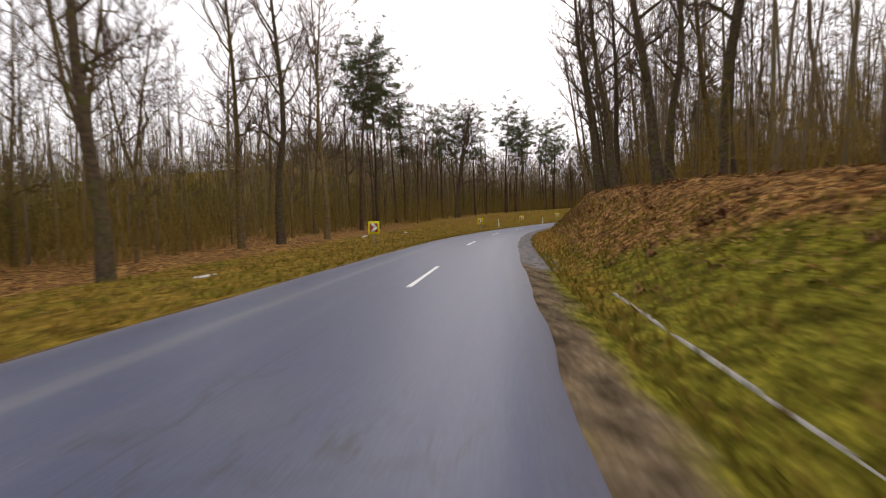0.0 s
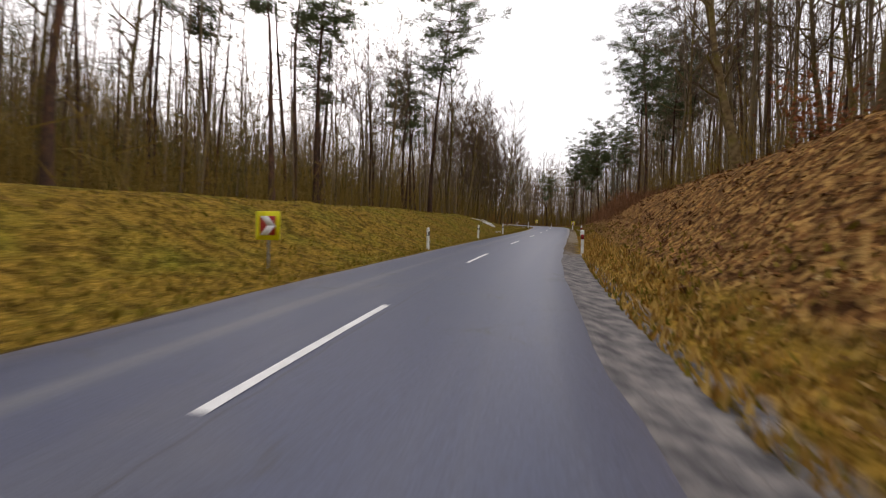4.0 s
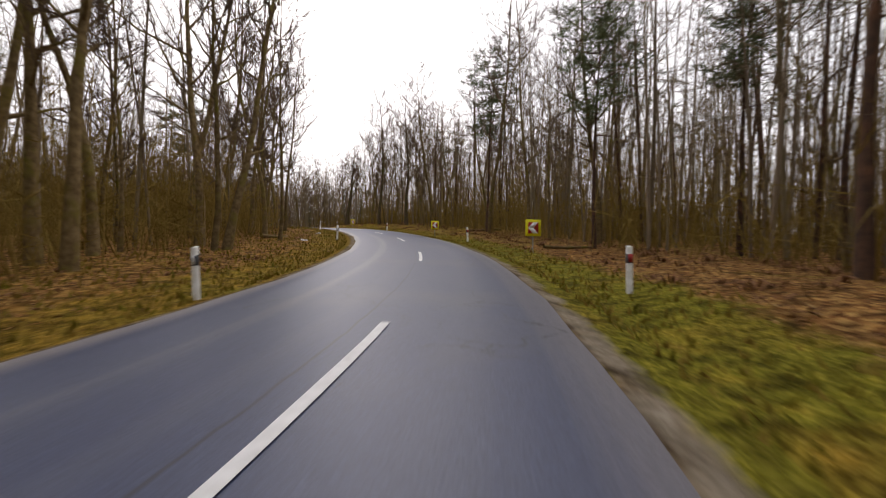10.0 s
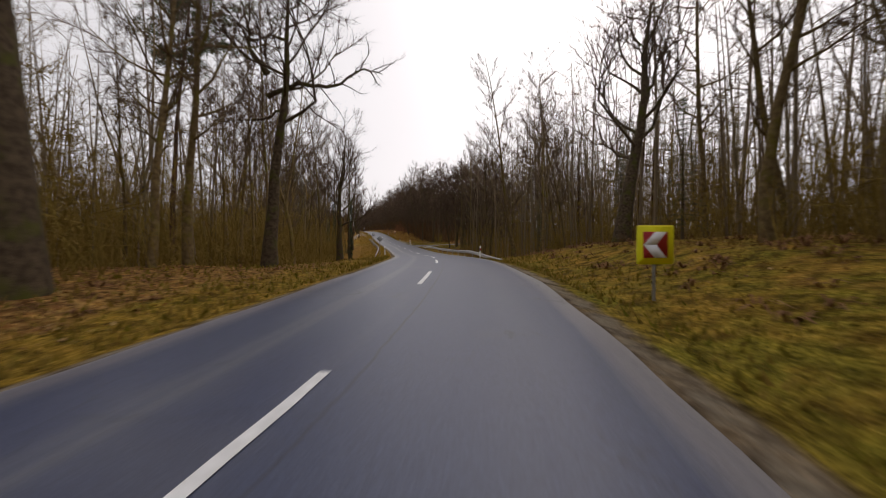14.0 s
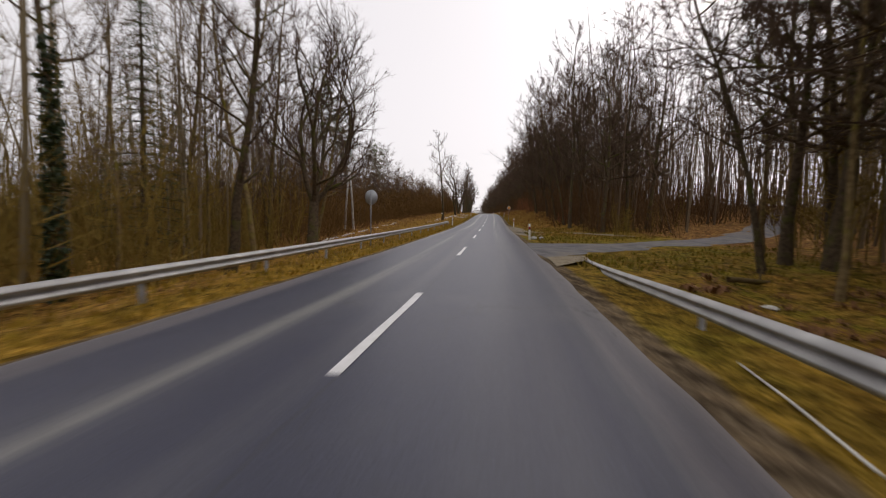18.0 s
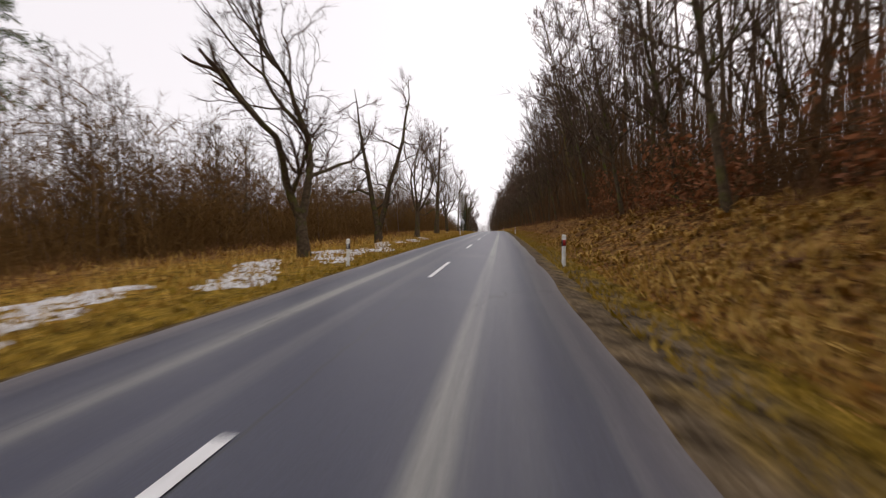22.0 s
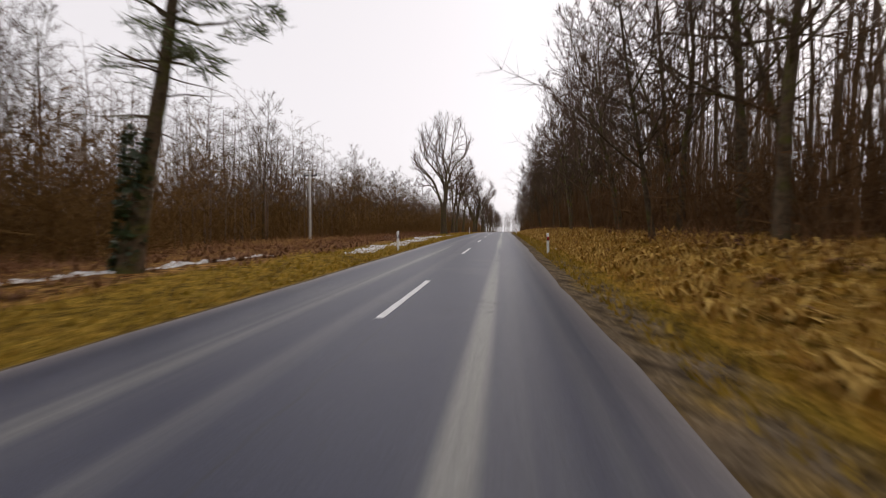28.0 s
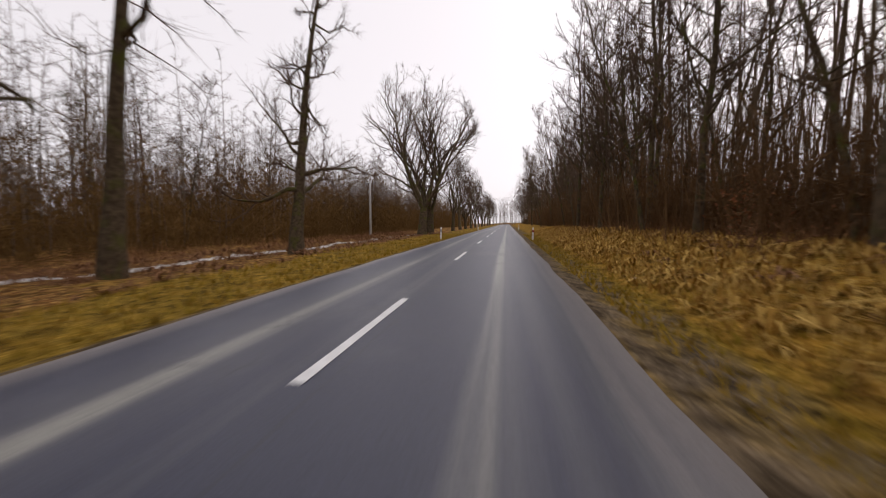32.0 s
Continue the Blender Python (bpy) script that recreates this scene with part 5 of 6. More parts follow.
# a closer stand of tall trunks past the snowy bank
for q in range(19):
    s_ = 134 + 1.75 * q + rw.uniform(-0.7, 0.7)
    l = -(edge_of_wood(s_, False) + 1.5 + 7.5 * rw.rand())
    if not any(abs(s_ - a) < 1.3 and abs(l - b) < 1.3 for a, b in taken):
        plant(rw.choice(["w0", "w1", "w4", "w3", "w6", "w5"]), s_, l, rw.uniform(-40, 40), rw.uniform(0.95, 1.2))

# ---- the deeper wood, thicket and undergrowth, as masses ----
def scatter(template, s, l, scale, turn, tilt=None):
    """Copies a template's geometry to many places, into one mesh."""
    v, f3, f4 = template.arrays()
    x, y, _ = at(s, l)
    z = ground_z(s, l) - 0.1
    c, sn = np.cos(turn), np.sin(turn)
    n = len(s)
    vx = (v[None, :, 0] * c[:, None] - v[None, :, 1] * sn[:, None]) * scale[:, None] + x[:, None]
    vy = (v[None, :, 0] * sn[:, None] + v[None, :, 1] * c[:, None]) * scale[:, None] + y[:, None]
    vz = v[None, :, 2] * scale[:, None] + z[:, None]
    vv = np.stack([vx, vy, vz], -1).reshape(-1, 3)
    off = np.arange(n) * len(v)
    return vv, (f3[None] + off[:, None, None]).reshape(-1, 3), (f4[None] + off[:, None, None]).reshape(-1, 4)


def far_tree(seed, height, girth, spread, t0, limbs):
    r = np.random.RandomState(seed)
    g = Geo()
    p = bent((0, 0, -0.2), (0, 0, 1), height, 3, 0.1, 0.04, r)
    g.tube(p, girth * (1 - np.linspace(0, 0.9, 4)), 3)
    for q in range(limbs):
        t = t0 + (0.98 - t0) * (q + r.rand()) / limbs
        c = np.array([np.interp(t * 3, range(4), p[:, i]) for i in range(3)])
        a = q * 2.4
        ln = spread * (1.15 - 0.7 * t) * r.uniform(0.6, 1.2)
        w = unit(np.array([math.cos(a), math.sin(a), r.uniform(0.15, 1.1)]))
        spray(g, c, w, ln * 1.2, 0.03, r, 1, 0.02)
        for e in (0.3, 0.6, 0.95):
            spray(g, c + w * ln * e, w, ln * 0.7, 0.017, r, 4, 0.6)
    return g


def places(n, right, s0, s1, depth, r, near=0.0, power=1.25):
    s = r.uniform(s0, s1, n)
    l = edge_of_wood(s, right) + near + depth * r.rand(n) ** power
    l = l if right else -l
    x, y, _ = at(s, l)
    _, true_l = nearest(x, y)
    ok = np.abs(true_l) > np.minimum(np.abs(l) * 0.8, 14)
    ok &= ~((l > 0) & (l < 28) & (np.abs(s - side_line(l)) < 6))
    # clearings kept open round the utility poles
    for ps, pl in ((438.5, -18.6), (489.5, -19.5), (544.5, -19.5), (638.5, -17)):
        ok &= ~((np.abs(s - ps) < 10) & (l < 0) & (l > pl))
    return s[ok], l[ok]


def mass(name, templates, spots, scales, mat, label, category, r):
    g = Geo()
    s, l = spots
    pick = r.randint(0, len(templates), len(s))
    for q, tpl in enumerate(templates):
        m = pick == q
        if m.any():
            size = r.uniform(*scales, m.sum()) * (lower(s[m], l[m]) if name == "distant_wood" else 1.0)
            g.add(*scatter(tpl, s[m], l[m], size, r.uniform(0, 6.28, m.sum())))
    tagged(part(name, g, mat), label, category, kind="stuff")


rf = np.random.RandomState(9)


def pole_tree(seed, height, girth, n):
    """A thin far trunk with a few rising branches."""
    r = np.random.RandomState(seed)
    g = Geo()
    g.tube(bent((0, 0, -0.2), (r.normal(0, 0.09), r.normal(0, 0.09), 1), height, 3, 0.1, 0.07, r), [girth, girth * 0.8, girth * 0.5, 0.02], 3)
    for q in range(n):
        spray(g, np.array([0, 0, height * (0.35 + 0.6 * q / n)]), np.array([math.cos(q * 2.4), math.sin(q * 2.4), 0.8]), height * 0.2, 0.02, r, 4, 0.6)
    return g


def brush(seed, height, spread, n, width):
    """A bush of bare rods, each forking once."""
    r = np.random.RandomState(seed)
    g = Geo()
    for _ in range(n):
        foot = np.array([r.normal(0, spread * 0.45), r.normal(0, spread * 0.45), -0.1])
        d = unit(np.array([r.normal(0, 0.4), r.normal(0, 0.4), 1.0]))
        ln = height * r.uniform(0.45, 1.1)
        spray(g, foot, d, ln, width, r, 1, 0.05)
        spray(g, foot + d * ln * 0.3, d, ln * 0.5, width * 0.75, r, 1, 0.9)
        spray(g, foot + d * ln * 0.55, d, ln * 0.42, width * 0.7, r, 2, 0.9)
    return g


def band(n, s0, s1, l0, l1, r):
    return r.uniform(s0, s1, n), r.uniform(l0, l1, n)


FAR = [far_tree(51, 19, 0.12, 3.8, 0.3, 12), far_tree(52, 21, 0.14, 4.0, 0.36, 12), far_tree(53, 16, 0.09, 3.2, 0.25, 12), far_tree(54, 18, 0.10, 3.4, 0.32, 12)]
FEATHERY = [far_tree(151, 19, 0.10, 3.4, 0.2, 18), far_tree(152, 20, 0.11, 3.2, 0.25, 18), far_tree(153, 17, 0.08, 3.0, 0.18, 18)]
YOUNG = [far_tree(161, 10, 0.05, 2.6, 0.05, 15), far_tree(162, 12, 0.06, 2.8, 0.08, 15), far_tree(163, 8, 0.045, 2.4, 0.04, 15)]
BUSH = [far_tree(171, 6.0, 0.03, 2.4, 0.02, 11), far_tree(172, 4.6, 0.025, 2.1, 0.02, 11), far_tree(173, 7.4, 0.035, 2.6, 0.03, 12)]
POLES = [pole_tree(55, 20, 0.12, 9), pole_tree(56, 17, 0.09, 9), pole_tree(57, 22, 0.13, 9), pole_tree(58, 15, 0.08, 9), pole_tree(59, 19, 0.10, 9)]


def far_pine(seed, height):
    r = np.random.RandomState(seed)
    wood, green = Geo(), Geo()
    wood.tube(bent((0, 0, -0.2), (0, 0, 1), height, 3, 0.05, 0.03, r), [0.16, 0.13, 0.10, 0.03], 4)
    for q in range(15):
        z, a, d = height * r.uniform(0.6, 0.99), r.uniform(0, 6.28), r.uniform(0.2, 2.2)
        d *= 1.25 - 0.8 * (z / height - 0.6) / 0.4
        tuft(green, np.array([math.cos(a) * d, math.sin(a) * d, z]), r, 9, 1.15)
    return wood, green


PINES = [far_pine(91, 20), far_pine(92, 22), far_pine(93, 18)]


def pine_mass(spots, scales, seed):
    for q, mat, name, label in ((0, BARK_PINE, "pine_trunks", "straight reddish trunks of a pine stand"), (1, NEEDLE, "pine_crowns", "airy green needle crowns of a pine stand")):
        mass(name, [p_[q] for p_ in PINES], spots, scales, mat, label, "pine wood", np.random.RandomState(seed))


DEEP = "deep leafless woodland, grey-brown and dense"
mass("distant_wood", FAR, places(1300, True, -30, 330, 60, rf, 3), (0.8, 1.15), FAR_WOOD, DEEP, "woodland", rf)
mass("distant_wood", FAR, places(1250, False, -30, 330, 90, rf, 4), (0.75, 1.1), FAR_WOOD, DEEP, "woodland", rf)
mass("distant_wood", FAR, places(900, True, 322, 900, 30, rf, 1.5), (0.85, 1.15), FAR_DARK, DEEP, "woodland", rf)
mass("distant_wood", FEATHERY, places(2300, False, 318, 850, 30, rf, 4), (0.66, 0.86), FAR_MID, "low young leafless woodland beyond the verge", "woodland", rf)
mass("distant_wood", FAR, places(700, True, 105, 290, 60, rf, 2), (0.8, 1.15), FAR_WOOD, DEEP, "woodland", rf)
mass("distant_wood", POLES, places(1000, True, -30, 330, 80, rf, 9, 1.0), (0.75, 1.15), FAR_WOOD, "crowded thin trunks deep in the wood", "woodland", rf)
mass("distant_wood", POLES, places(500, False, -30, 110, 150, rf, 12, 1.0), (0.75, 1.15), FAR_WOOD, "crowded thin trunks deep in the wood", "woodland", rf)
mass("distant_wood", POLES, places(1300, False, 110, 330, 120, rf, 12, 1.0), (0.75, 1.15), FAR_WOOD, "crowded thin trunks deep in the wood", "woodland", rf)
mass("distant_wood", POLES, places(1450, True, 315, 800, 45, rf, 1, 1.0), (0.75, 1.1), FAR_DARK, "crowded thin trunks deep in the wood", "woodland", rf)
mass("distant_wood", POLES, places(500, False, 318, 850, 50, rf, 8, 1.0), (0.5, 0.75), FAR_MID, "crowded thin trunks deep in the wood", "woodland", rf)

mass("distant_wood", FAR, places(1000, True, 322, 820, 50, rf, 4, 1.0), (0.85, 1.15), FAR_DARK, DEEP, "woodland", rf)
mass("distant_wood", FEATHERY, places(80, True, 430, 500, 22, rf, 1.0, 1.0), (0.9, 1.2), FAR_DARK, DEEP, "woodland", rf)
mass("distant_wood", FAR, band(260, 800, 915, -40, 40, rf), (0.7, 1.0), FAR_MID, "far trees with haze-paled colour closing the road's end", "woodland", rf)

mass("young_wood", YOUNG, places(850, False, 120, 330, 60, rf, 5, 1.0), (0.7, 1.25), THICKET, "dense young leafless trees filling the wood", "woodland", rf)
mass("young_wood", YOUNG, places(700, True, 165, 320, 55, rf, 5, 1.0), (0.7, 1.2), THICKET, "dense young leafless trees filling the wood", "woodland", rf)
mass("young_wood", YOUNG, band(420, 20, 160, -175, -125, rf), (0.6, 1.1), THICKET_OLIVE, "bushy young trees along the hilltop", "woodland", rf)
mass("young_wood", YOUNG, places(500, False, -20, 120, 40, rf, 6, 1.0), (0.6, 1.0), THICKET_OLIVE, "dense young leafless trees below the hillside", "woodland", rf)
r_stand = np.random.RandomState(70)
mass("distant_wood", FEATHERY, places(120, False, 120, 178, 34, r_stand, 2.0, 1.0), (0.8, 1.15), FAR_WOOD, DEEP, "woodland", r_stand)
pine_mass(places(230, True, 95, 232, 55, rf, 4, 1.0), (0.8, 1.1), 31)
pine_mass(places(130, False, 62, 140, 60, rf, 3, 1.0), (0.8, 1.05), 32)
pine_mass(band(220, 20, 150, -160, -70, rf), (0.6, 0.9), 33)
pine_mass(band(40, 250, 300, 18, 60, rf), (0.8, 1.0), 34)
pine_mass(band(26, 470, 640, -48, -26, rf), (0.55, 0.75), 35)


def sapling(seed, height, spread, n):
    r = np.random.RandomState(seed)
    g = Geo()
    for _ in range(4):
        p = bent((r.normal(0, 0.4), r.normal(0, 0.4), -0.1), (r.normal(0, 0.18), r.normal(0, 0.18), 1), height * r.uniform(0.6, 1.1), 2, 0.1, 0.1, r)
        g.tube(p, [0.03, 0.018, 0.006], 3)
        for e in (0.25, 0.5, 0.75, 1.0):
            c = np.array([np.interp(e * 2, range(3), p[:, i]) for i in range(3)])
            spray(g, c, np.array([0, 0, 0.7]), spread, 0.011, r, n, 0.7)
    return g


SAP = [sapling(61, 5.0, 1.4, 5), sapling(62, 3.6, 1.2, 6), sapling(63, 6.5, 1.6, 5), sapling(64, 2.6, 1.1, 6)]
BRUSH = [brush(65, 4.5, 1.7, 11, 0.021), brush(66, 3.2, 1.6, 11, 0.020), brush(67, 5.5, 1.8, 11, 0.022)]
TANGLE = "tangled bare brown undergrowth beneath the trees"
mass("thicket", SAP, places(600, True, -25, 330, 14, rf, 0.8), (0.6, 1.15), THICKET, TANGLE, "thicket", rf)
mass("thicket", SAP, places(700, False, -25, 318, 16, rf, 0.8), (0.6, 1.15), THICKET, TANGLE, "thicket", rf)
mass("thicket", BRUSH, places(1500, True, 105, 258, 60, rf, 1.5, 1.0), (0.5, 1.8), THICKET, TANGLE, "thicket", rf)
mass("thicket", BRUSH, places(1550, True, -25, 262, 50, rf, 1.5, 1.0), (0.45, 1.6), THICKET, TANGLE, "thicket", rf)
mass("thicket", BRUSH, places(2900, False, -25, 318, 60, rf, 2.0, 1.15), (0.45, 1.7), THICKET, TANGLE, "thicket", rf)
mass("thicket", BRUSH, band(330, 256, 336, 34, 66, rf), (1.3, 2.4), THICKET_MID, TANGLE, "thicket", rf)
mass("thicket", BRUSH, band(560, 222, 322, -62, -24, rf), (1.2, 2.4), THICKET_OLIVE, TANGLE, "thicket", rf)
mass("thicket", SAP, places(260, False, 240, 320, 20, rf, 1.0), (0.9, 1.6), THICKET, TANGLE, "thicket", rf)
mass("thicket", BRUSH, band(2900, -25, 170, -145, -26, rf), (1.2, 2.4), THICKET_OLIVE, "olive-brown scrub covering the hillside", "thicket", rf)
EDGE = "dense dark brown brushwood at the edge of the wood"
mass("thicket", SAP, places(900, True, 325, 700, 6, rf, -0.2), (0.7, 1.1), THICKET_DARK, EDGE, "thicket", rf)
mass("thicket", BRUSH, places(3700, True, 322, 800, 26, rf, 0.4, 1.2), (0.6, 1.9), THICKET_DARK, EDGE, "thicket", rf)
mass("thicket", SAP, places(800, False, 318, 700, 8, rf, -0.3), (0.5, 1.0), THICKET_MID, "dense brown brushwood beyond the verge", "thicket", rf)
mass("thicket", BUSH, places(500, False, 395, 525, 10, rf, 0.3, 1.0), (0.6, 1.15), THICKET_MID, "dense brown brushwood beyond the verge", "thicket", rf)
mass("thicket", BRUSH, places(3200, False, 318, 830, 26, rf, 0.6, 1.1), (0.6, 1.4), THICKET_MID, "dense brown brushwood beyond the verge", "thicket", rf)
mass("thicket", BUSH, places(2700, False, 318, 830, 26, rf, 0.6, 1.1), (0.65, 1.35), THICKET_MID, "dense brown brushwood beyond the verge", "thicket", rf)
mass("thicket", BRUSH, band(2400, 318, 860, -72, -38, rf), (1.1, 2.0), FAR_MID, "far brushwood with haze-paled colour deep in the wood", "thicket", rf)
mass("thicket", BUSH, band(330, 322, 400, -46, -17, rf), (0.7, 1.3), THICKET_MID, "dense brown brushwood beyond the verge", "thicket", rf)
mass("thicket", BUSH, band(420, 535, 700, -48, -19, rf), (0.7, 1.3), THICKET_MID, "dense brown brushwood beyond the verge", "thicket", rf)
LOW = [brush(68, 1.5, 1.1, 10, 0.016), brush(69, 2.0, 1.3, 10, 0.016)]


mass("brushwood", LOW, band(480, 116, 154, 6.9, 10.4, rf), (0.6, 1.2), THICKET_RUST, "rust-brown bramble thicket on the bank", "brushwood", rf)
mass("brushwood", LOW, band(420, 112, 166, 8.2, 14, rf), (0.6, 1.2), THICKET_RUST, "rust-brown low brushwood along the top of the bank", "brushwood", rf)
mass("brushwood", LOW, band(16, 27.5, 30.5, 6.0, 7.4, rf), (0.4, 0.7), THICKET_DARK, "dark tangle of roots and twigs on the bank", "brushwood", rf)
mass("brushwood", LOW, band(900, 496, 650, -16.5, -8.8, rf), (0.3, 0.65), THICKET_RUST, "red-brown bracken standing beyond the snowy verge", "bracken", rf)
mass("brushwood", LOW, band(700, 335, 640, 7.6, 10.5, rf), (0.35, 0.9), THICKET_RUST, "rust-brown low brushwood along the wood's edge", "brushwood", rf)
mass("brushwood", LOW, band(1500, 325, 660, -21, -9.5, rf), (0.3, 0.75), THICKET_RUST, "low rust-brown brambles and stalks beyond the verge", "brushwood", rf)


# ---- leaves, grass and straw ----
def cards(name, s, l, size, mat, label, category, r, upright=False, lift=0.02):
    n = len(s)
    x, y, _ = at(s, l)
    z = ground_z(s, l) + lift
    c = np.stack([x, y, z], -1)
    g = Geo()
    a = r.uniform(0, 6.28, n)
    sz = size * r.uniform(0.6, 1.4, n)
    if upright:
        w = np.stack([np.cos(a), np.sin(a), 0 * a], -1) * (0.035 * r.uniform(0.6, 1.4, n))[:, None]
        tip = c + np.stack([r.normal(0, 0.35, n), r.normal(0, 0.35, n), np.ones(n)], -1) * sz[:, None]
        v = np.stack([c - w, c + w, tip], 1).reshape(-1, 3)
        g.add(v, np.arange(3 * n).reshape(-1, 3))
    else:
        u = np.stack([np.cos(a), np.sin(a), r.uniform(-0.1, 0.7, n)], -1) * sz[:, None] / 2
        w = np.stack([-np.sin(a), np.cos(a), r.uniform(-0.5, 0.5, n)], -1) * sz[:, None] / 3
        v = np.stack([c - u, c + w, c + u, c - w], 1).reshape(-1, 3)
        f = np.arange(4 * n).reshape(-1, 4)
        g.add(v, np.concatenate([f[:, [0, 1, 2]], f[:, [0, 2, 3]]]))
    tagged(part(name, g, mat), label, category, kind="stuff")


rg = np.random.RandomState(19)


def spots(n, s0, s1, l0, l1, r, power=1.3):
    s = r.uniform(s0, s1, n)
    l = l0 + (l1 - l0) * r.rand(n) ** power
    ok = ~((l > 0) & (np.abs(s - side_line(l)) < 4.0))
    return s[ok], l[ok]


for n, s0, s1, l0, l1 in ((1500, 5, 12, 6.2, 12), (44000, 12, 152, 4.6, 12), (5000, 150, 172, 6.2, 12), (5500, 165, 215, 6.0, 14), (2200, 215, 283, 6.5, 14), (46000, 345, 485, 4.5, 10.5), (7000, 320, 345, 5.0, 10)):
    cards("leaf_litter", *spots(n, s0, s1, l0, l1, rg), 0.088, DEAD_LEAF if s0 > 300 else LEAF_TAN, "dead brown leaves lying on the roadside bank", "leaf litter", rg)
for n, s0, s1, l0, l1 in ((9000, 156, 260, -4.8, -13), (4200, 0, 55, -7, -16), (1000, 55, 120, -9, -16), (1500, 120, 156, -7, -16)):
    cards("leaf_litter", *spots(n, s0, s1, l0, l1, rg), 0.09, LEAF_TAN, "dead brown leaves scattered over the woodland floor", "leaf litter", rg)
for n, s0, s1, l0, l1, h in ((30000, -10, 260, -3.6, -11, 0.14), (9000, -10, 60, 3.9, 8, 0.16), (12000, 60, 260, 3.9, 6.5, 0.14), (6000, 300, 330, 4.2, 16, 0.15)):
    cards("grass", *spots(n, s0, s1, l0, l1, rg, 1.6), h, GRASS, "short winter grass, green and yellowed", "grass", rg, True, -0.01)
for n, s0, s1, l0, l1, h in ((20000, 346, 640, 3.6, 5.6, 0.12), (26000, 258, 640, -3.5, -7.5, 0.14)):
    cards("grass", *spots(n, s0, s1, l0, l1, rg, 1.4), h, GRASS_DRY, "short dry yellow grass along the road's edge", "grass", rg, True, -0.01)
for n, s0, s1, l0, l1, h in ((30000, 478, 650, 4.8, 11.5, 0.26), (9000, 345, 385, 4.6, 10, 0.24), (10000, 325, 495, -4.6, -20, 0.34), (7000, 20, 120, 3.9, 5.4, 0.2)):
    cards("dry_grass", *spots(n, s0, s1, l0, l1, rg, 1.1), h, STRAW, "straw-coloured dry grass in loose tussocks", "dry grass", rg, True, -0.01)


# tussocks of matted grass and dead stalks
def tussock(seed, h, n, lean):
    r = np.random.RandomState(seed)
    g = Geo()
    for q in range(n):
        a = r.uniform(0, 6.28)
        d = np.array([math.cos(a), math.sin(a), 0])
        w_ = np.array([-math.sin(a), math.cos(a), 0]) * r.uniform(0.02, 0.04)
        foot = d * r.uniform(0, 0.12) + (0, 0, -0.03)
        mid = foot + d * h * lean * 0.5 + (0, 0, h * r.uniform(0.5, 0.9))
        tip = mid + d * h * lean + (0, 0, -h * r.uniform(0.0, 0.5))
        g.add([foot - w_, foot + w_, mid + w_, mid - w_, tip], [(3, 2, 4)], [(0, 1, 2, 3)])
    return g


TUFTS = [tussock(81, 0.36, 13, 1.1), tussock(82, 0.27, 12, 1.3), tussock(83, 0.44, 13, 1.0)]
mass("tussocks", TUFTS, band(3000, 480, 640, 4.9, 9.5, rf), (0.6, 1.2), STRAW, "matted golden tussocks of dead grass", "tussock grass", rf)
mass("tussocks", TUFTS, band(1100, 334, 400, 5.0, 9.5, rf), (0.5, 1.0), STRAW, "matted golden tussocks of dead grass", "tussock grass", rf)
mass("tussocks", TUFTS, band(800, 325, 495, -15, -6.5, rf), (0.35, 0.9), STRAW, "low tussocks of dead grass beyond the verge", "tussock grass", rf)
mass("dead_stalks", TUFTS, band(600, 345, 660, 6.0, 10, rf), (0.5, 1.1), THICKET_RUST, "rust-brown dead bracken and bramble clumps", "bracken", rf)
mass("dead_stalks", TUFTS, band(900, 6, 170, 5.0, 10, rf), (0.3, 0.8), THICKET_RUST, "rust-brown dead bracken on the bank", "bracken", rf)
mass("brushwood", LOW, band(420, 160, 262, 7.2, 14, rf), (0.25, 0.6), THICKET_MID, "low brown brushwood on the woodland floor", "brushwood", rf)
mass("dead_stalks", TUFTS, band(1300, 160, 300, 5.8, 13, rf), (0.4, 1.0), THICKET_RUST, "rust-brown dead bracken on the woodland floor", "bracken", rf)
mass("dead_stalks", TUFTS, band(700, 156, 262, -11, -5.5, rf), (0.3, 0.7), THICKET_RUST, "rust-brown dead bracken on the woodland floor", "bracken", rf)
mass("dead_stalks", TUFTS, band(1500, 496, 650, -15.5, -7.4, rf), (0.5, 1.2), THICKET_RUST, "rust-brown bracken and bramble beyond the verge", "bracken", rf)
mass("grass_tufts", TUFTS, band(1300, -10, 262, -8, -4.2, rf), (0.25, 0.5), GRASS, "yellow-green grass tufts on the verge", "grass", rf)
mass("grass_tufts", TUFTS, band(900, 258, 640, -6.5, -3.9, rf), (0.2, 0.45), GRASS_DRY, "yellowed grass tufts on the verge", "grass", rf)


# rust-leaved shrubs
def rust_shrub(seed, h):
    r = np.random.RandomState(seed)
    wood, leaf = Geo(), Geo()
    for _ in range(7):
        p = bent((0, 0, -0.1), (r.normal(0, 0.6), r.normal(0, 0.6), 1), h * r.uniform(0.6, 1.1), 4, 0.2, 0.15, r)
        wood.tube(p, [0.03, 0.022, 0.016, 0.01, 0.005], 4)
        for e in (1, 2, 3, 4):
            for _ in range(30):
                c = p[e] + r.normal(0, 0.34, 3)
                u, w = r.normal(0, 0.042, 3), r.normal(0, 0.032, 3)
                leaf.add([c - u, c + w, c + u, c - w], None, [(0, 1, 2, 3)])
    return wood, leaf


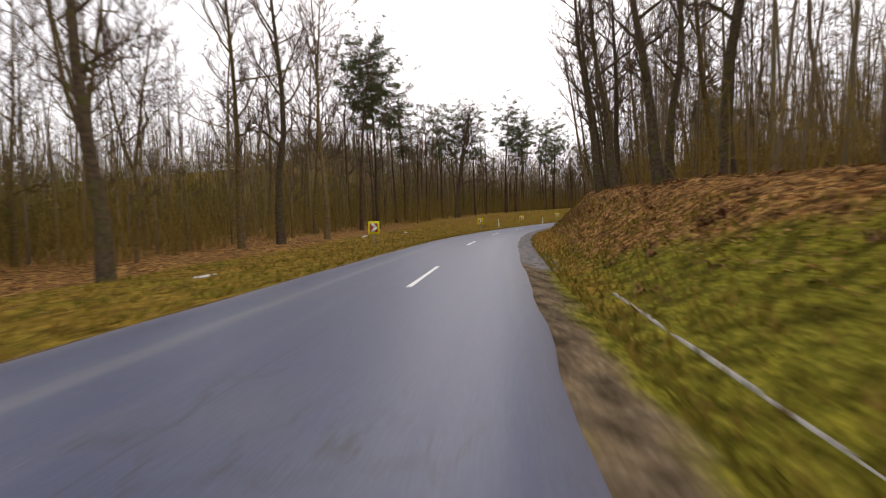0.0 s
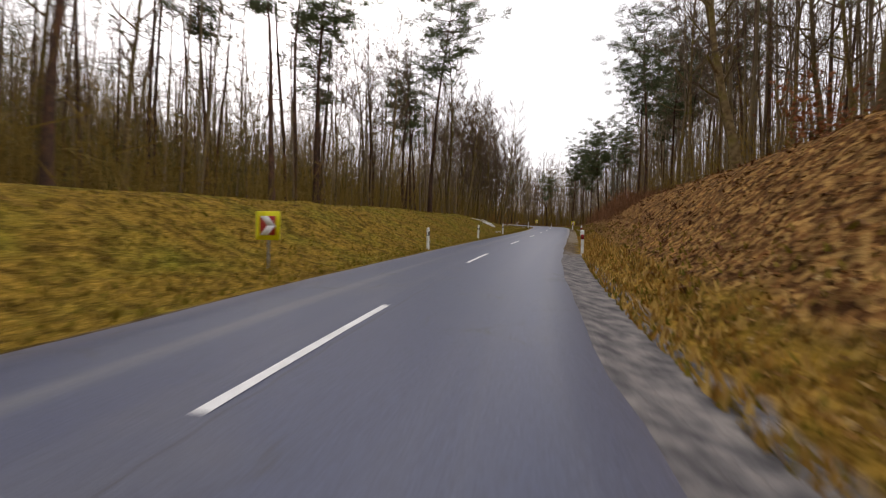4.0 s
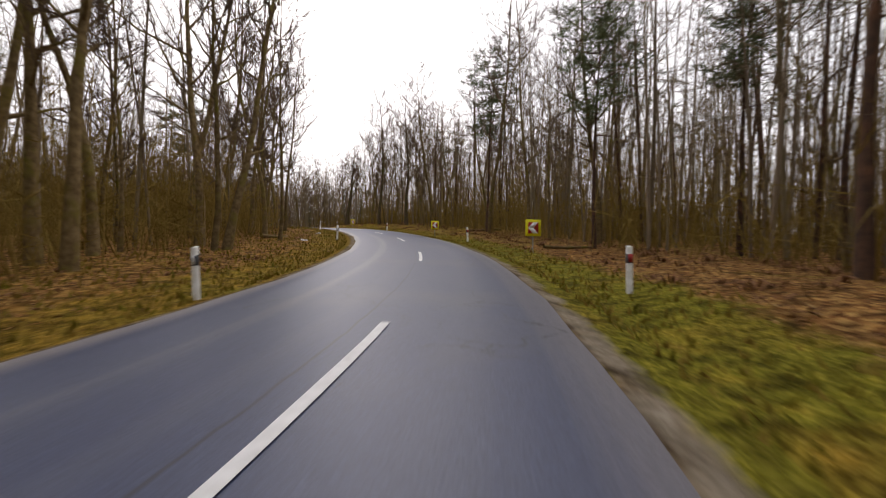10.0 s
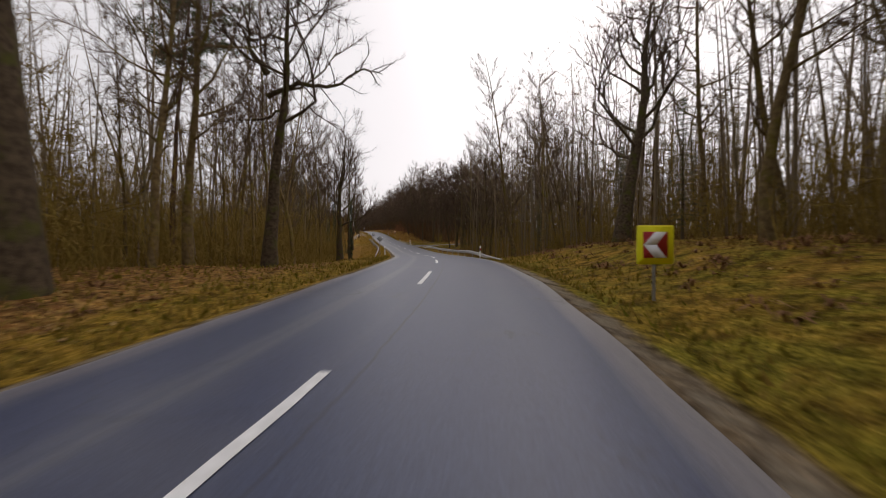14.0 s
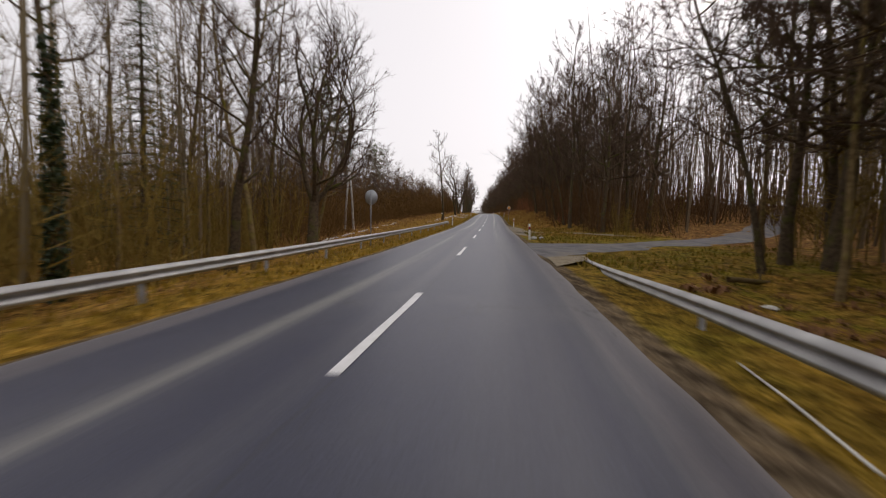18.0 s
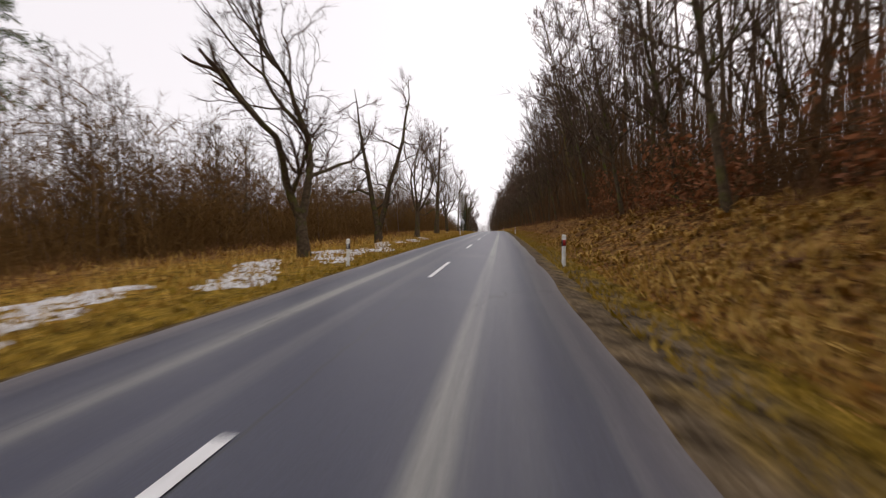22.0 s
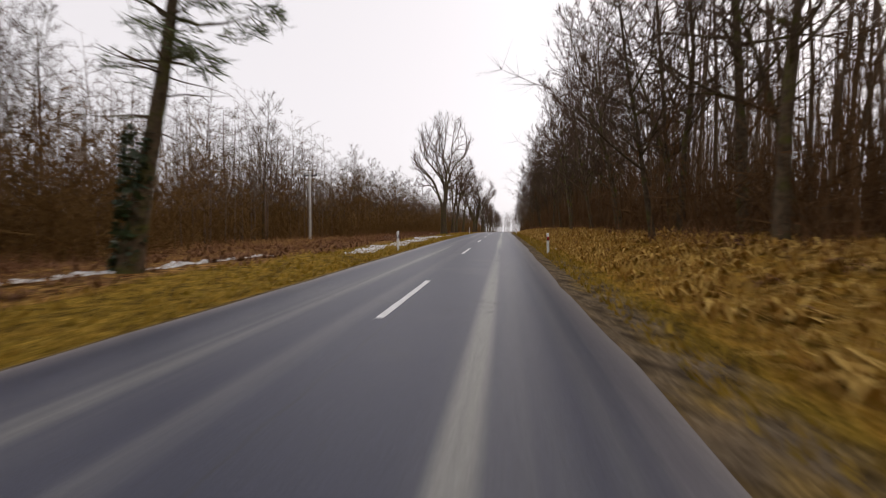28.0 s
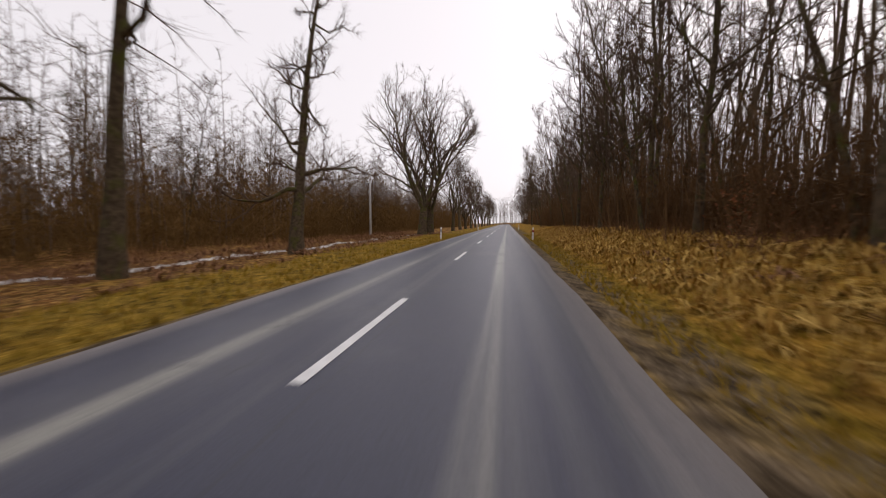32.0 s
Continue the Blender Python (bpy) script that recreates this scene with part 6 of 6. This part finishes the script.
w, f = rust_shrub(71, 2.2)
species("shrub", "shrub", "low shrub still holding rust-brown dead leaves", "shrub", [("stem", w, BARK, False), ("foliage", f, RUST_LEAF, False)], "rust-leaved shrubs")
for s, l, sc in ((134, 9.2, 1.0), (138, 10, 1.2), (126, 9.6, 0.9), (90, 9.3, 0.8), (367, 8.3, 1.1), (371, 9.0, 1.0), (376, 9.5, 1.2), (383, 9.4, 0.9), (157, -10.8, 0.9), (165, -11.5, 1.1), (171, -11.8, 1.2), (168, -10.3, 1.25), (169.8, -9.9, 1.1), (166.4, -10.1, 1.1), (172.3, -10.6, 1.0), (502, 10.5, 1.2), (510, -10.5, 0.5), (606, 10.8, 1.0), (335, 9, 0.8), (396, 9.8, 0.9), (387, 8.8, 1.2), (390.5, 9.6, 1.3), (393, 8.6, 1.0), (399, 9.0, 1.1), (403, 8.6, 1.0), (380, 8.4, 1.1)):
    plant("shrub", s, l, s * 37 % 360, sc)

# ---- old snow lying in patches ----
def blob(g, s, l, ls, lw, r, thick):
    n, m = 10, 2
    a = np.arange(n) / n * 2 * np.pi
    rad = 1 + 0.3 * np.sin(2 * a + r.uniform(0, 6)) + 0.25 * np.sin(3 * a + r.uniform(0, 6)) + r.uniform(-0.22, 0.22, n)
    v = []
    for k in range(1, m + 1):
        f = k / m
        ss_, ll_ = s + np.cos(a) * rad * f * ls / 2, l + np.sin(a) * rad * f * lw / 2
        x, y, _ = at(ss_, ll_)
        v.append(np.stack([x, y, ground_z(ss_, ll_) + thick * (1 - f ** 3) - 0.02 * (f == 1) + r.uniform(0, 0.015, n)], -1))
    x, y, _ = at(s, l)
    v = np.concatenate(v + [np.array([[float(x), float(y), float(ground_z(s, l)) + thick]])])
    f4 = [(q + n, (q + 1) % n + n, (q + 1) % n, q) for q in range(n)]
    g.add(v, [(m * n, q, (q + 1) % n) for q in range(n)], f4)


SNOW_BITS = {}


def snow_patch(s, l, ls, lw, seed):
    """Old snow broken into scraps, gathered by stretches of the road."""
    r = np.random.RandomState(seed)
    g = SNOW_BITS.setdefault(int(s // 60), Geo())
    for _ in range(int(12 + 24 * min(ls * lw, 4))):
        a, q = r.uniform(0, 6.28), r.rand() ** 0.6
        size = r.uniform(0.04, 0.19) * min(1.0, 0.4 + lw * 0.6)
        blob(g, s + math.cos(a) * q * ls / 2, l + math.sin(a) * q * lw / 2, size * r.uniform(1.0, 2.6), size, r, 0.03 + 0.05 * r.rand())


SNOWS = [(132.2, -8.1, 2.6, 1.3), (133.2, -7.5, 2.4, 1.2), (134.4, -8.0, 2.4, 1.2), (135.6, -8.3, 1.6, 0.9), (136.9, -9.2, 3.2, 0.4), (131.2, -9.1, 3.6, 0.45), (128.6, -5.4, 0.8, 0.35), (125.7, -5.2, 1.3, 0.25), (151.5, -7.8, 2.4, 0.5), (154.5, -8.6, 3, 0.6), (156.5, -5.0, 0.9, 0.5),
         (165.6, -6.0, 1.9, 1.2), (167.4, -5.2, 0.7, 0.4), (169.3, -5.4, 1.0, 0.9), (192.8, -6.2, 1.0, 0.6), (202.5, -5.6, 1.4, 0.45), (131, 4.75, 4, 0.1), (135, 4.6, 4, 0.11), (137.5, 4.6, 3, 0.1), (139.5, 4.5, 3.5, 0.12), (142.8, 4.45, 3.4, 0.12), (145.6, 4.35, 2.2, 0.10), (271.3, -3.62, 0.6, 0.3),
         (260.5, -6.5, 3.0, 1.6), (262.8, -5.6, 2.2, 1.0), (258.5, -7.8, 3, 1.2), (264.6, -5.0, 1.6, 0.6), (36, -11, 1.1, 0.4), (13, -7.6, 0.9, 0.4)]
SNOWS += [(355 + 3.2 * q, -9.3 + 0.25 * (q % 3), 3.6, 0.5) for q in range(8)] + [(377 + 1.7 * q, -5.4 - 0.85 * (q % 4), 3.0, 1.5) for q in range(13)] + [(372 + 3 * q, -8.4, 2.5, 0.6) for q in range(4)]
SNOWS += [(395 + 1.7 * q, -6.0 - 0.55 * (q % 3), 2.6, 0.9) for q in range(14)]
SNOWS += [(457, -5.8, 3.0, 0.45), (461, -6.6, 2.0, 0.4), (447, -7.6, 4, 0.5)] + [(505 + 3.4 * q, -9.6 + 0.12 * q, 4.0, 0.55) for q in range(6)]
SNOWS += [(526 + 2.3 * q, -5.6 - 0.2 * (q % 3), 3.4, 1.3 + 0.2 * (q % 2)) for q in range(13)] + [(558 + 3 * q, -5.2, 2.4, 0.4) for q in range(2)]
SNOWS += [(556 + 4.5 * q, -13.0 + 0.2 * q, 4.2, 0.7) for q in range(5)] + [(577 + 5 * q, -12.5 + 0.14 * q, 6.2, 0.8) for q in range(14)] + [(325 + 5 * q, -14, 4, 0.5) for q in range(6)]
for q, (s, l, ls, lw) in enumerate(SNOWS):
    snow_patch(s, l, ls, lw, 300 + q)
for g in SNOW_BITS.values():
    tagged(part("old_snow", g, SNOW, shade=True), "broken scraps of old dirty snow on the verge", "snow", kind="stuff")

# ---- delineator posts ----
def bevel_box(g, w, d, z0, z1, top=0.0, slope=0.0, chamfer=0.02):
    """An upright post with chamfered corners; top: taper, slope: how far the top falls towards the front."""
    x, y, c = w / 2, d / 2, chamfer
    ring = np.array([(x - c, -y), (x, -y + c), (x, y - c), (x - c, y), (-x + c, y), (-x, y - c), (-x, -y + c), (-x + c, -y)])
    lo = np.c_[ring, np.full(8, z0)]
    hi = np.c_[ring * (1 - top), z1 + slope * ring[:, 1] / d]
    f4 = [(q, (q + 1) % 8, 8 + (q + 1) % 8, 8 + q) for q in range(8)]
    f3 = [(8, 8 + q, 8 + q + 1) for q in range(1, 7)]
    return g.add(np.r_[lo, hi], f3, f4)


def delineator(red):
    ob = thing("delineator_post", "white roadside marker post with a black band" if not red else "white roadside marker post with a black band and red reflector", "marker post", "delineator posts")
    shaft = part("post", bevel_box(Geo(), 0.12, 0.10, -0.3, 1.0, 0.06, 0.05), POST_WHITE, ob)
    part("band", bevel_box(Geo(), 0.126, 0.106, 0.66, 0.86, 0.0, 0.04), POST_BLACK, shaft, "slanting black band")
    g = Geo()
    g.box((0, -0.058, 0.765), (0.085 if red else 0.05, 0.014, 0.17))
    part("reflector", g, REFLECT_RED if red else REFLECT_WHITE, shaft, "red reflector" if red else "clear reflector")
    return ob


dr, dl = delineator(True), delineator(False)
for first, rows_ in ((dr, [(62.9, 4.55), (77, 4.4), (97.6, 3.9), (121, 4.2), (149, 3.7), (177, 5.2), (193.8, 4.9), (213.9, 4.0), (253, 4.2), (315, 3.7), (341, 3.9), (387.5, 3.9), (433, 3.9), (488.8, 3.9), (527.3, 4.0), (575.8, 3.9), (624, 3.8), (672, 3.9)]),
                     (dl, [(65.0, -5.9), (79.1, -4.2), (98, -3.9), (110, -3.9), (122, -3.9), (148.3, -3.7), (175.9, -3.75), (194.4, -4.25), (213.9, -4.2), (266.6, -4.0), (341.3, -4.0), (388.5, -4.0), (433.5, -4.0), (488, -4.2), (528.0, -4.1), (576.3, -4.0), (624.5, -4.0), (672, -4.0)])):
    rp = random.Random(4)
    for q, (s, l) in enumerate(rows_):
        m = stand(s, l, rp.uniform(-6, 6), 0.02) @ Matrix.Rotation(radians(rp.uniform(-2.5, 2.5)), 4, 'Y') @ Matrix.Scale(1.18 if s < 160 else 1.06, 4)
        if q == 0:
            first.matrix_basis = m
        else:
            copy_thing(first, m).matrix_basis = m


# ---- chevron boards ----
def plate(g, pts, y, t):
    """A flat plate with thickness t whose face lies at y, from an outline in x and z."""
    n = len(pts)
    v = [(x, y, z) for x, z in pts] + [(x, y + t, z) for x, z in pts]
    f4 = [(q, q + n, (q + 1) % n + n, (q + 1) % n) for q in range(n)]
    f3 = [(0, q, q + 1) for q in range(1, n - 1)] + [(n, n + q + 1, n + q) for q in range(1, n - 1)]
    return g.add(v, f3, f4)


def rounded(w, h, r, cz):
    pts = []
    for cx, cy, a0 in ((w / 2 - r, h / 2 - r, 0), (-w / 2 + r, h / 2 - r, 90), (-w / 2 + r, -h / 2 + r, 180), (w / 2 - r, -h / 2 + r, 270)):
        pts += [(cx + r * math.cos(radians(a0 + a)), cz + cy + r * math.sin(radians(a0 + a))) for a in (0, 30, 60, 90)]
    return pts


def chevron(way):
    ob = thing("chevron_sign", "yellow-framed bend sign with white arrow on red", "road sign", "chevron bend signs")
    z = 1.24
    board = part("board", plate(Geo(), rounded(0.80, 0.80, 0.04, z), 0.0, 0.02), YELLOW, ob, "bright yellow board")
    part("field", plate(Geo(), rounded(0.54, 0.54, 0.02, z), -0.005, 0.004), SIGN_RED, board, "dark red square field")
    g = Geo()
    for sgn in (1, -1):
        pts = [(-way * x, z + sgn * q) for x, q in ((0.24, 0.266), (-0.02, 0.266), (-0.266, 0.0), (0.02, 0.0))]
        plate(g, pts if way * sgn < 0 else pts[::-1], -0.009, 0.003)
    part("arrow", g, SIGN_WHITE, board, "white arrowhead")
    g = Geo()
    g.tube([(0, 0.05, -0.4), (0, 0.05, 0.6), (0, 0.05, 1.6)], [0.03, 0.03, 0.03], 10, True)
    pole = part("pole", g, STEEL, ob)
    for zb in (1.42, 1.06):
        g = Geo()
        g.box((0, 0.026, zb), (0.4, 0.02, 0.03))
        part("bracket", g, STEEL, pole)
    return ob


for way, rows_ in ((1, [(25.5, -5.85), (56.7, -5.5), (72.4, -5.15), (87, -5.0)]), (-1, [(167.5, 6.6), (185.6, 5.8), (202.0, 5.05), (228.2, 4.85)])):
    first = None
    for q, (s, l) in enumerate(rows_):
        m = stand(s, l, 8 * (1 if way < 0 else -1) + (q - 1.5) * 2, {167.5: 0.5, 202.0: 0.18}.get(s, 0.05))
        if first is None:
            first = chevron(way)
            first.matrix_basis = m
        else:
            copy_thing(first, m)

# ---- other signs ----
def pole_part(ob, h, y=0.03, r=0.03):
    g = Geo()
    g.tube([(0, y, -0.4), (0, y, h * 0.5), (0, y, h)], [r, r, r], 10, True)
    part("pole", g, STEEL, ob)


def diamond(half, z):
    return [(half, z), (0, z + half), (-half, z), (0, z - half)]


ob = thing("priority_sign", "amber diamond priority sign with white border on pole", "road sign", m=stand(357.6, 3.85, 4, 0.05))
board = part("board", plate(Geo(), diamond(0.36, 2.4), -0.01, 0.02), SIGN_WHITE, ob, "white diamond board")
part("field", plate(Geo(), diamond(0.255, 2.4), -0.015, 0.004), SIGN_AMBER, board, "amber diamond field")
pole_part(ob, 2.65)
ob = thing("road_sign", "unpainted grey back of a diamond road sign", "road sign", m=stand(269.6, -4.6, 0, 0.05))
part("board", plate(Geo(), diamond(0.40, 2.05), 0.06, 0.02), SIGN_BACK, ob, "bare metal diamond board")
pole_part(ob, 2.3, 0.0, 0.04)
ob = thing("road_sign", "round blue-grey back of a road sign on pole", "road sign", m=stand(307.4, -4.95, 0, 0.05))
part("board", plate(Geo(), [(0.33 * math.cos(a / 20 * 6.283), 2.5 + 0.38 * math.sin(a / 20 * 6.283)) for a in range(20)], 0.06, 0.02), SIGN_BACK, ob, "bare metal round board")
pole_part(ob, 2.8)
ob = thing("road_sign", "grey back of a triangular warning sign on pole", "road sign", m=stand(441.4, -4.3, 0, 0.05))
part("board", plate(Geo(), [(0.45, 1.95), (0.0, 2.73), (-0.45, 1.95)], 0.06, 0.02), SIGN_BACK, ob, "bare metal triangular board")
pole_part(ob, 2.4)
ob = thing("tree_plate", "small white plate fixed to a roadside tree trunk", "plate", m=stand(361.9, -7.9, 0, 0.0))
g = Geo()
g.box((0, -0.26, 1.35), (0.22, 0.03, 0.14))
part("panel", g, SIGN_WHITE, ob)


# ---- guard rails ----
def guard_rail(s0, s1, l, low, dip0, dip1):
    side = 1 if l > 0 else -1
    ob = thing("guard_rail", "weathered steel guard rail on posts beside the road", "guard rail", "guard rails")
    prof = np.array([(0.015, 0.0), (0.03, 0.01), (0.085, 0.055), (0.085, 0.09), (0.0, 0.135), (0.0, 0.175), (0.085, 0.215), (0.085, 0.245), (0.02, 0.30), (0.0, 0.31)])
    st = np.arange(s0, s1 + 0.1, 1.0)
    drop = -0.55 * (1 - smooth(s0, s0 + dip0, st)) - 0.55 * smooth(s1 - dip1, s1, st)
    spread = 0.5 * (1 - smooth(s0, s0 + dip0, st)) + 0.5 * smooth(s1 - dip1, s1, st)
    v = []
    for thick in (0.0, 0.006):
        for px, pz in prof:
            x, y, z = at(st, l + side * spread - side * (px - thick))
            v.append(np.stack([x, y, z + low + pz * 0.92 + drop], -1))
    k = len(prof)
    v = np.stack(v, 1)
    # sections of 4 m, each lapped onto the next
    for a0 in range(0, len(st) - 1, 4):
        vv = v[a0:a0 + 5]
        n = len(vv)
        idx = np.arange(n * 2 * k).reshape(n, 2 * k)
        f = []
        for q in range(2 * k - 1):
            if q != k - 1:
                f.append(np.stack([idx[:-1, q], idx[1:, q], idx[1:, q + 1], idx[:-1, q + 1]], -1))
        for a_, b_ in ((0, k), (k - 1, 2 * k - 1)):
            f.append(np.stack([idx[:-1, a_], idx[1:, a_], idx[1:, b_], idx[:-1, b_]], -1))
        part("beam", Geo().add(vv.reshape(-1, 3), None, np.concatenate(f)), RAIL_STEEL, ob, "corrugated zinc beam section")
    post = Geo()
    post.box((0, 0, low - 0.37), (0.06, 0.10, 1.2))
    me = post.mesh("post", STEEL)
    spacer = Geo()
    spacer.box((-0.055, 0, low + 0.14), (0.05, 0.09, 0.2))
    spacer.tube([(-0.08, 0, low + 0.14), (-0.1, 0, low + 0.14)], [0.02, 0.015], 6, True)
    me2 = spacer.mesh("spacer", RAIL_STEEL)
    for s in np.arange(s0 + 2, s1 - 1, 4.0):
        dz = float(np.interp(s, st, drop))
        sp = float(np.interp(s, st, spread))
        x, y, z = at(s, l + side * (sp + 0.075))
        o = part("post", me, STEEL, ob)
        o.matrix_basis = Matrix.Translation((float(x), float(y), float(z) + dz)) @ Matrix.Rotation(heading(s) + (0 if side > 0 else math.pi), 4, 'Z')
        part("spacer", me2, RAIL_STEEL, o)


guard_rail(267, 347, -4.6, 0.19, 26, 6)
guard_rail(247, 303.4, 4.2, 0.19, 12, 16)

# ---- poles ----
def twin_pole(s, l, h, turn):
    ob = thing("utility_pole", "twin-legged pale concrete utility pole", "utility pole", "utility poles", stand(s, l, turn, 0.1))
    for x in (-0.55, 0.55):
        g = Geo()
        g.tube([(x, 0, -0.5), (x * 0.6, 0, h / 2), (x * 0.12, 0, h)], [0.14, 0.12, 0.09], 8, True)
        part("leg", g, CONCRETE, ob)
    g = Geo()
    g.box((0, 0, h - 0.5), (1.7, 0.09, 0.12))
    arm = part("crossarm", g, DARK_IRON, ob)
    for x in (-0.75, 0, 0.75):
        g = Geo()
        g.tube([(x, 0, h - 0.45), (x, 0, h - 0.32), (x, 0, h - 0.2)], [0.05, 0.07, 0.03], 8, True)
        part("insulator", g, POST_WHITE, arm)


def single_pole(s, l, h, turn, arms=1, gear=False):
    ob = thing("utility_pole", "weathered single utility pole with crossarms" if not gear else "utility pole carrying switchgear and several crossarms", "utility pole", "utility poles", stand(s, l, turn, 0.1))
    g = Geo()
    g.tube([(0, 0, -0.5), (0, 0, h / 2), (0, 0, h)], [0.15, 0.13, 0.10], 10, True)
    part("shaft", g, CONCRETE, ob)
    for q in range(arms):
        z = h - 0.35 - 0.75 * q
        g = Geo()
        g.box((0, 0.12, z), (1.5, 0.08, 0.1))
        arm = part("crossarm", g, DARK_IRON, ob)
        for x in (-0.65, 0.65) if q else (-0.65, 0, 0.65):
            g = Geo()
            g.tube([(x, 0.12, z + 0.05), (x, 0.12, z + 0.17), (x, 0.12, z + 0.28)], [0.04, 0.06, 0.03], 8, True)
            part("insulator", g, DARK_IRON, arm)
    if gear:
        g = Geo()
        g.box((0, -0.3, h - 1.6), (0.5, 0.35, 0.6))
        part("switch_box", g, DARK_IRON, ob)
        g = Geo()
        g.tube([(0.35, 0, -0.4), (0.3, 0, 1.2), (0.1, 0, 2.6)], [0.12, 0.11, 0.09], 8, True)
        part("stub", g, WOOD, ob)


twin_pole(335.4, -15.9, 7.0, 20)
single_pole(440.5, -17.2, 7.2, 0, 3, True)
single_pole(546.1, -18.1, 7.0, 0, 1)
single_pole(640, -15.5, 7.0, 0, 1)
single_pole(491, -18.0, 7.0, 0, 1)

# lattice mast on the far hill
ob = thing("lattice_mast", "small steel lattice mast far off among trees", "mast", m=stand(50, -62, 20, 0.3))
for sx in (-1, 1):
    for sy in (-1, 1):
        g = Geo()
        g.tube([(sx * 0.8, sy * 0.8, 0), (sx * 0.45, sy * 0.45, 6), (sx * 0.2, sy * 0.2, 12)], [0.07, 0.06, 0.05], 4, True)
        part("leg", g, STEEL, ob)
g = Geo()
for q in range(10):
    z0, z1 = q * 1.2, (q + 1) * 1.2
    for sx, sy, tx, ty in ((-1, -1, 1, -1), (1, -1, 1, 1), (1, 1, -1, 1), (-1, 1, -1, -1)):
        w0, w1 = 0.8 - 0.05 * z0, 0.8 - 0.05 * z1
        g.tube([(sx * w0, sy * w0, z0), (tx * w1, ty * w1, z1)], [0.03, 0.03], 3)
part("bracing", g, STEEL, ob)
g = Geo()
g.box((0, 0, 11), (3.2, 0.15, 0.15))
part("crossarm", g, STEEL, ob)


# ---- small things on the verge ----
def stone(s, l, size, seed, mat, name, label, category):
    r = np.random.RandomState(seed)
    bm = bmesh.new()
    bmesh.ops.create_icosphere(bm, subdivisions=2, radius=size)
    for v in bm.verts:
        v.co *= 1 + 0.25 * noise.noise(v.co / size * 1.3 + Vector((seed, 0, 0)))
        v.co.z *= 0.6
    me = bpy.data.meshes.new(name)
    bm.to_mesh(me)
    bm.free()
    me.materials.append(mat)
    o = new(name, me)
    o.matrix_basis = stand(s, l, r.uniform(0, 360), -size * 0.2)
    tagged(o, label, category)


stone(41.5, -9.2, 0.22, 3, SNOW, "snow_lump", "lump of old snow on the verge", "snow")
stone(316.4, 4.1, 0.28, 5, CONCRETE, "kerb_stone", "broken pale stone beside a marker post", "stone")
stone(315.8, 4.6, 0.22, 6, CONCRETE, "kerb_stone", "broken pale stone beside a marker post", "stone")
for s, l, z, a, ln, rad in ((300.5, 9.5, 0.12, 20, 2.4, 0.09), (196, -8.5, 0.15, 60, 3.0, 0.12), (205, 12, 0.2, 130, 4.0, 0.12), (188, 9.0, 0.15, 15, 3.5, 0.10), (221, -9.5, 0.15, 80, 3.0, 0.1)):
    o = thing("fallen_log", "fallen bare log lying among dead leaves", "log", "fallen logs", stand(s, l, a, -z))
    r_ = np.random.RandomState(int(s))
    g = Geo()
    g.tube(bent((-ln / 2, 0, 0), (1, 0, 0), ln, 5, 0, 0.04, r_), rad * (1 - np.linspace(0, 0.4, 6)), 8, True)
    part("trunk", g, BARK, o, shade=True)
    g = Geo()
    g.tube(bent((0, 0, 0), (0.5, 0.6, 0.5), 0.8, 3, 0, 0.1, r_), [rad * 0.4, 0.03, 0.02, 0.01], 5)
    part("branch", g, BARK, o)

# narrow pale edging along the verge at the start, and a pipe lying by the rail
ob = thing("edging_strip", "narrow pale concrete edging half sunk in the verge", "edging")
for q in range(8):
    g = Geo()
    st = np.array([1.0, 1.95]) + q * 1.0
    v = []
    for dl, dz in ((-0.032, -0.1), (-0.028, 0.02), (0.028, 0.025), (0.032, -0.1)):
        x, y, _ = at(st, 4.68 + dl)
        v.append(np.stack([x, y, ground_z(st, np.full(2, 4.68)) + dz + 0.012 * math.sin(q * 5)], -1))
    v = np.stack(v, 1).reshape(-1, 3)
    g.add(v, None, [(0, 1, 5, 4), (1, 2, 6, 5), (2, 3, 7, 6), (3, 2, 1, 0), (4, 5, 6, 7)])
    part("block", g, CONCRETE, ob)
ob = thing("plastic_pipe", "thin white plastic pipe lying below the guard rail", "pipe")
x, y, _ = at(np.array([289.3, 290.4, 291.4]), np.array([3.8, 3.98, 4.1]))
g = Geo()
g.tube(np.stack([x, y, ground_z(np.array([289.3, 290.4, 291.4]), np.array([3.8, 3.98, 4.1])) + 0.04], -1), [0.013, 0.013, 0.012], 8, True)
part("tube", g, POST_WHITE, ob)

# litter and lost scraps on the verges
for s, l, size in ((434.5, -6.0, 0.16), (435.2, -5.6, 0.12), (428.5, -7.0, 0.2), (429.4, -6.2, 0.13), (470.4, 4.9, 0.2), (471.2, 4.7, 0.16), (531, 4.9, 0.12), (600, 5.0, 0.12), (297.5, 8.0, 0.18)):
    o = thing("litter_scrap", "crumpled pale paper scrap lying on the verge", "litter", "litter scraps", stand(s, l, s * 53 % 360, -0.02))
    r_ = np.random.RandomState(int(s * 10))
    bm = bmesh.new()
    bmesh.ops.create_icosphere(bm, subdivisions=2, radius=size)
    for v in bm.verts:
        v.co *= 1 + 0.5 * noise.noise(v.co / size * 2.1 + Vector((s, l, 0)))
        v.co.z *= 0.35
    me = bpy.data.meshes.new("paper")
    bm.to_mesh(me)
    bm.free()
    me.materials.append(POST_WHITE)
    part("paper", me, POST_WHITE, o)
